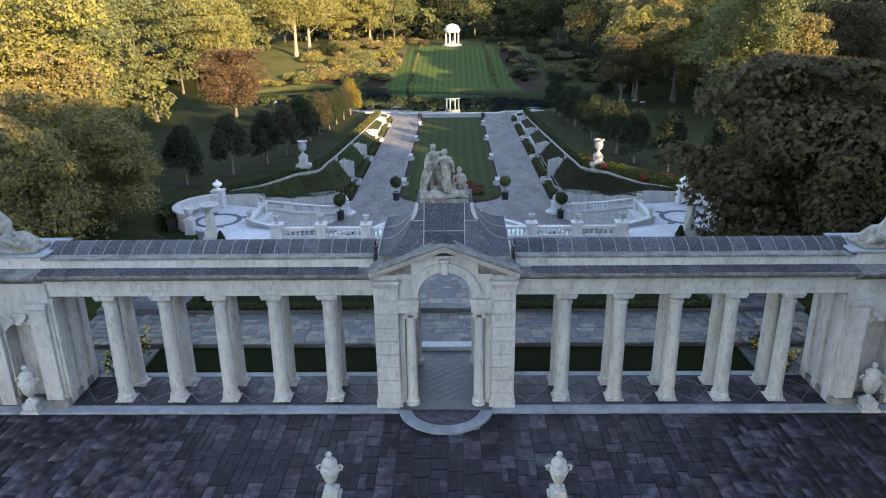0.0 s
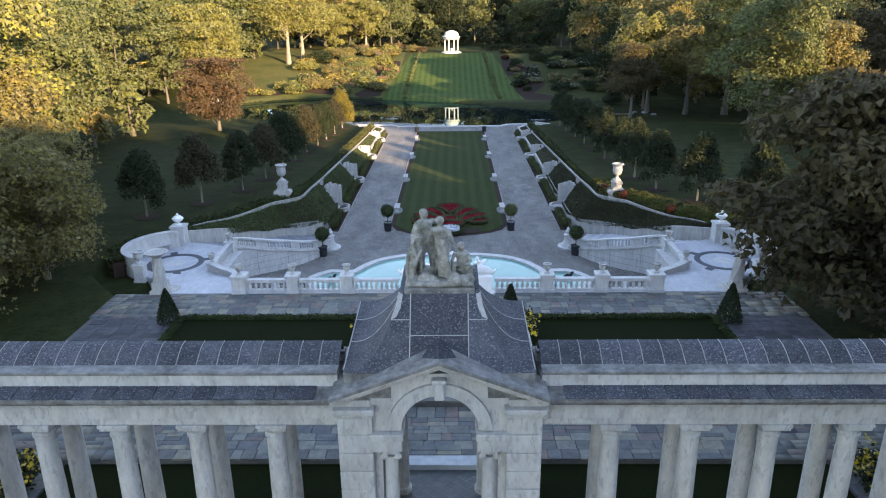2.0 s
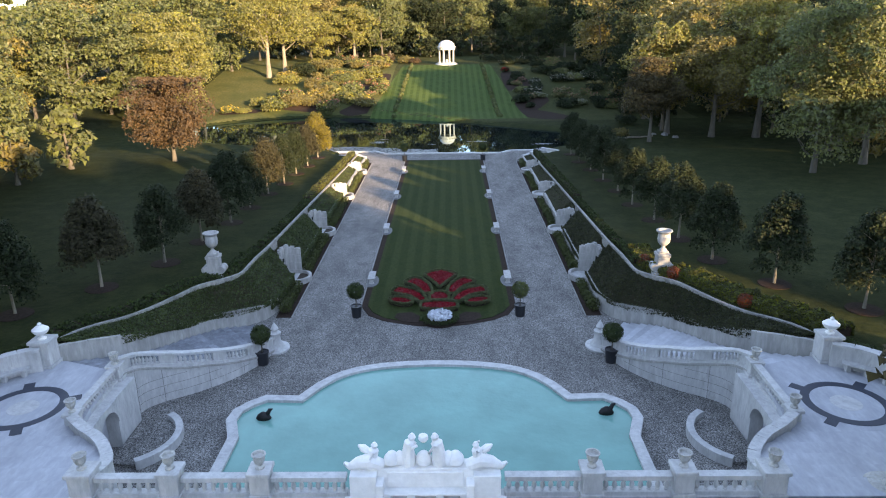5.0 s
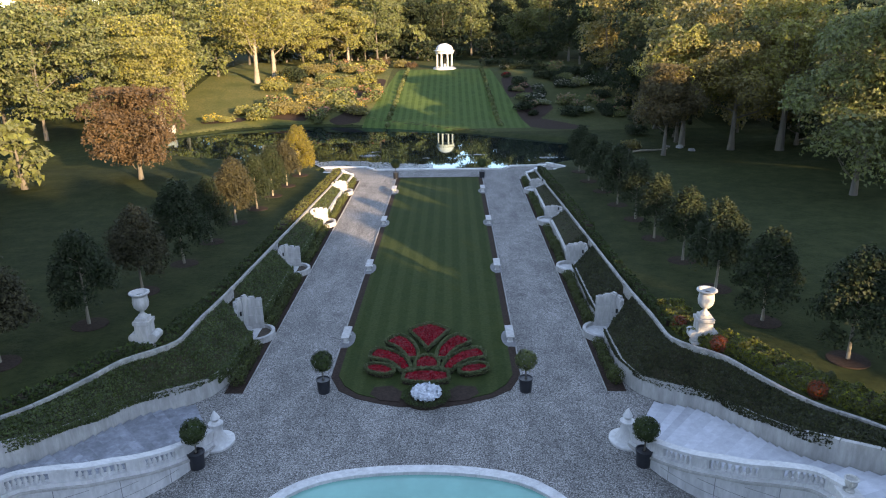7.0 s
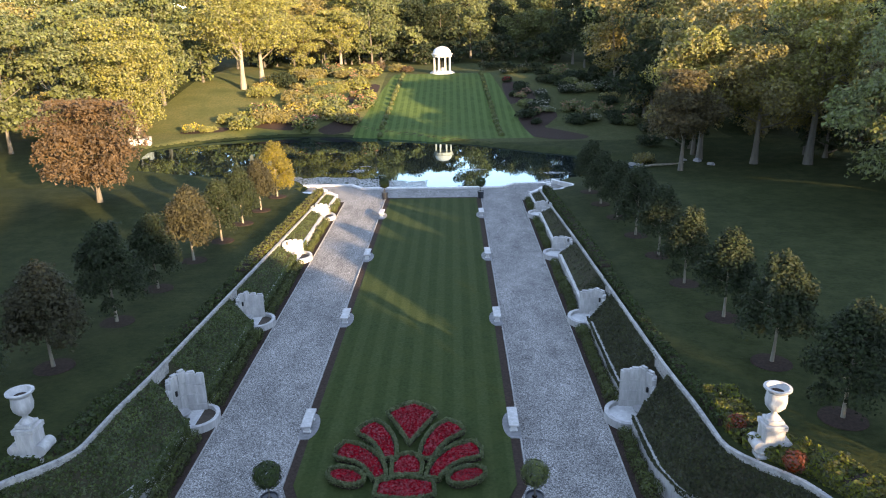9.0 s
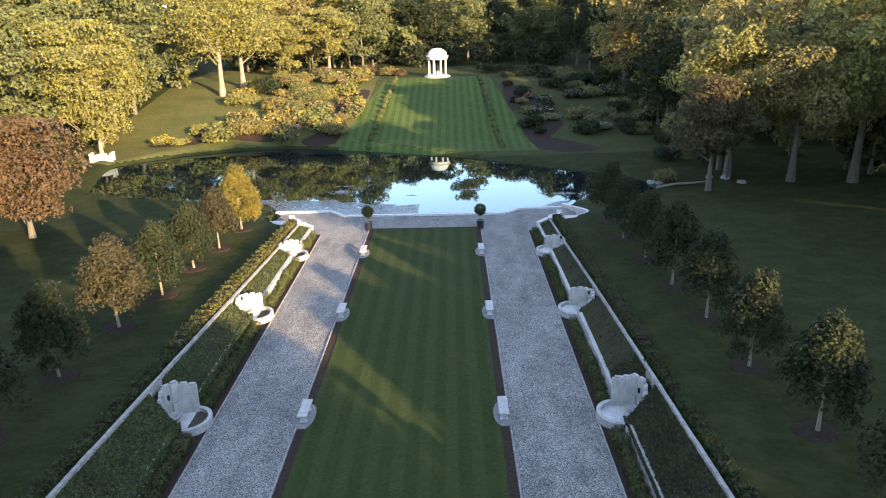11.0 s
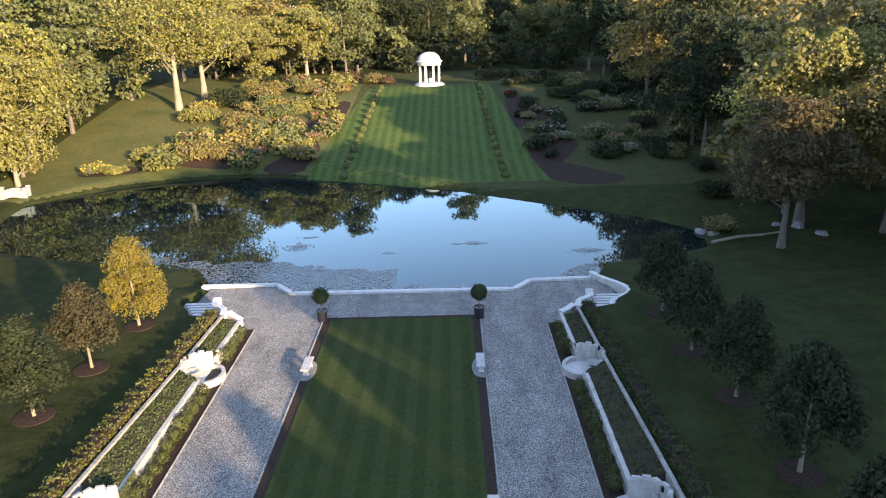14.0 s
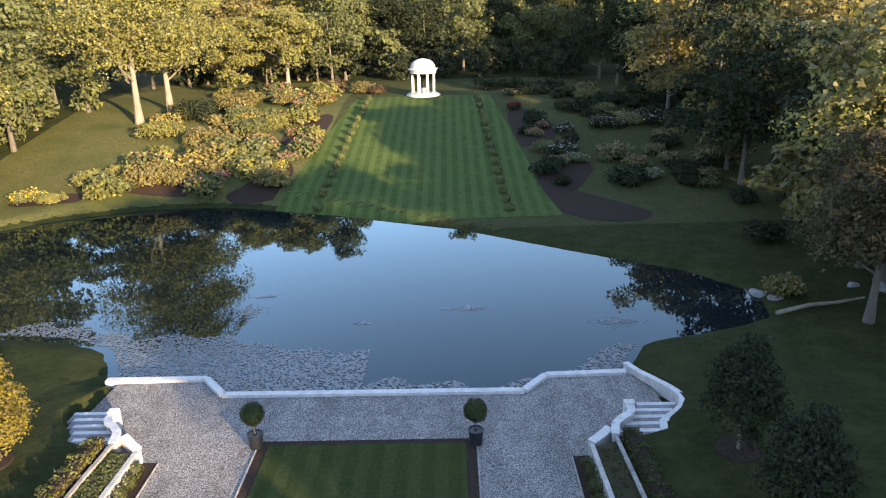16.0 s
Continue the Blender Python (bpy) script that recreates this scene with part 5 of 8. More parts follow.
scatter(-62, -43, 46, 108, 8.5, ("thicket", "thicket_green", "thicket"), (0.75, 1.2))
scatter(-62, -46, 156, 200, 9, ("thicket", "thicket_green"), (0.7, 1.1))
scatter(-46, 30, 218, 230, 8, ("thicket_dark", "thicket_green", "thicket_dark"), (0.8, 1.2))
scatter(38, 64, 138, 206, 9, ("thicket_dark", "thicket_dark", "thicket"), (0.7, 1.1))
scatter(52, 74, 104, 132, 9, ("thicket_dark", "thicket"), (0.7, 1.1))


def far_woods():
    """The woods behind, joined: nothing there can be told apart."""
    rng = np.random.default_rng(33)
    for key in ("wood_dark", "wood_olive", "wood_green"):
        me = KINDS[key][1]
        v = np.empty(len(me.vertices) * 3, np.float32)
        me.vertices.foreach_get("co", v)
        v = v.reshape(-1, 3, 3)[::8].reshape(-1, 3)
        c = np.repeat(v.reshape(-1, 3, 3).mean(1), 3, 0)
        v = c + (v - c) * 3.2
        out = []
        for _ in range(70):
            x, y, s = rng.uniform(-190, 190), rng.uniform(262, 430), rng.uniform(0.8, 1.05)
            if x < -60 and rng.random() < 0.6:
                s *= 0.7
            out.append(v * s + np.array([x, y, float(ground_z(x, y)) - 0.2]))
        out = np.concatenate(out)
        tagged(new("far_woods", from_arrays("far_woods", out, np.arange(len(out)).reshape(-1, 3), LEAVES[key[5:]])), "distant autumn woods behind the hill", "woods", kind="stuff")


far_woods()
# unseen tall woods added behind and beside the forecourt for the garden's long shadow
# places that the sun reaches: x, y, half width of the clear lane, height there
LANES = ((-3.0, 102.5, 8.6, 0.0), (-3.0, 95.0, 9.4, 0.0), (-2.0, 88.0, 9.5, 0.0), (2.0, 76.5, 9.4, 0.0), (12.4, 58.2, 9.2, 0.3), (-34.0, 90.0, 7.4, 2.0),
         (-28.0, 160.0, 13.0, 1.0), (-30.0, 172.0, 15.0, 2.5), (44.0, 100.0, 11.0, 8.0))


def belt(x0, x1, y0, y1, gap, tall):
    """Tall wood, kept low where it would stand in one of the lanes."""
    for y in np.arange(y0, y1, gap):
        for x in np.arange(x0, x1, gap):
            px, py = x + RNG.uniform(-0.4, 0.4) * gap, y + RNG.uniform(-0.4, 0.4) * gap
            s = RNG.uniform(*tall) * (1.28 if 16 < px * -AWAY.y + py * AWAY.x < 70 else 1.0)
            for fx, fy, half, fz in LANES:
                if in_glade(px, py, fx, fy, half):
                    s = min(s, (Vector((px - fx, py - fy)).dot(AWAY) * math.tan(radians(SUN_ELEV)) + fz - 3.2) / 22.5)
            if s > 0.3:
                wood("shade", px, py, s)


belt(54, 96, -70, 74, 11.5, (1.18, 1.36))
belt(10, 50, -80, -20, 12, (1.0, 1.2))
belt(15, 42, -16, 2, 9, (0.80, 0.90))
# more unseen trees, added to hide sky from the forecourt's ends
for x, y, k in ((28.0, 21.5, 0.62), (27.0, 12.0, 0.66), (26.5, 3.0, 0.66), (-28.5, 14.0, 0.55), (-28.0, 4.0, 0.55)):
    wood("shade", x, y, k)

# ---- the colonnade ----
# wings, pavilions and floor are drawn in the plan's units of 1.046 m and set in place together at the end
FLOOR, GATE = 3.62, 3.06
drawn_before = set(bpy.data.objects)
COLS = (4.24, 6.2, 8.14, 10.1, 12.08)
ROW_F, ROW_B = 22.38, 23.52


def column_meshes():
    base = lathe([(0.31, 0.0), (0.325, 0.04), (0.325, 0.11), (0.295, 0.14), (0.285, 0.17), (0.305, 0.20), (0.30, 0.245), (0.27, 0.27), (0.268, 0.29)], 24)
    bmsq = boxes((-0.325, 0.325, -0.325, 0.325, -0.02, 0.03), bevel=0.012)
    shaft = lathe([(0.262, 0.29), (0.26, 1.2), (0.252, 2.3), (0.232, 3.65), (0.232, 3.86)], 24)
    cap = lathe([(0.232, 3.82), (0.265, 3.84), (0.265, 3.90), (0.235, 3.92), (0.235, 4.0), (0.31, 4.10)], 24)
    bmab = boxes((-0.35, 0.35, -0.35, 0.35, 4.10, 4.19), (-0.38, 0.38, -0.38, 0.38, 4.19, 4.28), bevel=0.012)
    return [("plinth", bm_mesh("plinth", bmsq, M_LIME)), ("base", bm_mesh("base", base, M_LIME, True)), ("shaft", bm_mesh("shaft", shaft, M_LIME, True)),
            ("capital", bm_mesh("capital", cap, M_LIME, True)), ("abacus", bm_mesh("abacus", bmab, M_LIME))]


column = thing("column", "pale limestone Tuscan column of the colonnade", "column", pose(0.12 - COLS[0], ROW_F, FLOOR), "colonnade columns")
for nm, me in column_meshes():
    part(nm, me, parent=column)
for s in (-1, 1):
    for x in COLS:
        for y in (ROW_F, ROW_B):
            if (s, x, y) != (-1, COLS[0], ROW_F):
                copy_thing(column, pose(s * x if s > 0 else 0.12 - x, y, FLOOR))


def profile_run(name, profile, x0, x1, mat, parent=None, label=""):
    """A moulding: (y, z) pairs drawn along x."""
    bm = bmesh.new()
    ends = []
    for x in (x0, x1):
        ends.append([bm.verts.new((x, y, z)) for y, z in profile])
    n = len(profile)
    for k in range(n):
        bm.faces.new((ends[0][k], ends[0][(k + 1) % n], ends[1][(k + 1) % n], ends[1][k]))
    bm.faces.new(ends[0][::-1])
    bm.faces.new(ends[1])
    return part(name, bm, mat, parent, label)


def entablature(s):
    x0, x1 = (2.45, 14.0)
    a, b = sorted((s * x0, s * x1))
    t = thing("entablature", "long limestone entablature with stained cornice over the columns", "entablature", kind="structure")
    yc = 23.0
    part("beam", boxes((a, b, 22.08, 23.92, 7.88, 8.08), (a, b, 22.03, 23.97, 8.08, 8.42), bevel=0.01), M_LIME, t)
    part("frieze_band", boxes((a, b, 21.98, 24.02, 8.42, 8.50), bevel=0.01), M_LIME, t)
    prof = [(21.98, 8.50), (21.90, 8.58), (21.76, 8.62), (21.70, 8.72), (21.70, 8.79), (22.2, 8.88), (23.7, 8.88), (24.45, 8.80), (24.45, 8.74), (24.38, 8.64), (24.14, 8.60), (24.02, 8.50)]
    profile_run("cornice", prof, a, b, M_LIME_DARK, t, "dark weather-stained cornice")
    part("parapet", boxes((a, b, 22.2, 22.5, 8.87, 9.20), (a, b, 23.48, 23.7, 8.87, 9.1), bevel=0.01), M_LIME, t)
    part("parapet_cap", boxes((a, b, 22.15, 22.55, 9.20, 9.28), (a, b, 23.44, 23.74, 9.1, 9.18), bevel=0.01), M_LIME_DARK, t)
    # barrel roof in slabs with pale lead joints
    roof = thing("colonnade_roof", "low vaulted slate slab roof with pale joints", "roof", kind="structure")
    n = 23
    ys = np.r_[np.linspace(22.5, 23.3, 6), 23.45]
    zz = lambda y: 9.24 + 0.32 * math.sin(math.pi * 0.5 * min(1.0, (y - 22.5) / 0.75)) - max(0.0, y - 23.3) * 1.6
    for k in range(n):
        xa, xb = s * (2.45 + (x1 - 2.45) * k / n), s * (2.45 + (x1 - 2.45) * (k + 1) / n)
        lo, hi = sorted((xa, xb))
        bm = bmesh.new()
        rows = []
        for y in ys:
            rows.append([bm.verts.new((x, y, z)) for x, z in ((lo + 0.02, zz(y)), (hi - 0.02, zz(y)), (hi - 0.02, zz(y) - 0.08), (lo + 0.02, zz(y) - 0.08))])
        for p, q in zip(rows, rows[1:]):
            for i in range(4):
                bm.faces.new((p[i], p[(i + 1) % 4], q[(i + 1) % 4], q[i]))
        bm.faces.new(rows[0])
        bm.faces.new(rows[-1][::-1])
        part("roof_slab", bm, M_SLATE, roof)
        bm = bmesh.new()
        tube([(hi if s > 0 else lo, y, zz(y) + 0.0) for y in ys], [0.010] * len(ys), 6, bm)
        part("roof_joint", bm, M_SEAM, roof)
    # slate flashing strips on the cornice
    for k in range(n):
        xa, xb = sorted((s * (2.95 + (x1 - 2.95) * k / n), s * (2.95 + (x1 - 2.95) * (k + 1) / n)))
        slab = boxes((xa + 0.012, xb - 0.012, 21.72, 22.2, 0, 0.025), bevel=0.004)
        ob = part("flashing", slab, M_SLATE, t, at=pose(0, 0, 8.80) @ Matrix.Translation((0, 21.72, 0)) @ Matrix.Rotation(radians(10.2), 4, "X") @ Matrix.Translation((0, -21.72, 0)))


for s in (-1, 1):
    entablature(s)


def arch_ring(bm, r0, r1, y0, y1, zc, seg=24):
    for k in range(seg):
        a0, a1 = math.pi * k / seg, math.pi * (k + 1) / seg
        v = [bm.verts.new((r * math.cos(a), y, zc + r * math.sin(a))) for y in (y0, y1) for a, r in ((a0, r0), (a1, r0), (a1, r1), (a0, r1))]
        p, q = v[:4], v[4:]
        bm.faces.new(p[::-1]), bm.faces.new(q)
        for i in (0, 2):
            bm.faces.new((p[i], p[(i + 1) % 4], q[(i + 1) % 4], q[i]))


def span(s, a, b):
    return min(s * a, s * b), max(s * a, s * b)


def gateway():
    """In metres: front at y 22.7, back at y 26.6."""
    t = thing("gateway", "limestone gateway with round arch, pediment and rusticated piers", "gateway", kind="structure")
    g, back = GATE, 26.6
    zc, r = 7.54, 0.97
    for s in (-1, 1):
        a, b = span(s, 1.69, 2.57)
        n = 9
        for k in range(n):
            z0, z1 = g + (7.95 - g) * k / n, g + (7.95 - g) * (k + 1) / n
            part("pier_block", boxes((a, b, 22.73, back, z0 + 0.006, z1 - 0.006), bevel=0.022), M_LIME, t)
        part("pier_foot", boxes((a - 0.06, b + 0.06, 22.66, back + 0.06, g - 0.1, g + 0.23), bevel=0.03), M_LIME, t)
        part("pier_cap", boxes((a - 0.04, b + 0.04, 22.64, back + 0.04, 7.95, 8.08), (a - 0.08, b + 0.08, 22.56, back + 0.06, 8.08, 8.22), bevel=0.02), M_LIME, t)
        j = span(s, 1.485, 1.69)
        part("jamb", boxes((*j, 22.96, back - 0.1, g - 0.1, 7.06), bevel=0.01), M_LIME, t)
        c = thing("column", "slender limestone Ionic column in the gateway", "column", pose(s * 1.25, 22.94, g) @ Matrix.Scale(1.046, 4), "gateway columns")
        part("base", lathe([(0.25, -0.02), (0.25, 0.08), (0.22, 0.1), (0.25, 0.16), (0.2, 0.2)], 20), M_LIME, c, smooth=True)
        part("shaft", lathe([(0.19, 0.2), (0.185, 1.7), (0.16, 3.5)], 20), M_LIME, c, smooth=True)
        part("capital", boxes((-0.21, 0.21, -0.2, 0.2, 3.61, 3.70), bevel=0.01), M_LIME, c)
        for v in (-1, 1):
            bm = lathe([(0.03, -0.19), (0.09, -0.17), (0.09, 0.17), (0.03, 0.19)], 12)
            part("volute", bm, M_LIME, c, at=Matrix.Translation((v * 0.17, 0, 3.54)) @ Matrix.Rotation(radians(90), 4, "X"), smooth=True)
        copy_thing(c, pose(s * 1.25, 26.2, g))
        part("impost", boxes((*span(s, 0.95, 1.72), 22.69, back - 0.02, 6.93, 7.27), (*span(s, 0.91, 1.76), 22.64, back, 7.27, 7.46), bevel=0.02), M_LIME, t)
    # wall over the arch, cut round it, with the vault behind
    bm = bmesh.new()
    seg = 24
    pts = [(r * math.cos(math.pi * k / seg), zc + r * math.sin(math.pi * k / seg)) for k in range(seg + 1)]
    top = lambda x: 9.34 - 0.335 * abs(x)
    cells = [((xa, za), (xa, top(xa)), (xb, top(xb)), (xb, zb)) for (xa, za), (xb, zb) in zip(pts, pts[1:])]
    cells += [((s * r, 7.46), (s * 1.72, 7.46), (s * 1.72, top(1.72)), (s * r, top(r))) for s in (-1, 1)]
    for cell in cells:
        v = [bm.verts.new((x, y, z)) for y in (22.86, back - 0.1) for x, z in cell]
        p, q = v[:4], v[4:]
        bm.faces.new(p), bm.faces.new(q[::-1])
        for i in range(4):
            bm.faces.new((p[i], q[i], q[(i + 1) % 4], p[(i + 1) % 4]))
    part("arch_wall", bm, M_LIME, t)
    bm = bmesh.new()
    arch_ring(bm, 0.97, 1.28, 22.80, 22.88, zc - 0.02)
    arch_ring(bm, 1.20, 1.31, 22.76, 22.88, zc - 0.02)
    part("archivolt", bm, M_LIME, t)
    part("keystone", boxes((-0.13, 0.13, 22.66, 22.88, 8.42, 8.94), (-0.19, 0.19, 22.62, 22.88, 8.88, 9.0), bevel=0.035), M_LIME, t, "carved keystone mask")
    # raking cornices of the pediment
    for s in (-1, 1):
        for lo, hi, y0, mat in ((0.0, 0.15, 22.56, M_LIME), (0.15, 0.27, 22.38, M_LIME), (0.27, 0.36, 22.28, M_LIME_DARK)):
            bm = bmesh.new()
            v = [bm.verts.new((s * x, y, z)) for x, zb in ((0.0, 9.34), (2.66, 8.33)) for y, z in ((y0, zb + lo), (23.4, zb + lo), (23.4, zb + hi), (y0, zb + hi))]
            for i in range(4):
                bm.faces.new((v[i], v[(i + 1) % 4], v[4 + (i + 1) % 4], v[4 + i]))
            bm.faces.new(v[4:])
            bm.faces.new(v[:4][::-1])
            part("raking_cornice", bm, mat, t)
        part("entablature_block", boxes((*span(s, 1.72, 2.61), 22.75, back, 8.22, 8.40), bevel=0.01), M_LIME, t)
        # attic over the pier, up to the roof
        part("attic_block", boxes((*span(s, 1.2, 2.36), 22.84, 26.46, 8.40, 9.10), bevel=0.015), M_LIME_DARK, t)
    # slate roof: a sloping front and two concave flanks running back
    roof = thing("gateway_roof", "concave stone-slab roof rising to a statue plinth", "roof", kind="structure")
    edge_z = lambda y: 9.16 + 0.085 * (y - 22.85)
    ridge_z = lambda y: 10.52 - 0.19 * (y - 24.2)

    def flank(u, y):
        """Height over the flank: u runs from the ridge (0) out to the eave (1)."""
        return edge_z(y) + (ridge_z(max(y, 24.2)) - edge_z(y)) * (1 - u) ** 2.6
    front_y = lambda z: 22.85 + (z - 9.16) / 1.16
    for s in (-1, 1):
        us = np.linspace(0, 1, 13)
        X = lambda u: s * (1.02 + 1.32 * u)
        start = []
        for u in us:
            y = 23.5
            for _ in range(20):
                y = front_y(flank(u, y))
            start.append(y)
        bounds = [(0.0, 0.38), (0.38, 0.70), (0.70, 1.0)]
        for lo, hi in bounds:
            bm = bmesh.new()
            grid = []
            for u, y0 in zip(us, start):
                row = []
                for f in (lo, (lo + hi) / 2, hi):
                    y = y0 + (26.46 - y0) * f
                    row.append((bm.verts.new((X(u), y, flank(u, y))), bm.verts.new((X(u), y, flank(u, y) - 0.07))))
                grid.append(row)
            for p, q in zip(grid, grid[1:]):
                for k in range(2):
                    bm.faces.new((p[k][0], p[k + 1][0], q[k + 1][0], q[k][0]))
                    bm.faces.new((p[k][1], q[k][1], q[k + 1][1], p[k + 1][1]))
                bm.faces.new((p[0][0], q[0][0], q[0][1], p[0][1]))
                bm.faces.new((p[2][0], p[2][1], q[2][1], q[2][0]))
            for row, d in ((grid[0], 1), (grid[-1], -1)):
                for k in range(2):
                    bm.faces.new((row[k][0], row[k][1], row[k + 1][1], row[k + 1][0])[::d])
            part("roof_slab", bm, M_SLATE, roof, smooth=True)
            if lo:
                line = [(X(u), y0 + (26.46 - y0) * lo, flank(u, y0 + (26.46 - y0) * lo) + 0.003) for u, y0 in zip(us, start)]
                part("joint", tube(line, [0.012] * len(line), 6), M_SEAM, roof)
        # the front slope's side plate, out to the mitre
        mitre = [(X(u), y, flank(u, y)) for u, y in zip(us, start)]
        rim = [(s * 0.73, front_y(10.69), 10.69), (s * 1.02, front_y(10.69), 10.69)] + mitre + [(s * 2.34, front_y(9.12), 9.12), (s * 0.73, front_y(9.12), 9.12)]
        bm = bmesh.new()
        f = bm.faces.new([bm.verts.new(p) for p in rim][::s])
        out = bmesh.ops.extrude_face_region(bm, geom=[f])
        bmesh.ops.translate(bm, vec=(0, 0.06, -0.05), verts=[e for e in out["geom"] if isinstance(e, bmesh.types.BMVert)])
        bmesh.ops.triangulate(bm, faces=[f for f in bm.faces if len(f.verts) > 4])
        part("front_plate", bm, M_SLATE, roof)
        part("joint", tube([(s * 0.73, front_y(z) - 0.012, z) for z in (9.12, 9.9, 10.68)], [0.014] * 3, 6), M_SEAM, roof)
        part("joint", tube([(s * 0.75, front_y(10.15) - 0.012, 10.15), (s * 1.2, front_y(10.15) - 0.012, 10.15)], [0.012] * 2, 6), M_SEAM, roof)
        part("joint", tube([(s * 0.75, 22.86, 9.15), (s * 2.34, 22.84, 9.11)], [0.014] * 2, 6), M_SEAM, roof)
        part("joint", tube([(s * 2.35, 22.88, 9.18), (s * 2.35, 24.6, edge_z(24.6) + 0.01), (s * 2.35, 26.44, edge_z(26.44) + 0.01)], [0.016] * 3, 6), M_SEAM, roof)
        # upstand along the ridge, its end faced with a pale scroll
        part("ridge_upstand", boxes((*span(s, 0.93, 1.04), 24.2, 26.44, 9.8, 10.62), bevel=0.015), M_SLATE, roof)
        bm = bmesh.new()
        v = [bm.verts.new((s * x, y, z)) for y in (0.0, 0.08) for x, z in ((0.93, 10.66), (1.05, 10.70), (1.10, 10.45), (1.22, 10.16), (1.08, 10.22), (0.98, 10.4))]
        p, q = v[:6], v[6:]
        for w in v:
            w.co.y += front_y(w.co.z) - 0.05
        bm.faces.new(p), bm.faces.new(q[::-1])
        for i in range(6):
            bm.faces.new((p[i], q[i], q[(i + 1) % 6], p[(i + 1) % 6]))
        part("horn", bm, M_SEAM, roof, "pale scrolled stone horn")
    for z0, z1 in ((9.12, 9.83), (9.85, 10.68)):
        bm = bmesh.new()
        v = [bm.verts.new((x, front_y(z) + d, z - 0.8 * d)) for d in (-0.008, 0.07) for x, z in ((-0.72, z0), (0.72, z0), (0.72, z1), (-0.72, z1))]
        p, q = v[:4], v[4:]
        bm.faces.new(p), bm.faces.new(q[::-1])
        for i in range(4):
            bm.faces.new((p[i], q[i], q[(i + 1) % 4], p[(i + 1) % 4]))
        part("front_slab", bm, M_SLATE, roof)
    for z in (9.84, 10.69):
        part("joint", tube([(-0.74, front_y(z) - 0.01, z), (0.74, front_y(z) - 0.01, z)], [0.013, 0.013], 6), M_SEAM, roof)
    # small ridge behind the pediment's apex
    bm = bmesh.new()
    v = [bm.verts.new(p) for p in ((-0.55, 22.5, 9.45), (0.55, 22.5, 9.45), (0, 22.45, 9.70), (-0.16, 23.45, 9.72), (0.16, 23.45, 9.72), (0, 23.45, 9.80))]
    for f in ((0, 1, 2), (3, 5, 4), (0, 2, 5, 3), (1, 4, 5, 2), (0, 3, 4, 1)):
        bm.faces.new([v[i] for i in f])
    part("pediment_ridge", bm, M_SLATE, roof)
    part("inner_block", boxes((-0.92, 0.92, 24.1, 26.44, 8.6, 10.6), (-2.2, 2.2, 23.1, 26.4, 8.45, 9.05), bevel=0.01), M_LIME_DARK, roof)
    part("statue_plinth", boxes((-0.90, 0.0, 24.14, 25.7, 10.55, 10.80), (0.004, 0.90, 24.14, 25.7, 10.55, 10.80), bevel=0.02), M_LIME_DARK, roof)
    # floor of the passage: slate with a pale diamond lattice, and the step up to the terrace
    tagged(part("passage_floor", boxes((-1.75, 1.75, 22.5, 27.5, 2.7, GATE - 0.004), bevel=0.0), M_PASSAGE), "dark slate passage floor under the arch", "floor", kind="structure")
    lat = thing("lattice_inlay", "pale diamond lattice inlaid in the passage floor", "inlay", kind="structure")
    for d in (-1, 1):
        for k in range(-4, 15):
            y0 = 22.9 + 0.42 * k
            ends = []
            for x in (-1.2, 1.2):
                y = y0 + (x * d + 1.2) * 0.85
                ends.append((x, y))
            (xa, ya), (xb, yb) = ends
            lo, hi = 23.1, 26.9
            if max(ya, yb) < lo or min(ya, yb) > hi:
                continue
            cl = lambda y: xa + (xb - xa) * (y - ya) / (yb - ya)
            if min(ya, yb) < lo:
                ya, xa, yb, xb = (lo, cl(lo), yb, xb) if ya < yb else (ya, xa, lo, cl(lo))
            if max(ya, yb) > hi:
                ya, xa, yb, xb = (ya, xa, hi, cl(hi)) if ya < yb else (hi, cl(hi), yb, xb)
            if math.hypot(xa - xb, ya - yb) > 0.1:
                part("inlay_strip", ribbon([Vector((xa, ya, 0)), Vector((xb, yb, 0))], 0.012, lambda i: GATE + 0.001 + 0.001 * d, lambda i: GATE - 0.02), M_PAD, lat)
    tagged(part("garden_step", boxes((-1.74, 1.74, 27.22, 27.77, 2.8, 3.25), bevel=0.015), M_STEP), "pale bluestone step behind the archway", "step", kind="structure")


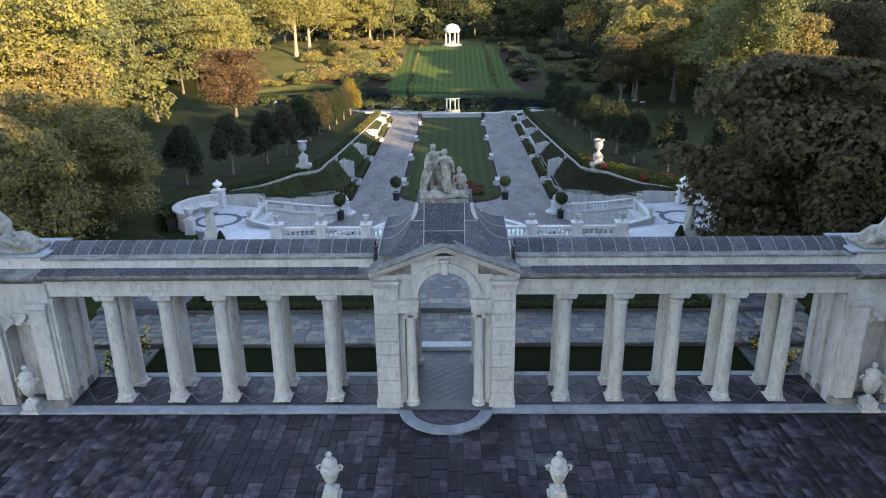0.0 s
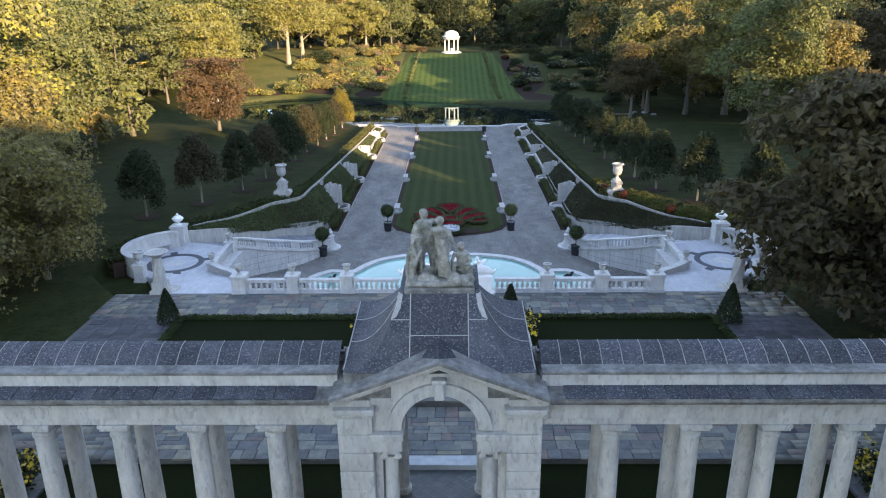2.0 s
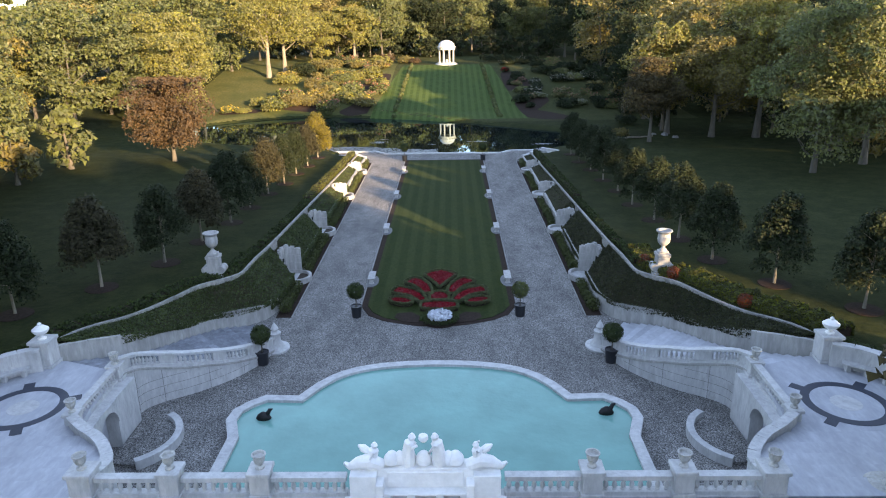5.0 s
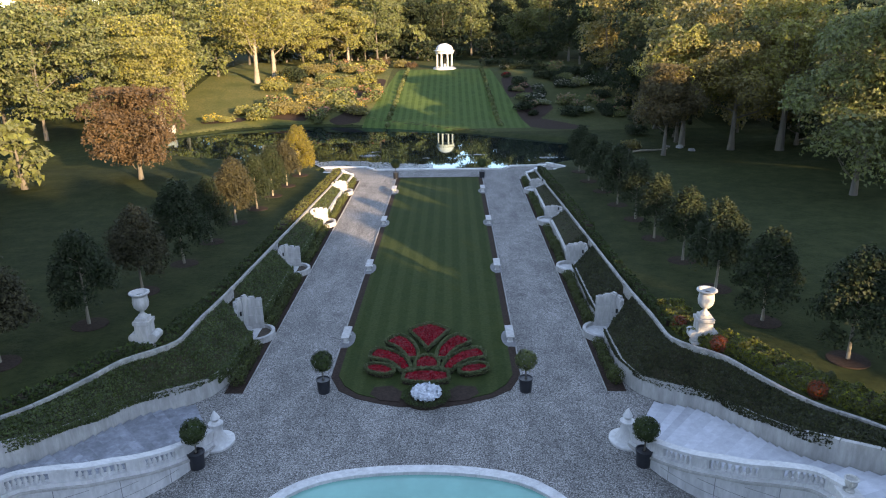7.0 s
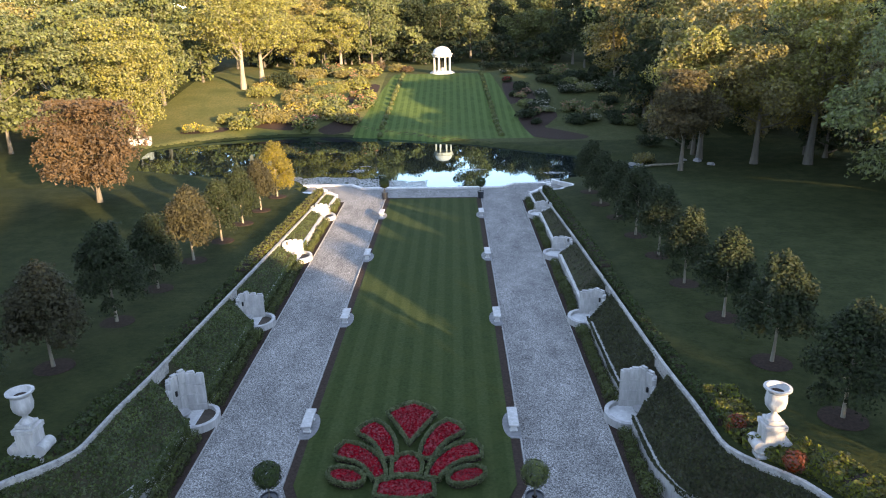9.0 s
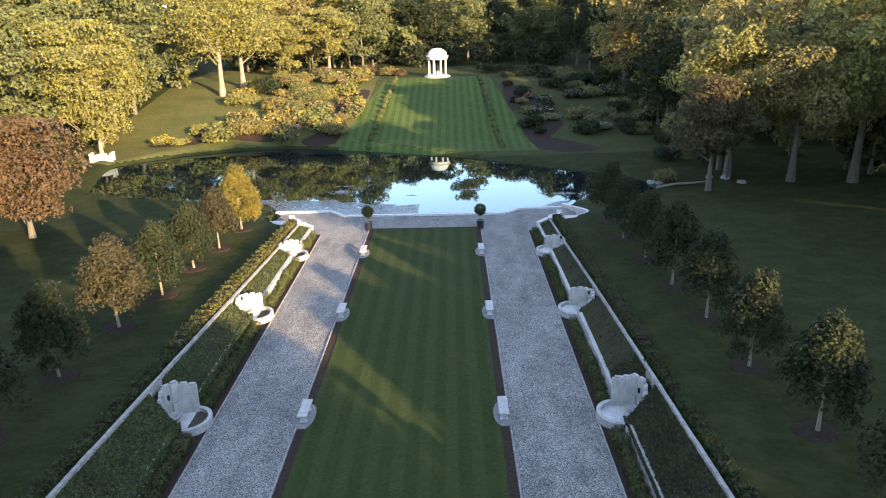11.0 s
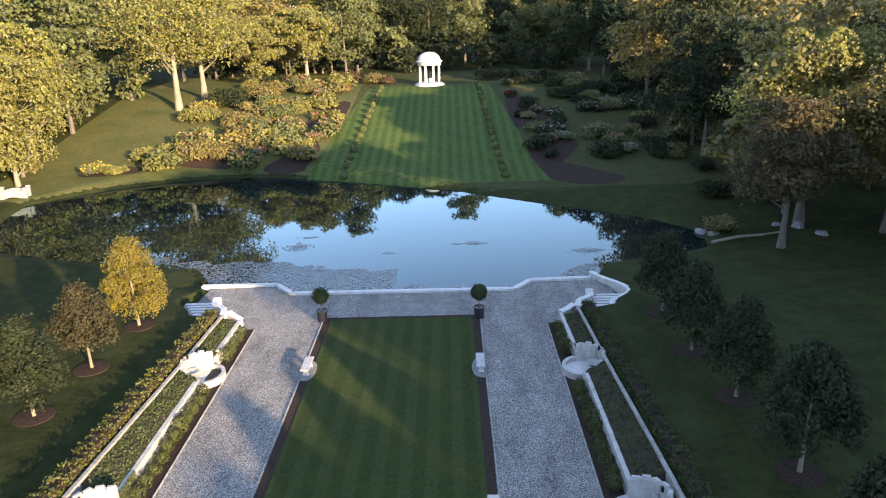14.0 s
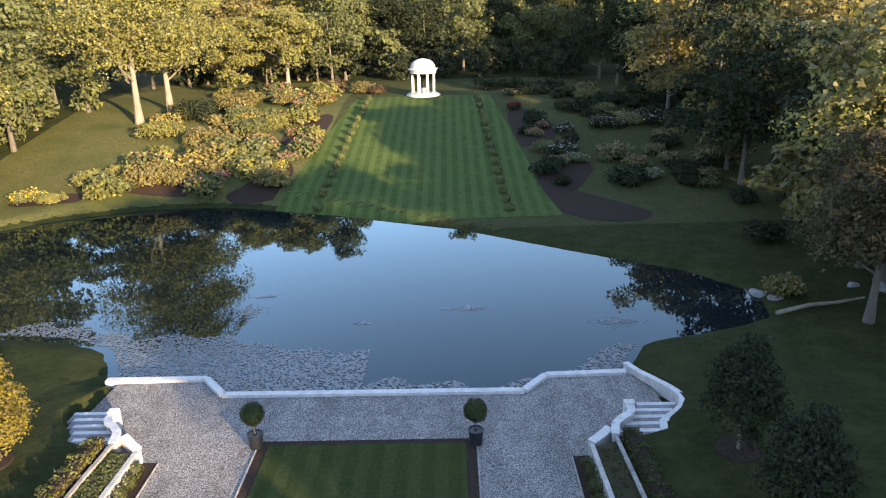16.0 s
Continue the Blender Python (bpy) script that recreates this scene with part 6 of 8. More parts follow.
def person_mass(bm, x, y, z, h, turn, lift=0.0, bend=0.0, drape=True):
    """The outline of a carved figure: legs, trunk, shoulders, head, arms and a fall of drapery."""
    c, d = math.cos(turn), math.sin(turn)
    def q(u, v, w):
        return (x + h * (u * c - v * d), y + h * (u * d + v * c), z + h * w)
    def limb(*rows):
        tube([q(*r[:3]) for r in rows], [h * 1.18 * r[3] for r in rows], 9, bm)
    limb((-0.06, 0.03, 0, 0.035), (-0.07, 0.02, 0.14, 0.042), (-0.06, 0.0, 0.27, 0.046), (-0.055, 0, 0.40, 0.068), (-0.05, 0, 0.50, 0.078))
    limb((0.10, -0.06, 0, 0.032), (0.09, -0.03, 0.14, 0.040), (0.085, -0.05, 0.27, 0.045), (0.06, -0.01, 0.40, 0.066), (0.05, 0, 0.50, 0.076))
    limb((0, 0, 0.46, 0.105), (0.0, 0, 0.53, 0.105), (bend * 0.4, 0, 0.62, 0.085), (bend * 0.6, 0, 0.70, 0.105), (bend * 0.75, 0, 0.78, 0.12), (bend * 0.8, 0, 0.825, 0.07))
    limb((bend * 0.8, 0, 0.81, 0.036), (bend * 0.9, 0, 0.86, 0.036), (bend, -0.01, 0.895, 0.055), (bend, -0.01, 0.94, 0.064), (bend, 0, 0.985, 0.045), (bend, 0, 1.0, 0.015))
    for k in (-1, 1):
        up = lift if k > 0 else -0.22
        limb((bend * 0.75 + 0.11 * k, 0, 0.785, 0.042), (bend * 0.7 + 0.19 * k, -0.03, 0.66 + max(0, up) * 0.5, 0.034), (bend * 0.7 + 0.17 * k, -0.12, 0.60 + up * 0.7, 0.025))
    if drape:
        for k in range(4):
            limb((-0.17 + 0.05 * k, 0.07, 0, 0.036), (-0.16 + 0.045 * k, 0.10, 0.22, 0.033), (-0.11 + 0.035 * k, 0.10, 0.45, 0.028), (-0.06 + 0.03 * k, 0.09, 0.62, 0.018))


def statue_group():
    """Four figures on a rocky base, one carved body."""
    bm = bmesh.new()
    z0 = 10.78
    box(bm, -0.87, 0.87, 24.2, 25.55, z0, z0 + 0.16, bevel=0.05)
    rng = np.random.default_rng(31)
    for k in range(26):
        x, y, r = rng.uniform(-0.78, 0.78), rng.uniform(24.28, 25.4), rng.uniform(0.10, 0.22)
        lathe([(r, 0), (r * 1.05, r * 0.5), (r * 0.7, r * 1.1), (0.03, r * 1.3)], 7, bm, (x, y, z0 + 0.08), (rng.uniform(0.8, 1.3), rng.uniform(0.8, 1.2)))
    person_mass(bm, 0.06, 24.66, z0 + 0.2, 1.58, 2.7, -0.12, 0.03)
    person_mass(bm, -0.36, 24.98, z0 + 0.2, 1.72, 0.5, 0.25, -0.03)
    person_mass(bm, -0.60, 24.70, z0 + 0.15, 1.40, 0.9, 0.05, 0.08)
    # crouching figure: folded legs, bent trunk, head and arm
    x, y, z = 0.56, 24.75, z0 + 0.22
    tube([(x - 0.22, y - 0.18, z), (x - 0.20, y - 0.22, z + 0.30), (x + 0.02, y + 0.02, z + 0.22)], [0.07, 0.085, 0.12], 9, bm)
    tube([(x + 0.22, y - 0.15, z), (x + 0.25, y - 0.22, z + 0.22), (x + 0.06, y + 0.04, z + 0.2)], [0.07, 0.085, 0.12], 9, bm)
    tube([(x + 0.03, y + 0.04, z + 0.12), (x + 0.05, y, z + 0.36), (x + 0.02, y - 0.05, z + 0.58), (x, y - 0.07, z + 0.66)], [0.18, 0.16, 0.17, 0.08], 10, bm)
    tube([(x, y - 0.07, z + 0.66), (x - 0.01, y - 0.1, z + 0.76), (x - 0.01, y - 0.1, z + 0.86), (x, y - 0.08, z + 0.92)], [0.055, 0.095, 0.10, 0.03], 9, bm)
    for k in (-1, 1):
        tube([(x + 0.16 * k, y - 0.04, z + 0.58), (x + 0.24 * k, y - 0.14, z + 0.38), (x + 0.1 * k, y - 0.28, z + 0.30)], [0.06, 0.05, 0.04], 8, bm)
    # drapery running down from the standing pair
    for k in range(5):
        tube([(-0.45 - 0.05 * k, 24.5 + 0.06 * k, z0 + 0.95 - 0.08 * k), (-0.62 - 0.03 * k, 24.42 + 0.05 * k, z0 + 0.55), (-0.70 - 0.02 * k, 24.36 + 0.06 * k, z0 + 0.1)], [0.04, 0.06, 0.07], 7, bm)
    me = bm_mesh("statue", bm, M_STATUE, True)
    v = np.empty(len(me.vertices) * 3, np.float32)
    me.vertices.foreach_get("co", v)
    v = v.reshape(-1, 3)
    v += 0.010 * np.stack([np.sin(v[:, 2] * 21 + v[:, 0] * 9), np.sin(v[:, 0] * 19 + v[:, 2] * 8), np.sin(v[:, 1] * 17)], 1)
    me.vertices.foreach_set("co", v.ravel())
    carve(tagged(new("statue", me), "weathered mossy stone sculpture group on the gateway roof", "statue"), 0.02)


def carve(ob, voxel):
    """Grows overlapping carved masses into one body."""
    m = ob.modifiers.new("carving", "REMESH")
    m.mode, m.voxel_size, m.use_smooth_shade = "VOXEL", voxel, True
    return ob


def end_pavilion(s):
    t = thing("end_pavilion", "limestone end pavilion with niche and pilasters", "pavilion", kind="structure")
    def bx(*rows, **kw):
        return boxes(*[(min(s * a, s * b), max(s * a, s * b), *r) for a, b, *r in rows], **kw)
    # body with a niche left open in front
    part("wall_block", bx((13.9, 14.62, 21.95, 24.1, FLOOR - 0.1, 8.42), (15.8, 19.5, 22.1, 24.1, FLOOR - 0.1, 8.42), (14.62, 15.8, 22.75, 24.1, FLOOR - 0.1, 8.42), (14.62, 15.8, 22.1, 22.76, 7.0, 8.42), bevel=0.01), M_LIME, t)
    bm = bmesh.new()
    arc = [(15.21 - 0.59 * math.cos(math.pi * k / 12), 6.28 + 0.59 * math.sin(math.pi * k / 12)) for k in range(13)]
    for (xa, za), (xb, zb) in zip(arc, arc[1:]):
        v = [bm.verts.new((s * x, y, z)) for y in (22.1, 22.7) for x, z in ((xa, za), (xb, zb), (xb, 7.0), (xa, 7.0))]
        p, q = v[:4], v[4:]
        bm.faces.new(p), bm.faces.new(q[::-1])
        for k in range(4):
            bm.faces.new((p[k], q[k], q[(k + 1) % 4], p[(k + 1) % 4]))
    part("niche_head", bm, M_LIME, t)
    part("niche_hood", tube([(s * (15.21 - 0.62 * math.cos(math.pi * k / 12)), 22.1, 6.28 + 0.62 * math.sin(math.pi * k / 12)) for k in range(13)], [0.05] * 13, 6), M_LIME, t)
    for y0, y1 in ((22.02, 22.4), (22.86, 23.16), (23.66, 24.04)):
        part("inner_pilaster", bx((13.8, 13.92, y0, y1, FLOOR, 7.62), bevel=0.012), M_LIME, t)
        part("inner_pilaster_cap", bx((13.76, 13.92, y0 - 0.04, y1 + 0.04, 7.62, 7.84), bevel=0.015), M_LIME, t)
    part("pilaster", bx((14.0, 14.62, 21.8, 22.0, FLOOR, 7.5), (15.85, 16.4, 21.9, 22.15, FLOOR, 7.5), bevel=0.015), M_LIME, t)
    part("pilaster_cap", bx((13.94, 14.68, 21.74, 22.0, 7.5, 7.72), (15.8, 16.46, 21.85, 22.15, 7.5, 7.72), bevel=0.02), M_LIME, t)
    part("foot", bx((13.82, 14.75, 21.72, 24.2, FLOOR - 0.12, FLOOR + 0.28), (15.7, 19.5, 21.95, 24.2, FLOOR - 0.12, FLOOR + 0.28), bevel=0.03), M_LIME_DARK, t)
    part("swag", bx((14.85, 15.55, 22.02, 22.12, 7.15, 7.25), bevel=0.03), M_LIME, t)
    part("swag", tube([(s * (14.85 + 0.7 * f), 22.05, 7.2 - 0.35 * math.sin(math.pi * f)) for f in np.linspace(0, 1, 9)], [0.07] * 9, 8), M_LIME, t)
    prof = [(21.98, 8.42), (21.86, 8.58), (21.62, 8.64), (21.55, 8.74), (21.55, 8.80), (22.3, 8.90), (23.7, 8.90), (24.45, 8.80), (24.45, 8.74), (24.02, 8.42)]
    a, b = sorted((s * 14.0, s * 19.5))
    profile_run("cornice", prof, a, b, M_LIME_DARK, t)
    part("attic", bx((14.0, 19.5, 22.2, 24.0, 8.88, 9.32), bevel=0.02), M_LIME, t)
    part("attic_top", bx((13.8, 19.5, 22.1, 24.1, 9.32, 9.4), bevel=0.02), M_BLUE, t)
    # reclining carved figure on top
    bm = bmesh.new()
    box(bm, min(s * 14.2, s * 16.2), max(s * 14.2, s * 16.2), 22.3, 23.4, 9.38, 9.56, bevel=0.05)
    tube([(s * 14.3, 22.8, 9.6), (s * 14.9, 22.8, 9.8), (s * 15.5, 22.8, 10.2), (s * 15.75, 22.75, 10.7), (s * 15.8, 22.7, 10.95), (s * 15.82, 22.7, 11.15)], [0.16, 0.34, 0.42, 0.3, 0.2, 0.08], 12, bm)
    tube([(s * 15.3, 22.4, 10.0), (s * 14.8, 22.35, 9.75), (s * 14.4, 22.35, 9.65)], [0.2, 0.16, 0.1], 8, bm)
    carve(tagged(new("statue", bm_mesh("statue", bm, M_STATUE, True)), "weathered reclining stone sculpture on the pavilion", "statue"), 0.06)
    # lidded vase before the niche
    garden_vase(s * 15.15, 21.75, 3.5, 0.92, "carved grey stone vase with lid before the niche", M_LIME)


def garden_vase(x, y, z, s, label, mat):
    t = thing("vase", label, "vase", pose(x, y, z) @ Matrix.Scale(s, 4), "carved stone vases")
    part("pedestal", boxes((-0.36, 0.36, -0.36, 0.36, -0.01, 0.14), (-0.28, 0.28, -0.28, 0.28, 0.14, 0.42), bevel=0.02), mat, t)
    part("foot", lathe([(0.24, 0.42), (0.23, 0.48), (0.12, 0.54), (0.09, 0.62), (0.10, 0.68)], 18), mat, t, smooth=True)
    part("body", lathe([(0.10, 0.68), (0.17, 0.72), (0.25, 0.88), (0.31, 1.08), (0.345, 1.26), (0.33, 1.36), (0.26, 1.42), (0.25, 1.50), (0.29, 1.53)], 24), mat, t, smooth=True)
    part("band", lathe([(0.33, 1.20), (0.362, 1.22), (0.362, 1.27), (0.33, 1.29)], 24), mat, t, smooth=True)
    for k in (-1, 1):
        part("handle", tube([(k * 0.31, 0, 1.18), (k * 0.43, 0, 1.26), (k * 0.46, 0, 1.38), (k * 0.38, 0, 1.45), (k * 0.27, 0, 1.42)], [0.045, 0.06, 0.06, 0.05, 0.035], 8), mat, t, smooth=True)
    part("lid", lathe([(0.29, 1.53), (0.29, 1.57), (0.22, 1.68), (0.12, 1.74), (0.07, 1.78), (0.08, 1.82), (0.125, 1.90), (0.09, 1.99), (0.02, 2.03)], 18), mat, t, smooth=True)
    return t


for s in (-1, 1):
    end_pavilion(s)
    garden_vase(s * 3.38, 16.95, 3.48, 0.80, "carved pale stone vase with lid on the forecourt", M_LIME)

# floor and steps of the colonnade
tagged(part("colonnade_floor", boxes((-19.5, -1.72, 21.9, 24.0, 3.2, FLOOR - 0.03), (1.72, 19.5, 21.9, 24.0, 3.2, FLOOR - 0.03), bevel=0.0), M_JOINT), "dark bed under the colonnade's tiles", "floor", kind="structure")
for nm, y0, y1, z in (("front_step", 21.48, 21.92, 3.58), ("back_sill", 23.98, 24.3, 3.62)):
    t = thing(nm, "long pale bluestone step along the colonnade", "step", kind="structure")
    for k in range(20):
        x0 = -19.5 + 39.0 * k / 20
        xa, xb = x0 + 0.006, x0 + 1.944
        if nm == "front_step":
            xa, xb = (xa, min(xb, -1.66)) if xa < 0 and xb < 1 else (max(xa, 1.66), xb)
        elif abs(x0 + 0.97) < 1.6:
            xa, xb = (xa, min(xb, -1.7)) if xa < 0 and xb < 1 else (max(xa, 1.7), xb)
        if xb - xa < 0.05:
            continue
        part("step_stone", boxes((xa, xb, y0, y1, 3.2, z), bevel=0.012), M_BLUE, t)
bm = bmesh.new()
seg = 28
v = [[bm.verts.new((r * math.cos(math.pi + math.pi * k / seg), 21.85 + r * math.sin(math.pi + math.pi * k / seg) * 0.98, z)) for k in range(seg + 1)] for r, z in ((1.72, 3.3), (1.72, 3.58), (1.28, 3.58), (1.28, 3.3))]
for a, b in zip(v, v[1:]):
    for k in range(seg):
        bm.faces.new((a[k], a[k + 1], b[k + 1], b[k]))
tagged(part("round_step", bm, M_BLUE), "half-round pale bluestone step before the arch", "step", kind="structure")
bm = lathe([(1.28, 3.3), (1.28, 3.57), (0.4, 3.575)], 40, at=(0, 21.85, 0))
tagged(part("round_floor", bm, M_FLAG_DARK), "dark flagged half-round threshold before the arch", "floor", kind="structure")


# one flagstone with chamfered edges
UNIT = bmesh.new()
lo = [UNIT.verts.new((x, y, -0.06)) for x, y in ((-0.5, -0.5), (0.5, -0.5), (0.5, 0.5), (-0.5, 0.5))]
hi = [UNIT.verts.new((x * 0.985, y * 0.985, 0.0)) for x, y in ((-0.5, -0.5), (0.5, -0.5), (0.5, 0.5), (-0.5, 0.5))]
UNIT.faces.new(hi)
for k in range(4):
    UNIT.faces.new((lo[k], lo[(k + 1) % 4], hi[(k + 1) % 4], hi[k]))


# tiles of the colonnade floor with pale diamond joints
def colonnade_tiles():
    t = thing("colonnade_tiles", "dark slate floor tiles with pale diamond joints", "floor", kind="structure")
    xs = [-13.9] + [-x for x in COLS[::-1]] + [-1.75, 1.75] + list(COLS) + [13.9]
    me = bpy.data.meshes.new("slate_tile")
    UNIT.to_mesh(me)
    me.materials.append(M_FLAG_DARK)
    for a, b in zip(xs, xs[1:]):
        if abs(a + b) < 1:
            continue
        n = max(1, round((b - a) / 1.0))
        for k in range(n):
            for j, (y0, y1) in enumerate(((21.95, 22.62), (22.62, 23.3), (23.3, 23.96))):
                w = (b - a) / n
                part("slate_tile", me, parent=t, at=Matrix.LocRotScale((a + w * (k + 0.5), (y0 + y1) / 2, FLOOR), None, (w - 0.015, y1 - y0 - 0.015, 1)))
        c, w = (a + b) / 2, min(0.95, (b - a) / 2)
        q = [(c, 22.1), (c + w * 0.8, 22.95), (c, 23.8), (c - w * 0.8, 22.95)]
        for p0, p1 in zip(q, q[1:] + q[:1]):
            part("inlay_strip", ribbon([Vector((*p0, 0)), Vector((*p1, 0))], 0.011, lambda i: FLOOR + 0.006, lambda i: FLOOR - 0.02), M_PAD, t)


colonnade_tiles()
for ob in set(bpy.data.objects) - drawn_before:
    if ob.parent is None:
        ob.matrix_basis = Matrix.Translation((0, -0.057, -0.727)) @ Matrix.Scale(1.046, 4) @ ob.matrix_basis
gateway()
statue_group()

# ---- furnishings of the sunken garden ----
M_MARBLE_PALE = material("streaked_white_marble", (0.36, 0.354, 0.34), (0.24, 0.236, 0.227), 0.2, 0.6, 0.4, (0.22, 0.218, 0.208), 0.4, 0.7, stretch=(1, 1, 0.3))


def cascade(s, y, seed):
    """A half-round basin before a niche; a fan of stepped marble slabs climbs the bank behind it."""
    rng = np.random.default_rng(seed)
    top = float(np.interp(y, [p[1] for p in COPING], [p[2] for p in COPING])) + 0.05
    low = float(np.interp(y, [p[1] for p in LOW_WALL], [p[2] for p in LOW_WALL]))
    t = thing("cascade_fountain", "white marble cascade of stepped slabs over a half-round basin", "fountain", pose(s * 10.2, y, 0), "cascade fountains")
    arc = [Vector((-s * 0.94 * math.sin(a), 1.02 * math.cos(a), 0)) for a in np.linspace(0.05, math.pi - 0.05, 17)]
    part("basin_rim", ribbon(arc, 0.10, lambda i: 0.40, lambda i: -0.05), M_MARBLE_PALE, t)
    o = [(p.x, p.y) for p in arc]
    part("basin_floor", extrude_outline(o if s > 0 else o[::-1], -0.04, 0.2), M_EARTHEN if s < 0 else M_MARBLE, t, "damp leaf-strewn basin floor")
    part("niche_floor", boxes((*sorted((s * -0.05, s * 1.35)), -0.85, 1.0, -0.05, 0.22), bevel=0.02), M_MARBLE, t)
    # an apse of upright slabs, each of three or four courses, shingled one over the other
    apse = ((0.06, 0.98, 0.50), (0.50, 0.88, 0.58), (0.88, 0.64, 0.66), (1.14, 0.30, 0.64), (1.24, -0.12, 0.58), (1.16, -0.52, 0.44), (0.92, -0.86, 0.24))
    for k, (u, v, share) in enumerate(apse):
        u, v = 0.9 * u, 0.9 * v
        h = low + 0.12 + (top - low) * share + rng.uniform(-0.05, 0.05)
        a = math.atan2(v - 0.0, u - 0.05)
        turn = Matrix.Translation((s * u, v, 0)) @ Matrix.Rotation((a if s > 0 else math.pi - a) + s * radians(14 if k % 2 else -10), 4, "Z")
        cuts = np.linspace(0.0, h, 4 if h < 1.6 else 5)
        rows = [(-0.09 + rng.uniform(-0.015, 0.015), 0.12, -0.235, 0.235, z0 + 0.006, z1 - 0.006) for z0, z1 in zip(cuts, cuts[1:])]
        rows.append((-0.04, 0.12, -0.2, 0.12, h - 0.02, h + rng.uniform(0.05, 0.10)))
        part("slab", boxes(*rows, bevel=0.018), M_MARBLE_PALE, t, at=turn)
    part("spout", boxes((*sorted((s * 0.88, s * 1.0)), 0.14, 0.27, low + 0.35, low + 0.62), bevel=0.03), M_BRONZE, t, "dark spout opening")
    part("spout_shell", lathe([(0.06, 0.0), (0.22, 0.1), (0.36, 0.26), (0.40, 0.32), (0.30, 0.32), (0.08, 0.18)], 16, at=(s * 0.62, -0.2, 0.34)), M_MARBLE_PALE, t, smooth=True)
    return t


for s in (-1, 1):
    for k, y in enumerate(BASINS):
        cascade(s, y, 10 + k)

# stone benches on half-round pads
bench = thing("bench", "white stone slab bench on two carved supports", "bench", pose(-4.78, 69.4, 0.06), "benches along the lawn")
part("seat", boxes((-0.24, 0.24, -0.8, 0.8, 0.38, 0.47), bevel=0.02), M_MARBLE_PALE, bench)
for y in (-0.5, 0.5):
    part("support", boxes((-0.18, 0.18, y - 0.1, y + 0.1, 0.0, 0.07), (-0.14, 0.14, y - 0.07, y + 0.07, 0.07, 0.38), bevel=0.015), M_MARBLE, bench)
pad_outline = [(-0.45, -1.1)] + [(-0.05 + 0.4 * math.sin(a), -1.1 * math.cos(a)) for a in np.linspace(0.2, math.pi - 0.2, 9)] + [(-0.45, 1.1)]
for s in (-1, 1):
    for k in range(4):
        y = 69.4 + 12.15 * k
        if (s, k) != (-1, 0):
            copy_thing(bench, pose(s * 4.78, y, 0.06, 0, 0, 0 if s < 0 else 180))
        o = [(s * (4.65 - p[0]), y + p[1]) for p in pad_outline]
        tagged(part("bench_pad", extrude_outline(o if s < 0 else o[::-1], -0.02, 0.062, bevel=0.01), M_PAD), "grey stone pad under a bench", "paving", "bench pads", "structure")


def ball_leaves(r, n, size, mat, seed, centre=(0, 0, 0), squash=1.0):
    rng = np.random.default_rng(seed)
    d = rng.normal(0, 1, (n, 3))
    d /= np.linalg.norm(d, axis=1)[:, None]
    p = d * r * rng.uniform(0.78, 1.05, (n, 1)) * np.array([1, 1, squash]) * (1 + 0.05 * np.sin(d[:, :1] * 9))
    return leaf_mesh("leaves", p + np.array(centre), d, size, mat, seed)


# potted topiary balls
TOPIARY = ball_leaves(0.55, 1500, 0.13, M_BOX, 4, (0, 0, 1.74))
TOPIARY_B = ball_leaves(0.55, 1300, 0.13, LEAVES["green"], 5, (0, 0, 1.74))
for k, (x, y) in enumerate(((-9.45, 57.2), (9.45, 57.2), (-5.12, 63.4), (5.12, 63.4), (-5.1, 112.6), (5.0, 112.6))):
    t = thing("potted_topiary", "clipped ball topiary on a stem in a black tub", "potted plant", pose(x, y, 0.0, 0, 0, 40 * k), "potted topiaries")
    part("tub", lathe([(0.29, 0.0), (0.34, 0.68), (0.37, 0.69), (0.37, 0.75), (0.33, 0.75), (0.32, 0.70)], 22), M_POT, t, smooth=True)
    part("soil", lathe([(0.32, 0.66), (0.1, 0.70)], 16), M_SOIL, t)
    part("stem", tube([(0, 0, 0.65), (0.02, 0, 1.0), (0, 0.01, 1.5)], [0.04, 0.035, 0.03], 8), M_BARK, t)
    part("crown", TOPIARY_B if k == 3 else TOPIARY, parent=t)


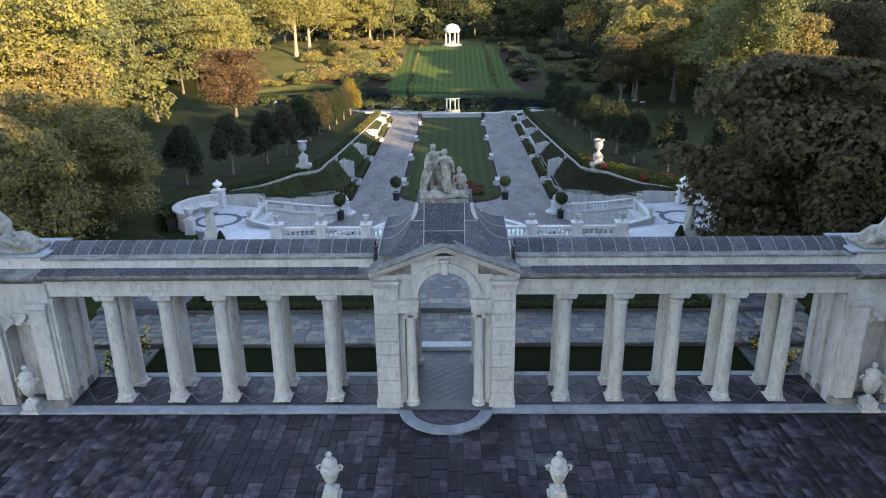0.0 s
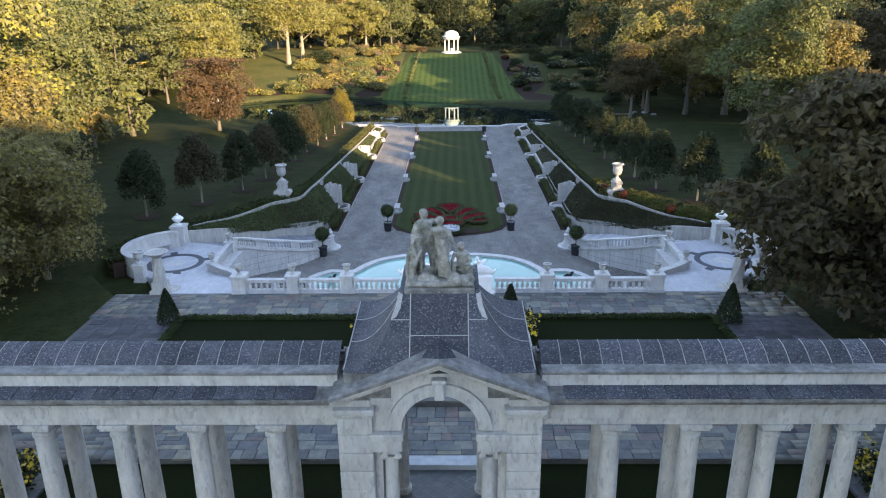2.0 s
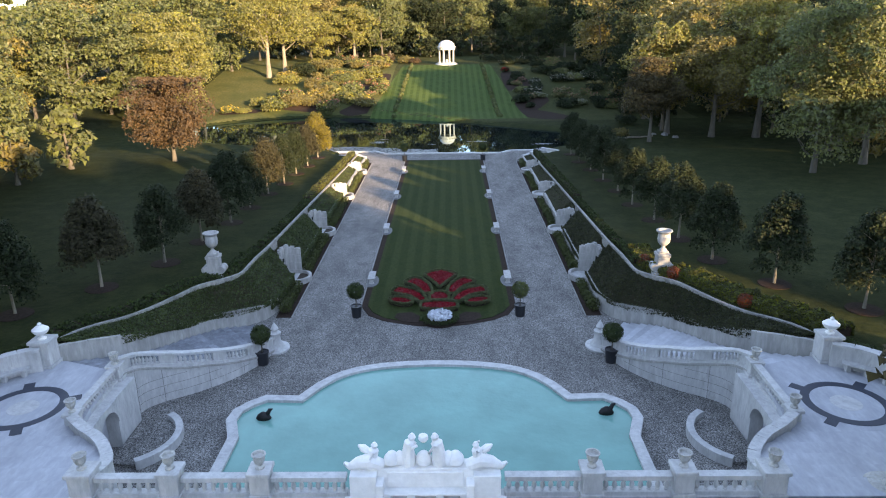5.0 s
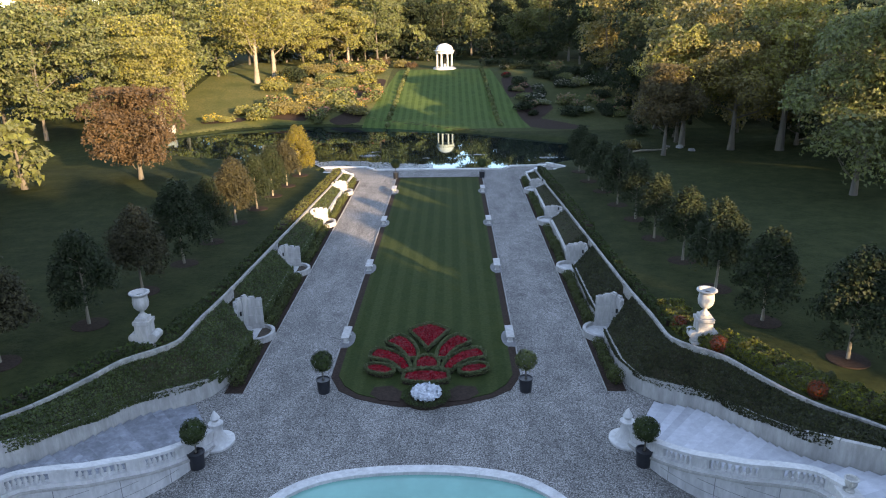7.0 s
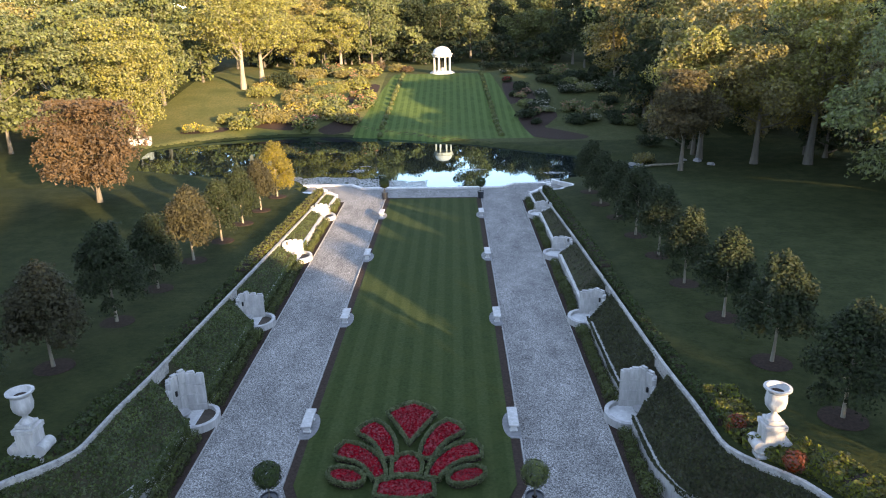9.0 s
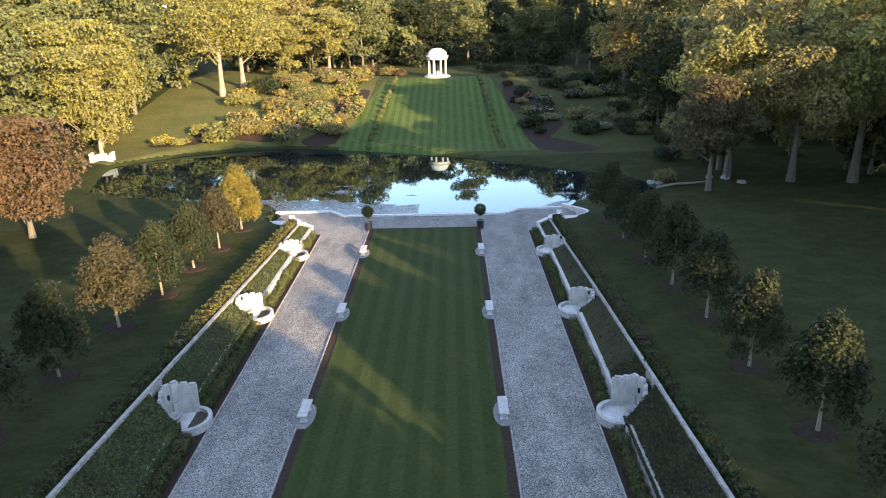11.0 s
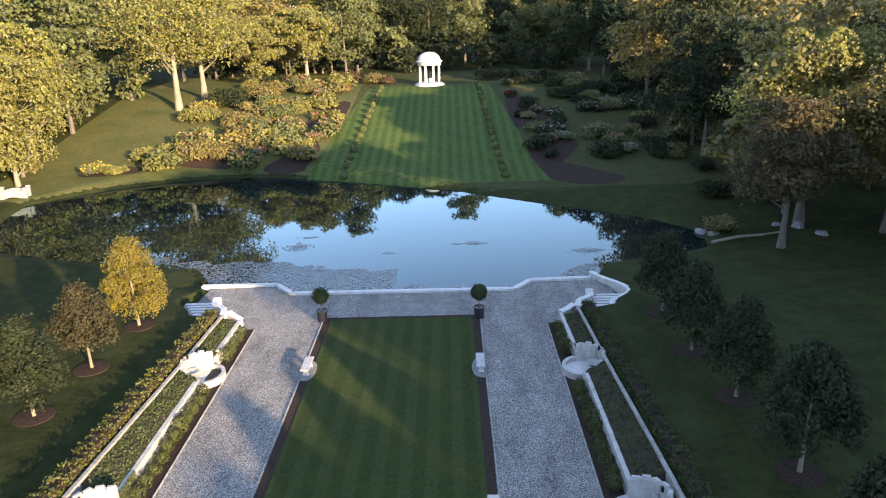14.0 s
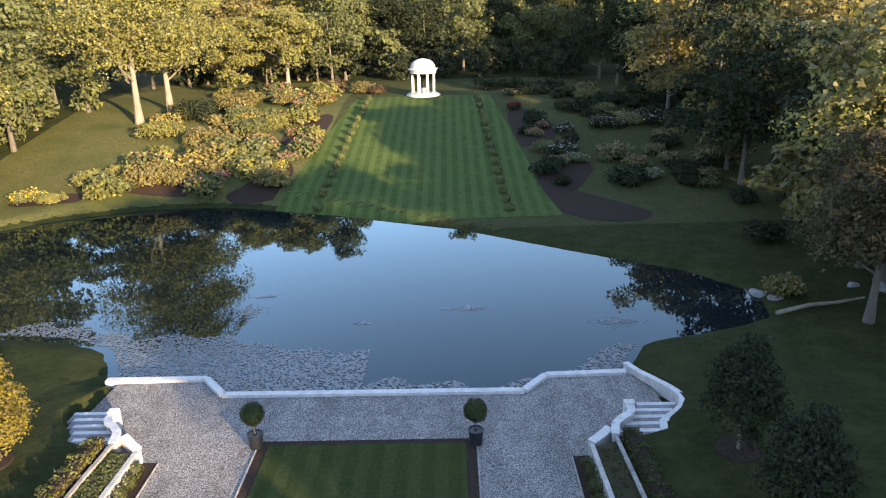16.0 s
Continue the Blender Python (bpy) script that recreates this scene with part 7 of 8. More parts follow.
# large vases on scrolled pedestals over the banks
def great_urn(s):
    x, y = s * 13.5, 62.85
    z = float(ground_z(x, y)) - 0.02
    t = thing("great_urn", "tall white marble urn on a scrolled pedestal", "urn", pose(x, y, z) @ Matrix.Scale(0.95, 4), "great urns")
    part("base", boxes((-0.62, 0.62, -0.5, 0.5, -0.05, 0.16), (-0.52, 0.52, -0.44, 0.44, 0.16, 0.28), bevel=0.03), M_MARBLE_PALE, t)
    part("soil", lathe([(0.30, 2.66), (0.1, 2.69)], 14), M_SOIL, t)
    for k in (-1, 1):
        part("scroll", lathe([(0.1, -0.40), (0.24, -0.39), (0.24, 0.39), (0.1, 0.40)], 18), M_MARBLE_PALE, t, at=Matrix.Translation((k * 0.50, 0, 0.46)) @ Matrix.Rotation(radians(90), 4, "X"), smooth=True)
    part("die", boxes((-0.37, 0.37, -0.37, 0.37, 0.26, 1.16), (-0.42, 0.42, -0.42, 0.42, 1.16, 1.30), bevel=0.03), M_MARBLE_PALE, t)
    part("cap", boxes((-0.42, 0.42, -0.42, 0.42, 1.28, 1.38), (-0.30, 0.30, -0.30, 0.30, 1.38, 1.54), bevel=0.02), M_MARBLE_PALE, t)
    part("foot", lathe([(0.26, 1.53), (0.22, 1.62), (0.11, 1.72), (0.10, 1.86)], 20), M_MARBLE_PALE, t, smooth=True)
    part("bowl", lathe([(0.10, 1.85), (0.22, 1.90), (0.36, 2.08), (0.40, 2.3), (0.37, 2.55), (0.36, 2.66), (0.44, 2.76), (0.50, 2.80), (0.50, 2.86), (0.40, 2.87), (0.33, 2.72), (0.24, 2.66), (0.05, 2.64)], 28), M_MARBLE_PALE, t, smooth=True)


for s in (-1, 1):
    great_urn(s)

# clipped box balls in the beds below the low walls
BALL = ball_leaves(0.40, 520, 0.09, M_BALL, 6, (0, 0, 0.34), 0.92)
for s in (-1, 1):
    for k in range(60):
        y = 64.1 + 0.80 * k
        if min(abs(y - b) for b in BASINS) < 1.35 or y > 111.2:
            continue
        ob = part("box_ball", BALL, at=Matrix.LocRotScale((s * (9.76 + RNG.uniform(-0.05, 0.05)), y, 0.0), Euler((0, 0, RNG.uniform(0, 6))), (1, 1, RNG.uniform(0.85, 1.15)) if k % 9 else (1.25, 1.2, 1.3)))
        tagged(ob, "small clipped dark box ball in a mulch bed", "shrub", "box balls")


def hedge(name, line, width, height, mat, label, n, leaf=0.13, seed=0, base=None, lump=0.08):
    """A clipped hedge along a line: a dense shell of leaves over a dark core."""
    rng = np.random.default_rng(seed)
    pts = smooth_line(line, 0.4)
    t = thing(name, label, "hedge")
    part("core", ribbon(pts, width * 0.40, lambda i: pts[i].z + height * 0.86, lambda i: pts[i].z - 0.1), M_SOIL, t)
    idx = rng.random(n) * (len(pts) - 1.001)
    a = np.array([tuple(p) for p in pts])
    i = idx.astype(int)
    f = (idx - i)[:, None]
    c = a[i] * (1 - f) + a[i + 1] * f
    d = a[i + 1] - a[i]
    d /= np.linalg.norm(d, axis=1)[:, None] + 1e-9
    nrm = np.stack([-d[:, 1], d[:, 0], 0 * d[:, 0]], 1)
    side = rng.random(n)
    u, v = rng.uniform(-1, 1, n), rng.random(n)
    off = np.where(side < 0.5, u, np.sign(u))
    zz = np.where(side < 0.5, 1.0, v) * height * (1 + lump * np.sin(idx * 2.3) + lump * 0.7 * np.sin(idx * 5.1))
    c = c + nrm * (off * width / 2 + rng.normal(0, 0.03, n))[:, None]
    c[:, 2] += zz + rng.normal(0, 0.03, n)
    nn = np.where((side < 0.5)[:, None], np.array([[0, 0, 1.0]]), nrm * np.sign(u)[:, None])
    part("leaves", leaf_mesh("leaves", c, nn, leaf, mat, seed), parent=t)
    return t


for s in (-1, 1):
    off, wide, tall, many = (1.2, 1.3, 0.5, 30000) if s > 0 else (0.7, 0.8, 0.3, 8000)
    near = [(s * (x + off), y + 0.4 * off, float(ground_z(x + off, y)) - 0.02) for x, y, z in COPING[0:10]]
    hedge("bank_hedge", near, wide, tall, M_GOLD if s > 0 else M_BOX, "loose golden-green hedge along the bank's upper wall" if s > 0 else "dark clipped hedge along the bank's upper wall", many, 0.16, 20 + s, lump=0.18)
    mid = [(s * (x + 0.55), y, float(ground_z(x + 0.6, y)) - 0.02) for x, y, z in COPING[8:13]]
    hedge("bank_hedge", mid, 0.5, 0.35, M_BOX, "low dark ground-cover hedge behind the upper wall", 7000, 0.14, 22 + s, lump=0.2)
    far = [(s * (x + 0.6), y, float(ground_z(x + 0.6, y)) - 0.02) for x, y, z in COPING[12:]]
    hedge("bank_hedge", far, 0.7, 0.5, M_GOLD if s < 0 else M_BOX, "loose hedge behind the upper wall near the pond", 5000, 0.15, 24 + s, lump=0.2)
    for k, (x, y) in enumerate(((12.85, 64.2), (13.9, 61.75), (16.3, 57.3)) if s > 0 else ()):
        ob = part("red_shrub", ball_leaves(0.42, 900, 0.10, M_RUSSET, 30 + k, (0, 0, 0.36)), at=pose(x, y, float(ground_z(x, y))))
        tagged(ob, "small round russet-red shrub by the hedge", "shrub", "red shrubs")
    # dark hedge round the outside of the exedra
    rim = [(s * (17.1 + 3.5 * math.cos(radians(a))), 48.9 + 3.5 * math.sin(radians(a)), 2.6) for a in range(-45, 80, 12)]
    hedge("exedra_hedge", rim, 0.8, 1.0, M_BOX, "dark clipped hedge wrapped round the curved marble wall", 6000, 0.16, 26 + s)


# ---- the palm-shaped flower bed ----
M_PETAL = foliage("light_box_leaves", (0.125, 0.14, 0.066), (0.07, 0.086, 0.042), 0.25)
def palm_bed():
    cx = 0.04
    rng = np.random.default_rng(9)

    def frond(a, c, b, w0, w1):
        """A curved petal from a to b, bent towards c, widening from w0 to w1 with a round end."""
        a, c, b = Vector(a), Vector(c), Vector(b)
        left, right = [], []
        for t in (k / 8 for k in range(9)):
            p = (1 - t) ** 2 * a + 2 * t * (1 - t) * c + t * t * b
            d = (2 * (1 - t) * (c - a) + 2 * t * (b - c)).normalized()
            w = (w0 + (w1 - w0) * t) * (1 if t < 0.95 else 0.93)
            n = Vector((-d.y, d.x)) * w
            left.append(tuple(p + n)), right.append(tuple(p - n))
        return left + [tuple(b + (b - c).normalized() * 0.10)] + right[::-1]

    petals = [[(cx, 67.8), (cx + 0.42, 69.0), (cx + 1.02, 70.15), (cx + 0.55, 70.55), (cx, 70.9), (cx - 0.55, 70.55), (cx - 1.02, 70.15), (cx - 0.42, 69.0)]]
    for s in (-1, 1):
        petals.append(frond((cx + s * 0.80, 66.6), (cx + s * 1.0, 68.1), (cx + s * 2.0, 68.95), 0.12, 0.50))
        petals.append(frond((cx + s * 1.12, 65.25), (cx + s * 1.5, 66.8), (cx + s * 2.9, 67.15), 0.13, 0.48))
        petals.append([(cx + s * (2.5 + 0.60 * math.cos(k) + 0.14 * math.sin(k)), 65.3 + 0.40 * math.sin(k) + 0.12 * math.cos(k)) for k in np.linspace(0, 2 * math.pi, 13)[:-1]])
    petals.append([(cx - 0.5, 65.48), (cx + 0.5, 65.48), (cx + 0.46, 66.15), (cx + 0.25, 66.55), (cx, 66.66), (cx - 0.25, 66.55), (cx - 0.46, 66.15)])
    petals.append([(cx - 1.05, 64.16), (cx - 0.5, 64.05), (cx, 64.0), (cx + 0.5, 64.05), (cx + 1.05, 64.16), (cx + 0.98, 64.8), (cx + 0.5, 64.95), (cx, 65.0), (cx - 0.5, 64.95), (cx - 0.98, 64.8)])
    t = thing("flower_bed", "palm-leaf shaped bed of red flowers edged with clipped box", "flower bed")

    def inside(o, p):
        x, y = p[:, 0], p[:, 1]
        r = np.zeros(len(p), bool)
        for (ax, ay), (bx, by) in zip(o, o[1:] + o[:1]):
            r ^= ((ay > y) != (by > y)) & (x < (bx - ax) * (y - ay) / (by - ay + 1e-12) + ax)
        return r

    def grown(o, by):
        q = np.array(o)
        if np.sum(q[:, 0] * np.roll(q[:, 1], -1) - q[:, 1] * np.roll(q[:, 0], -1)) < 0:
            q = q[::-1]
        d = np.roll(q, -1, 0) - np.roll(q, 1, 0)
        d /= np.linalg.norm(d, axis=1)[:, None]
        return [tuple(p) for p in q + np.stack([d[:, 1], -d[:, 0]], 1) * by]

    def edging(o, n, mat=M_BOX, wide=0.16, z=0.34):
        c = np.array(o + o[:1])
        L = np.r_[0, np.cumsum(np.hypot(*np.diff(c, axis=0).T))]
        d = rng.random(n) * L[-1]
        p = np.stack([np.interp(d, L, c[:, 0]), np.interp(d, L, c[:, 1]), z * (0.25 + 0.75 * rng.random(n) ** 0.4)], 1)
        p[:, :2] += rng.uniform(-wide, wide, (n, 2))
        return leaf_mesh("edging", p, np.tile([0, 0, 1.0], (n, 1)), 0.07, mat, 3)
    for k, o in enumerate(petals):
        o = grown(o, 0.05)
        q = np.array(o)
        n = 7000
        pts = rng.uniform(q.min(0), q.max(0), (n, 2))
        pts = pts[inside(o, pts)]
        z = 0.24 + 0.06 * rng.random(len(pts))
        part("flower_carpet", leaf_mesh("flower_carpet", np.c_[pts, z], np.tile([0, 0, 1.0], (len(pts), 1)), 0.085, M_RED, k, 0.9, 0.4), parent=t, label="massed red begonias")
        part("petal_soil", extrude_outline(grown(o, 0.12), 0.02, 0.2), M_SOIL, t)
        part("petal_edging", edging(grown(o, 0.15), 4600, M_PETAL, 0.075, 0.40), parent=t)
    oval = [(cx + 0.08 + 1.02 * math.cos(a), 62.55 + 0.98 * math.sin(a)) for a in np.linspace(0, 2 * math.pi, 21)[:-1]]
    o2 = thing("flower_bed", "oval bed of white flowers edged with clipped box", "flower bed")
    part("bed_soil", extrude_outline(oval, 0.0, 0.14), M_SOIL, o2)
    part("edging", edging(oval, 2600, M_BOX, 0.2, 0.4), parent=o2)
    n = 900
    a, r = rng.random(n) * 6.283, np.sqrt(rng.random(n)) * 0.72
    p = np.stack([cx + 0.08 + r * np.cos(a), 62.6 + r * np.sin(a), 0.3 + 0.25 * rng.random(n)], 1)
    part("blossom", leaf_mesh("blossom", p, np.tile([0, -0.3, 1.0], (n, 1)), 0.17, M_WHITEFL, 2, 0.9), parent=o2, label="massed white and pale blue flowers")
    # dark soil wings beside the oval
    for s in (-1, 1):
        wing = [(s * 1.15, 63.3), (s * 1.7, 63.9), (s * 2.6, 63.75), (s * 2.75, 63.1), (s * 2.2, 62.5), (s * 1.2, 62.3)]
        tagged(part("soil_wing", extrude_outline(wing if s > 0 else wing[::-1], 0.0, 0.062), M_SOIL), "bare dark soil beside the oval flower bed", "flower bed", kind="structure")


palm_bed()

# thin stone edging along lawn and beds
for s in (-1, 1):
    for x, y0, y1 in ((5.06, 65.0, 113.0), (9.2, 63.3, 111.4)):
        e = boxes((s * x - 0.03, s * x + 0.03, y0, y1, -0.05, 0.06), bevel=0.01)
        tagged(part("edging_kerb", e, M_COPING), "thin pale stone edging along the walk", "kerb", kind="structure")

# ---- temple on the hill ----
def temple():
    z = float(ground_z(0, 197.6))
    t = thing("temple", "white domed round garden temple on the hill", "temple", pose(0, 197.6, z) @ Matrix.Diagonal((0.98, 0.98, 0.94, 1)))
    part("steps", lathe([(2.75, -0.3), (2.75, 0.14), (2.5, 0.15), (2.5, 0.3), (2.25, 0.31), (2.25, 0.45)], 40), M_TEMPLE, t)
    for k in range(8):
        a = 2 * math.pi * (k + 0.5) / 8
        part("column", lathe([(0.30, 0.44), (0.30, 0.55), (0.23, 0.62), (0.215, 2.0), (0.19, 3.45), (0.27, 3.55), (0.27, 3.65)], 16, at=(1.82 * math.cos(a), 1.82 * math.sin(a), 0)), M_TEMPLE, t, smooth=True)
    bm = bmesh.new()
    seg = 40
    prof = [(1.55, 3.63), (2.1, 3.63), (2.12, 3.95), (2.2, 4.15), (2.36, 4.22), (2.36, 4.34), (2.0, 4.40), (1.55, 4.40), (1.55, 3.63)]
    rings = [[bm.verts.new((r * math.cos(2 * math.pi * k / seg), r * math.sin(2 * math.pi * k / seg), zz)) for k in range(seg)] for r, zz in prof[:-1]]
    for a, b in zip(rings, rings[1:] + rings[:1]):
        for k in range(seg):
            bm.faces.new((a[k], a[(k + 1) % seg], b[(k + 1) % seg], b[k]))
    part("entablature", bm, M_TEMPLE, t, smooth=True)
    part("dome", lathe([(2.02, 4.38), (1.98, 4.6)] + [(1.95 * math.cos(radians(e)), 4.6 + 1.35 * math.sin(radians(e))) for e in range(10, 90, 10)] + [(0.05, 5.96)], 40), M_TEMPLE, t, smooth=True)
    part("statue_pedestal", boxes((-0.35, 0.35, -0.35, 0.35, 0.44, 1.2), bevel=0.03), M_TEMPLE, t)
    g = thing("statue", "small dark sculpture inside the temple", "statue", pose(0, 197.6, z + 1.19))
    bm = bmesh.new()
    figure(bm, 0, 0, 0, 1.4, 0.1, 0.4, 9)
    part("figure_mass", bm, M_BRONZE, g, smooth=True)


temple()

# marble footbridge over the pond's inlet, its grey darkened in colour for shade
def bridge():
    t = thing("footbridge", "small grey stone arched footbridge over the inlet", "bridge", pose(-46.0, 148.0, -0.3, 0, 0, 12) @ Matrix.Scale(0.8, 4))
    bm = bmesh.new()
    seg = 12
    for yy in (-0.7, 0.7):
        bm = bmesh.new()
        for k in range(seg):
            u0, u1 = k / seg * 2 - 1, (k + 1) / seg * 2 - 1
            f = lambda u: (0.75 * math.sqrt(max(0.0, 1 - u * u)), 0.85 + 0.25 * (1 - u * u))
            v = [bm.verts.new((1.6 * u, yy + w, z * 1.25)) for w in (-0.12, 0.12) for u, z in ((u0, f(u0)[0] - 0.2), (u1, f(u1)[0] - 0.2), (u1, f(u1)[1] + 0.25), (u0, f(u0)[1] + 0.25))]
            p, q = v[:4], v[4:]
            bm.faces.new(p), bm.faces.new(q[::-1])
            for i in range(4):
                bm.faces.new((p[i], q[i], q[(i + 1) % 4], p[(i + 1) % 4]))
        inner = [f for f in bm.faces if max(v.co.x for v in f.verts) - min(v.co.x for v in f.verts) < 1e-4 and abs(f.calc_center_median().x) < 1.55]
        bmesh.ops.delete(bm, geom=inner, context="FACES_ONLY")
        bmesh.ops.remove_doubles(bm, verts=bm.verts[:], dist=1e-4)
        part("side_wall", bm, M_COPING, t)
    part("deck", ribbon([Vector((-1.7, 0, 0)), Vector((0, 0, 0)), Vector((1.7, 0, 0))], 0.68, lambda i: (0.75, 0.95, 0.75)[i], lambda i: (0.6, 0.8, 0.6)[i]), M_COPING, t)
    for x in (-1.7, 1.7):
        for y in (-0.7, 0.7):
            part("end_post", boxes((x - 0.22, x + 0.22, y - 0.22, y + 0.22, -0.3, 1.75), (x - 0.28, x + 0.28, y - 0.28, y + 0.28, 1.75, 1.95), bevel=0.03), M_COPING, t)


bridge()

# ---- hillside planting ----
CONE = ball_leaves(0.5, 260, 0.20, LEAVES["green"], 44, (0, 0, 0.45), 1.25)
for s in (-1, 1):
    for k in range(16):
        f = k / 15
        x, y = s * (9.75 - 1.5 * f), 151.5 + 42.5 * f
        ob = part("hill_shrub", CONE, at=Matrix.LocRotScale((x, y, float(ground_z(x, y)) - 0.05), Euler((0, 0, k)), (1.15, 1.0, RNG.uniform(0.8, 1.1))))
        tagged(ob, "small clipped green shrub in a row up the lawn", "shrub", "shrubs up the hillside lawn")


def shrub(x, y, r, key, label, flower=None, squash=0.75, n=None):
    rng = np.random.default_rng(int(abs(x * 31 + y * 7)))
    lobes = [((rng.uniform(-0.6, 0.6) * r, rng.uniform(-0.6, 0.6) * r, r * squash * rng.uniform(0.35, 0.7)), (r * 0.55, r * 0.55, r * 0.5 * squash)) for _ in range(9)]
    p, nn = crown_points(rng, lobes, n or int(120 + 45 * r))
    p[:, 2] = np.abs(p[:, 2])
    t = thing("shrub", label, "shrub", pose(x, y, float(ground_z(x, y)) - 0.05), "garden shrubs")
    part("foliage", leaf_mesh("foliage", p, nn, 0.16 + 0.07 * r, key if not isinstance(key, str) else LEAVES[key], 1), parent=t)
    part("stems", tube([(0, 0, -0.1), (0.1, 0, r * 0.5)], [0.1, 0.05], 6), M_BARK, t)
    if flower:
        q = p[(rng.random(len(p)) < 0.28) & (p[:, 2] > 0.35 * r * squash)]
        part("blossom", leaf_mesh("blossom", q + np.array([0, -0.05, 0.08]), np.tile([0, -0.4, 1.0], (len(q), 1)), 0.16, flower, 2, 0.9), parent=t)


OL, GR, YE, DK = "bushy olive-brown shrub by the pond", "rounded green garden shrub", "yellow-green flowering shrub by the pond", "garden shrub coloured dark for shade"
for x, y, r, key, lb, fl in ((-29.5, 161.5, 2.9, "olive", OL, None), (-31.5, 186.0, 3.4, "dark", DK, None), (-28.5, 190.0, 3.0, "olive", OL, None), (-34.5, 178.0, 2.6, "yellow", YE, None), (-27.0, 198.0, 3.0, "dark", DK, None), (-26.8, 162.0, 2.2, "olive", OL, None), (-36.5, 162, 1.9, "yellow", YE, None), (-34, 164, 1.7, "yellow", YE, None), (-41, 157.5, 1.6, "green", GR, M_YELLOWFL),
                              (-38.5, 157.3, 1.2, "yellow", YE, None), (-22.2, 163, 1.1, M_PINKFL, "low pink flowering shrub in a bed", None), (-20.6, 164.5, 1.1, "olive", OL, None), (-25, 172, 2.3, "green", GR, None), (-28, 175, 2.5, "olive", OL, None),
                              (-22, 178, 2.5, "green", GR, None), (-19, 181, 2.2, "yellow", YE, None), (-25, 184, 2.4, "green", GR, None), (-18, 190, 1.6, "green", GR, M_PINKFL), (-21, 193, 2.0, "olive", OL, None), (-14.5, 194, 1.2, "green", GR, M_RED),
                              (-16.3, 165, 1.3, "green", "bed of yellow and pink flowers beside the lawn", M_YELLOWFL), (-15.3, 168, 1.3, "green", "bed of yellow and pink flowers beside the lawn", M_PINKFL), (-17.8, 166.2, 1.2, "green", "bed of yellow and pink flowers beside the lawn", M_YELLOWFL),
                              (-14.6, 176, 1.3, "green", "bed of pink flowers beside the lawn", M_PINKFL), (-16.3, 177.5, 1.3, "olive", "bed of pink flowers beside the lawn", M_PINKFL), (-22.5, 158.4, 0.8, "green", GR, None),
                              (16.6, 165, 1.4, "green", "bed of pale pink flowers beside the lawn", M_PINKFL), (18.6, 166, 1.3, "green", "bed of pale pink flowers beside the lawn", M_PALEFL), (14.8, 175.5, 1.2, "green", "bed of pink flowers beside the lawn", M_PINKFL), (16.2, 178, 1.2, "dark", DK, M_PINKFL),
                              (13.5, 187, 1.2, "dark", DK, M_RED), (24, 178, 1.9, "dark", DK, M_PALEFL), (27.5, 179, 2.0, "green", GR, M_PALEFL), (31, 172, 1.9, "olive", OL, None), (26, 160, 1.4, "green", GR, M_PALEFL), (29, 158, 1.3, "dark", DK, None), (34, 163, 2.0, "dark", DK, None),
                              (21, 186, 2.0, "dark", DK, None), (27, 188, 2.0, "dark", DK, None), (18, 197, 1.6, "dark", DK, None), (35, 180, 2.2, "dark", DK, None), (33, 152, 1.6, "dark", DK, None), (26.5, 129.5, 1.5, "olive", "bushy shrub on the pond's bank", None),
                              (30, 141, 1.8, "dark", DK, None), (38, 150, 2.2, "dark", DK, None), (-8, 201, 1.6, "russet", "russet shrub beside the temple", None), (-11, 203, 2.4, "olive", OL, None), (-16, 204, 2.8, "russet", "russet shrub beside the temple", None), (10, 203, 2.2, "dark", DK, None), (14.5, 203, 2.4, "dark", DK, None)):
    shrub(x, y, r, key, lb, fl)


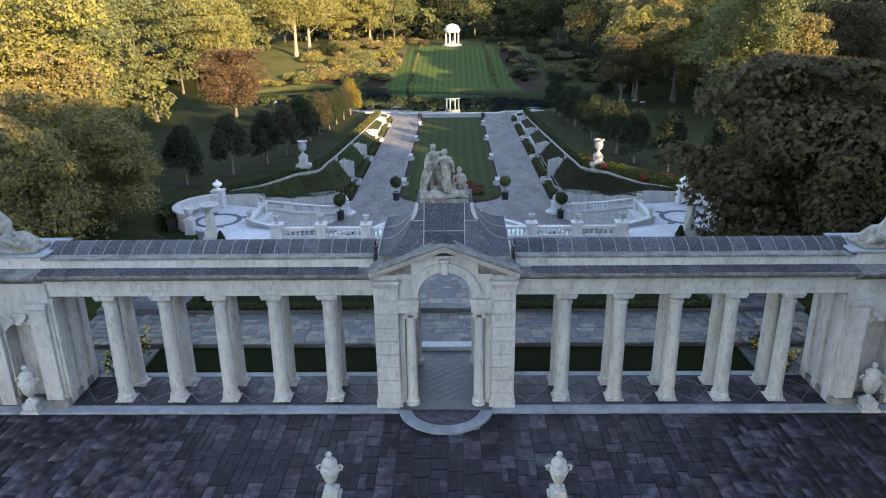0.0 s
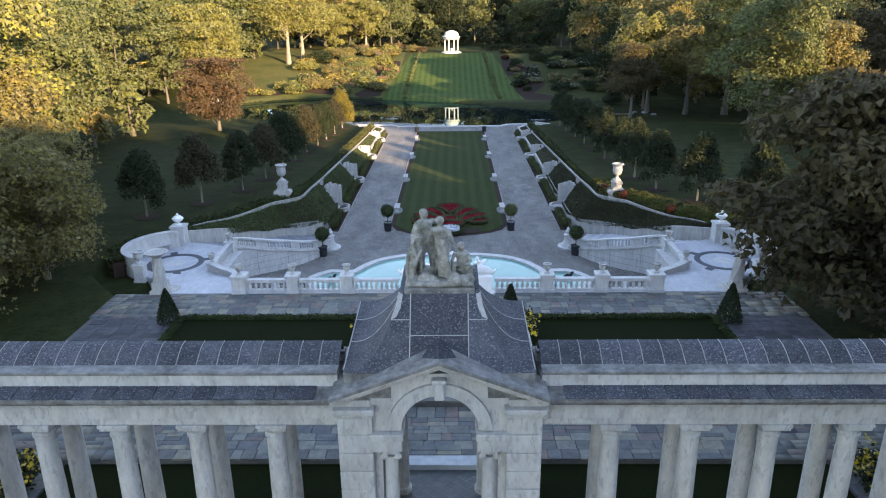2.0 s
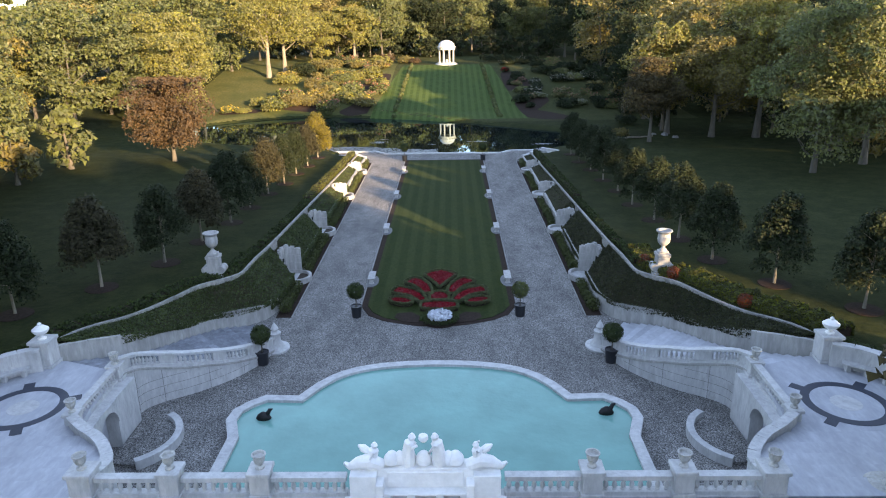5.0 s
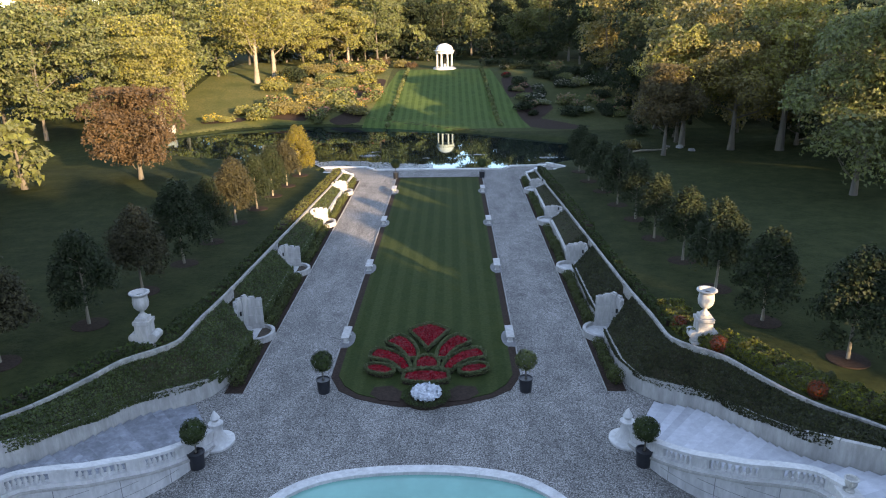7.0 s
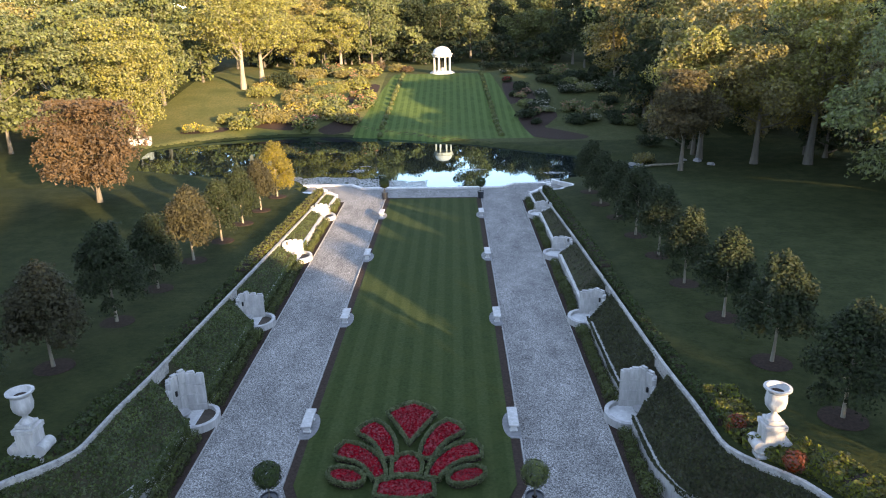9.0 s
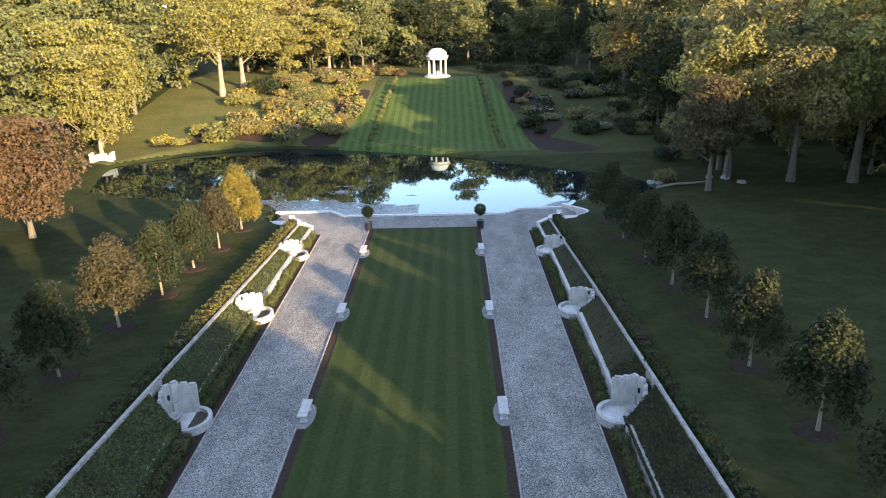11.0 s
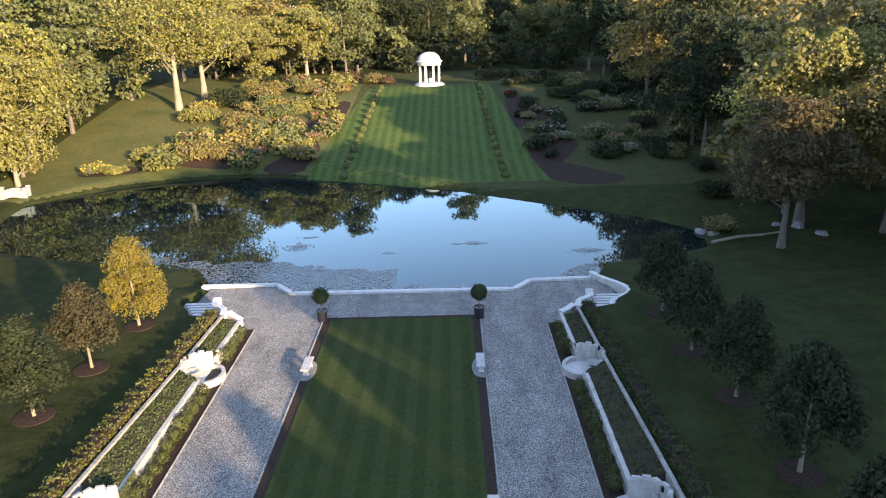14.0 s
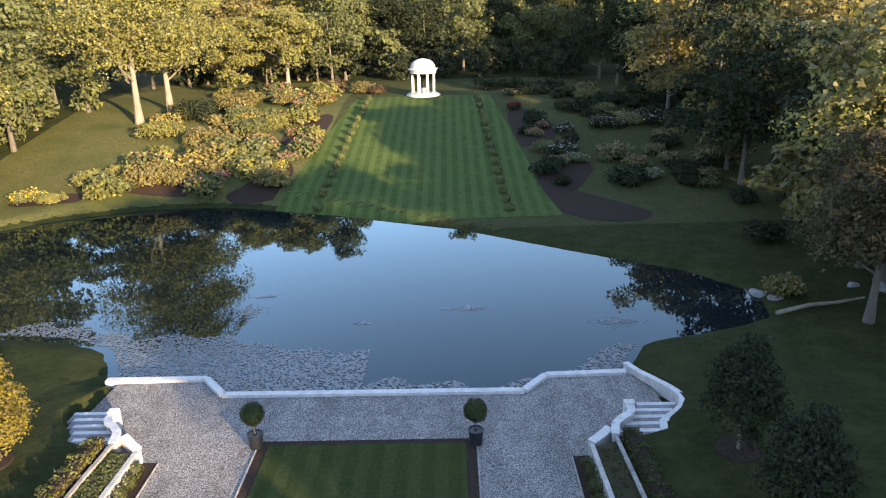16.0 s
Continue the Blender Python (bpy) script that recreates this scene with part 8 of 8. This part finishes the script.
def hill_shrubs():
    """Loose planting on both sides of the hill, a few shapes set again and again."""
    rng = np.random.default_rng(91)
    made = []
    for k, (key, flower) in enumerate((("green", None), ("olive", None), ("dark", None), ("yellow", None), ("green", M_PINKFL), ("olive", M_YELLOWFL), ("dark", None), ("dark", M_PALEFL))):
        lobes = [((rng.uniform(-0.6, 0.6), rng.uniform(-0.6, 0.6), rng.uniform(0.25, 0.6)), (0.5, 0.5, 0.4)) for _ in range(10)]
        p, nn = crown_points(rng, lobes, 80)
        p[:, 2] = np.abs(p[:, 2])
        leaf = leaf_mesh("foliage", p, nn, 0.22, LEAVES[key], k)
        fl = None
        if flower:
            q = p[(rng.random(len(p)) < 0.3) & (p[:, 2] > 0.35)]
            fl = leaf_mesh("blossom", q + np.array([0, -0.04, 0.06]), np.tile([0, -0.4, 1.0], (len(q), 1)), 0.13, flower, 2, 0.9)
        made.append((key, leaf, fl))
    names = {"green": "rounded green shrub on the hillside", "olive": "loose olive-brown shrub on the hillside", "dark": "green shrub on the hillside, coloured dark for shade", "yellow": "yellowing shrub on the hillside"}
    for k in range(135):
        left = k % 2 == 0
        y = rng.uniform(157, 203)
        x = rng.uniform(13.5, 36) * (-1 if left else 1)
        if left and x > -19 and y < 160 or shore_distance(np.array(x), np.array(y)) < 2.5:
            continue
        # sunlit leaf colours on the left, mostly shade-darkened ones on the right
        pick = int(rng.choice([0, 1, 3, 4, 5, 1, 3])) if left else int(rng.choice([2, 6, 7, 0, 2, 6, 4]))
        key, leaf, fl = made[pick]
        s = rng.uniform(1.2, 2.4) if left else rng.uniform(0.9, 2.0)
        t = thing("shrub", names[key] if not fl else "flowering shrub on the hillside", "shrub", Matrix.LocRotScale((x, y, float(ground_z(x, y)) - 0.05), Euler((0, 0, rng.uniform(0, 6))), (s * 1.15, s * 1.15, s)), "hillside shrubs")
        part("foliage", leaf, parent=t)
        if fl:
            part("blossom", fl, parent=t)
    # stones and a fallen log where the pond narrows to a stream
    for x, y, r in ((25.3, 130.4, 0.55), (25.9, 129.0, 0.45), (26.6, 131.2, 0.35), (33.4, 129.8, 0.6), (34.3, 127.5, 0.5), (31.8, 130.4, 0.4)):
        bm = lathe([(r * 0.8, -0.3), (r, 0.0), (r * 0.85, r * 0.4), (r * 0.3, r * 0.6)], 9, squash=(1.25, 0.9))
        for v in bm.verts:
            v.co += Vector((math.sin(v.co.y * 9 + x), math.sin(v.co.x * 8 + y), math.sin(v.co.x * 7))) * r * 0.1
        tagged(part("boulder", bm, M_PAD, at=pose(x, y, float(ground_z(x, y)), 0, 0, x * 40)), "rough grey boulder on the pond's bank", "boulder", "boulders by the stream")
    z = float(ground_z(28, 127))
    log = part("fallen_log", tube([(24.6, 126.0, z + 0.1), (27.0, 126.8, z + 0.25), (29.0, 127.2, z + 0.22), (31.0, 127.7, z + 0.3)], [0.14, 0.13, 0.11, 0.07], 8), M_BARK_PALE, smooth=True)
    tagged(log, "pale fallen log lying on the bank", "log")


hill_shrubs()


def drape(name, outline, mat, label, lift=0.07):
    """A bed that follows the slope, cut to a smooth outline."""
    o = smooth_line([(*p, 0) for p in outline + outline[:1]], 0.8)[:-1]
    cx, cy = sum(p.x for p in o) / len(o), sum(p.y for p in o) / len(o)
    bm = bmesh.new()
    rings = []
    for f in (1.0, 0.75, 0.5, 0.25):
        rings.append([bm.verts.new((cx + (p.x - cx) * f, cy + (p.y - cy) * f, float(ground_z(cx + (p.x - cx) * f, cy + (p.y - cy) * f)) + lift)) for p in o])
    n = len(o)
    for a, b in zip(rings, rings[1:]):
        for k in range(n):
            bm.faces.new((a[k], a[(k + 1) % n], b[(k + 1) % n], b[k]))
    bm.faces.new(rings[-1])
    tagged(part(name, bm, mat, smooth=True), label, "flower bed", kind="structure")


drape("hill_bed", [(-15.0, 157.5), (-18.5, 157.2), (-20.6, 159.2), (-18.6, 161.4), (-17.9, 164), (-19, 167), (-16, 168.5), (-14.2, 165), (-14.4, 161)], M_SOIL, "curving dark mulch bed left beside the hill lawn")
drape("hill_bed", [(-13.4, 171), (-17.4, 174), (-17.6, 179), (-15, 186), (-12.6, 186), (-12.6, 178)], M_SOIL, "curving dark mulch bed left beside the hill lawn")
drape("hill_bed", [(14.7, 150.5), (17.5, 147.6), (21.5, 147.2), (23.2, 149.6), (21.2, 152.6), (17.8, 155), (17.6, 159), (20.2, 163), (19.6, 167.4), (16.4, 168.5), (13.6, 163.5), (13.9, 157)], M_SOIL, "sweeping dark mulch bed beside the hill lawn")
drape("hill_bed", [(12.8, 171), (16.8, 173), (18, 178), (15.6, 186), (12.4, 186), (12.2, 178)], M_SOIL, "dark mulch bed beside the hill lawn")
drape("hill_bed", [(-25, 159.2), (-32, 159.6), (-33, 162.5), (-28, 164.5), (-24, 163.2)], M_SOIL, "dark mulch bed under the pond shrubs")
drape("hill_bed", [(-36, 156.9), (-42, 155.9), (-43, 158.2), (-38, 159.5), (-35, 158.8)], M_SOIL, "dark mulch bed under the pond shrubs")

# lily pads on the pond
def lilies():
    rng = np.random.default_rng(12)
    n = 40000
    x, y = rng.uniform(-27, 15, n), rng.uniform(116, 129, n)
    field = np.sin(x * 0.55 + 1.3) + np.sin(y * 0.9 + x * 0.3) + 0.8 * np.sin(x * 1.7 - y * 1.1)
    edge = np.where(x < -1, 122.8 + 0.18 * (-x - 1) + 0.5 * field, 118.5 + 0.45 * field + np.where(x > 7, (x - 7) * 0.55, 0))
    keep = (y < edge) & (shore_distance(x, y) < -0.35) & (rng.random(n) < 0.9)
    x, y = x[keep], y[keep]
    # and a few small islets further out
    for cx, cy, rx, ry, n in ((-10.0, 129.1, 1.1, 1.0, 170), (-9.6, 131.8, 0.8, 0.3, 40), (-1.9, 127.0, 0.5, 0.3, 22), (5.3, 129.1, 0.9, 0.5, 90), (3.7, 129.0, 0.5, 0.2, 20), (14.5, 126.5, 1.2, 0.6, 120)):
        x, y = np.r_[x, cx + rx * rng.normal(0, 0.5, n)], np.r_[y, cy + ry * rng.normal(0, 0.5, n)]
    seg = 6
    r = rng.uniform(0.05, 0.115, len(x))
    a = np.linspace(0, 2 * math.pi, seg + 1)[:-1]
    vx = x[:, None] + r[:, None] * np.cos(a + rng.uniform(0, 1, (len(x), 1)))
    vy = y[:, None] + r[:, None] * np.sin(a)
    vz = np.full_like(vx, -0.437) + rng.uniform(0, 0.012, (len(x), 1))
    me = from_arrays("lily_pads", np.stack([vx, vy, vz], -1).reshape(-1, 3), np.arange(len(x) * seg).reshape(-1, seg), M_LILY)
    tagged(new("lily_pads", me), "many grey-green lily pads floating on the pond", "lily pads", kind="stuff")


M_LILY = material("lily_pad", (0.085, 0.100, 0.105), (0.045, 0.056, 0.060), 0.3, 0.38, 0.0, per_piece=0.3, spec=0.55)
lilies()

# ---- terrace planting ----
def terrace_green():
    for s in (-1, 1):
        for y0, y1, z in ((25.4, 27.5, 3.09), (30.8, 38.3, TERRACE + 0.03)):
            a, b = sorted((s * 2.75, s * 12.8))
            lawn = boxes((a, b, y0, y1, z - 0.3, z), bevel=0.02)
            tagged(part("terrace_lawn", lawn, M_LAWN_DARK), "lawn panel on the terrace, coloured dark for shade", "lawn", kind="structure")
        z = TERRACE + 0.02
        hedge("terrace_hedge", [(s * 2.9, 38.25, z), (s * 12.75, 38.25, z)], 0.3, 0.12, M_BOX, "low clipped box hedge edging the terrace lawn", 5000, 0.11, 50)
        hedge("terrace_hedge", [(s * 12.7, 30.9, z), (s * 12.7, 38.2, z)], 0.3, 0.12, M_BOX, "low clipped box hedge edging the terrace lawn", 3500, 0.11, 51)
        hedge("terrace_hedge", [(s * 2.9, 30.95, z), (s * 12.6, 30.95, z)], 0.35, 0.14, M_BOX, "low clipped box hedge edging the terrace lawn", 4000, 0.12, 52)
        # shrub with yellow flowers, by the walk and by the pavilion
        for x, y, hgt, zz in ((3.4, 36.4, 1.0, TERRACE), (13.7, 26.2, 0.9, 3.0)):
            rng = np.random.default_rng(int(60 + x))
            t = thing("flowering_shrub", "leafy shrub covered in yellow flowers", "shrub", pose(s * x, y, zz), "yellow flowering shrubs")
            n = 1700
            p = np.stack([rng.normal(0, 0.26, n), rng.normal(0, 0.5, n), rng.random(n) ** 0.6 * hgt * (1 + 0.2 * np.sin(np.arange(n)))], 1)
            part("foliage", leaf_mesh("foliage", p, p * [1, 0.5, 1] + [0, 0, 0.3], 0.16, LEAVES["dark"], 1), parent=t)
            m = 150
            c = np.stack([rng.normal(0, 0.3, m), rng.normal(0, 0.55, m), hgt * (0.6 + 0.45 * rng.random(m))], 1)
            part("blossom", leaf_mesh("blossom", np.repeat(c, 3, 0) + rng.normal(0, 0.05, (3 * m, 3)), np.tile([0, -0.5, 1.0], (3 * m, 1)), 0.14, M_YELLOWFL, 2, 0.9), parent=t, label="bright yellow blossoms")
    rng = np.random.default_rng(70)
    n = 2600
    h = rng.random(n)
    a = rng.random(n) * 6.283
    r = 0.72 * (1 - h) ** 0.8 * (0.75 + 0.3 * rng.random(n)) + 0.04
    me = leaf_mesh("crown", np.stack([r * np.cos(a), r * np.sin(a), 0.12 + 2.2 * h], 1), np.stack([np.cos(a), np.sin(a), 0.5 + 0 * a], 1), 0.15, LEAVES["dark"], 7)
    for x, y, sc in ((-13.2, 37.9, 0.74), (3.0, 37.8, 0.82), (13.3, 37.9, 0.80)):
        t = thing("conifer", "small dark cone-shaped evergreen at the lawn's corner", "conifer", Matrix.LocRotScale((x, y, TERRACE + 0.01), Euler((0, 0, x)), (sc, sc, sc)), "cone evergreens")
        part("trunk", tube([(0, 0, -0.05), (0, 0, 1.6)], [0.07, 0.03], 8), M_BARK, t)
        part("crown", me, parent=t)


terrace_green()

# ---- flagstones, each its own stone ----
def flags(rng, x0, x1, y0, y1, rows, lengths):
    """Random coursed flags over a rectangle: (x, y, width, depth)."""
    out, y = [], y0
    while y < y1 - 0.1:
        d = min(rng.uniform(*rows), y1 - y)
        if y1 - y - d < 0.15:
            d = y1 - y
        x = x0
        while x < x1 - 0.05:
            w = min(rng.uniform(*lengths), x1 - x)
            if x1 - x - w < 0.2:
                w = x1 - x
            if d > 0.42 and rng.random() < 0.4:
                h = d * rng.uniform(0.4, 0.6)
                out += [(x + w / 2, y + h / 2, w, h), (x + w / 2, y + h + (d - h) / 2, w, d - h)]
            else:
                out.append((x + w / 2, y + d / 2, w, d))
            x += w
        y += d
    return out


def pave(name, stones, z, mat, label, near, gap=0.014):
    rng = np.random.default_rng(80)
    t = thing(name, label, "paving", kind="structure")
    ranked = sorted(stones, key=near)
    me = bpy.data.meshes.new("flagstone")
    UNIT.to_mesh(me)
    me.materials.append(mat)
    for x, y, w, d in ranked[:300]:
        part("flagstone", me, parent=t, at=Matrix.LocRotScale((x, y, z + rng.uniform(-0.006, 0.006)), None, (w - gap, d - gap, 1)))
    rest = ranked[300:]
    if rest:
        base = np.array([(x, y) for x, y in ((-0.5, -0.5), (0.5, -0.5), (0.5, 0.5), (-0.5, 0.5))])
        v, f = [], []
        for x, y, w, d in rest:
            h = z + rng.uniform(-0.006, 0.006)
            k = len(v)
            for zz, sc in ((-0.06, 1.0), (0.0, 0.985)):
                for bx, by in base:
                    v.append((x + bx * (w - gap) * sc, y + by * (d - gap) * sc, h + zz))
            f.append((k + 4, k + 5, k + 6, k + 7))
            f += [(k + i, k + (i + 1) % 4, k + 4 + (i + 1) % 4, k + 4 + i) for i in range(4)]
        part("flagstones", from_arrays("flagstones", v, f, mat), parent=t, kind="stuff")
    return t


prng = np.random.default_rng(81)
court = [(y, x, d, w) for x, y, w, d in flags(prng, 2.0, 22.4, -21, 21, (0.5, 0.72), (0.5, 1.1))]
court = [q for q in court if math.hypot(q[0], q[1] - 22.8) > 1.5]
tagged(part("forecourt_bed", boxes((-21.05, 21.05, 1.95, 22.45, 2.5, 2.87), bevel=0.0), M_JOINT), "dark mortar bed under the forecourt slates", "paving", kind="structure")
pave("forecourt", court, 2.918, M_FLAG_DARK, "dark worn slate paving of the forecourt", lambda q: math.hypot(q[0] / 2.2, q[1] - 21))
# low stage behind the colonnade, the cross walk a step up, then the terrace itself
low = flags(prng, 12.9, 17.4, 25.4, 27.5, (0.38, 0.66), (0.35, 0.95)) + flags(prng, -17.4, -12.9, 25.4, 27.5, (0.38, 0.66), (0.35, 0.95))
low += flags(prng, 1.8, 2.7, 26.7, 27.5, (0.4, 0.5), (0.4, 0.9)) + flags(prng, -2.7, -1.8, 26.7, 27.5, (0.4, 0.5), (0.4, 0.9))
tagged(part("low_walk_bed", boxes((-17.4, -1.76, 25.0, 27.5, 2.6, 2.98), (1.76, 17.4, 25.0, 27.5, 2.6, 2.98), bevel=0.0), M_JOINT), "grey mortar bed under the low walk", "paving", kind="structure")
pave("low_walk", low, 3.05, M_FLAG, "grey flagstone walk behind the colonnade", lambda q: abs(q[0]))
cross = flags(prng, -17.2, 17.2, 27.52, 30.78, (0.38, 0.66), (0.35, 0.95))
cross = [q for q in cross if not (abs(q[0]) < 1.9 and q[1] < 28.0)] + flags(prng, -1.9, 1.9, 27.76, 28.3, (0.4, 0.5), (0.4, 0.9))
tagged(part("cross_walk_bed", boxes((-17.3, 17.3, 27.52, 30.75, 2.6, 3.20), bevel=0.0), M_JOINT), "grey mortar bed under the cross walk", "paving", kind="structure")
pave("cross_walk", cross, 3.27, M_FLAG, "grey and blue flagstone cross walk of the terrace", lambda q: math.hypot(q[0] / 3, q[1] - 29))
tagged(part("terrace_bed", boxes((-17.3, 17.3, 30.78, 41.5, 2.6, 3.44), bevel=0.0), M_JOINT), "grey mortar bed under the terrace flags", "paving", kind="structure")
size = ((0.38, 0.66), (0.35, 0.95))
pave("balustrade_walk", flags(prng, -17.4, 17.4, 38.5, 41.45, *size), 3.495, M_FLAG, "grey and blue flagstone walk before the balustrade", lambda q: abs(q[0]))
pave("middle_walk", flags(prng, -2.65, 2.65, 30.8, 38.45, *size), 3.495, M_FLAG, "flagstone walk between the terrace lawns", lambda q: -q[1])
pave("side_walk", flags(prng, 12.95, 17.0, 30.8, 38.45, *size), 3.495, M_FLAG_SIDE, "mottled flagstone walk beside the terrace lawn, darkened for tree shade", lambda q: -q[1])
pave("side_walk", flags(prng, -17.0, -12.95, 30.8, 38.45, *size), 3.495, M_FLAG_SIDE, "mottled flagstone walk beside the terrace lawn, darkened for tree shade", lambda q: -q[1])
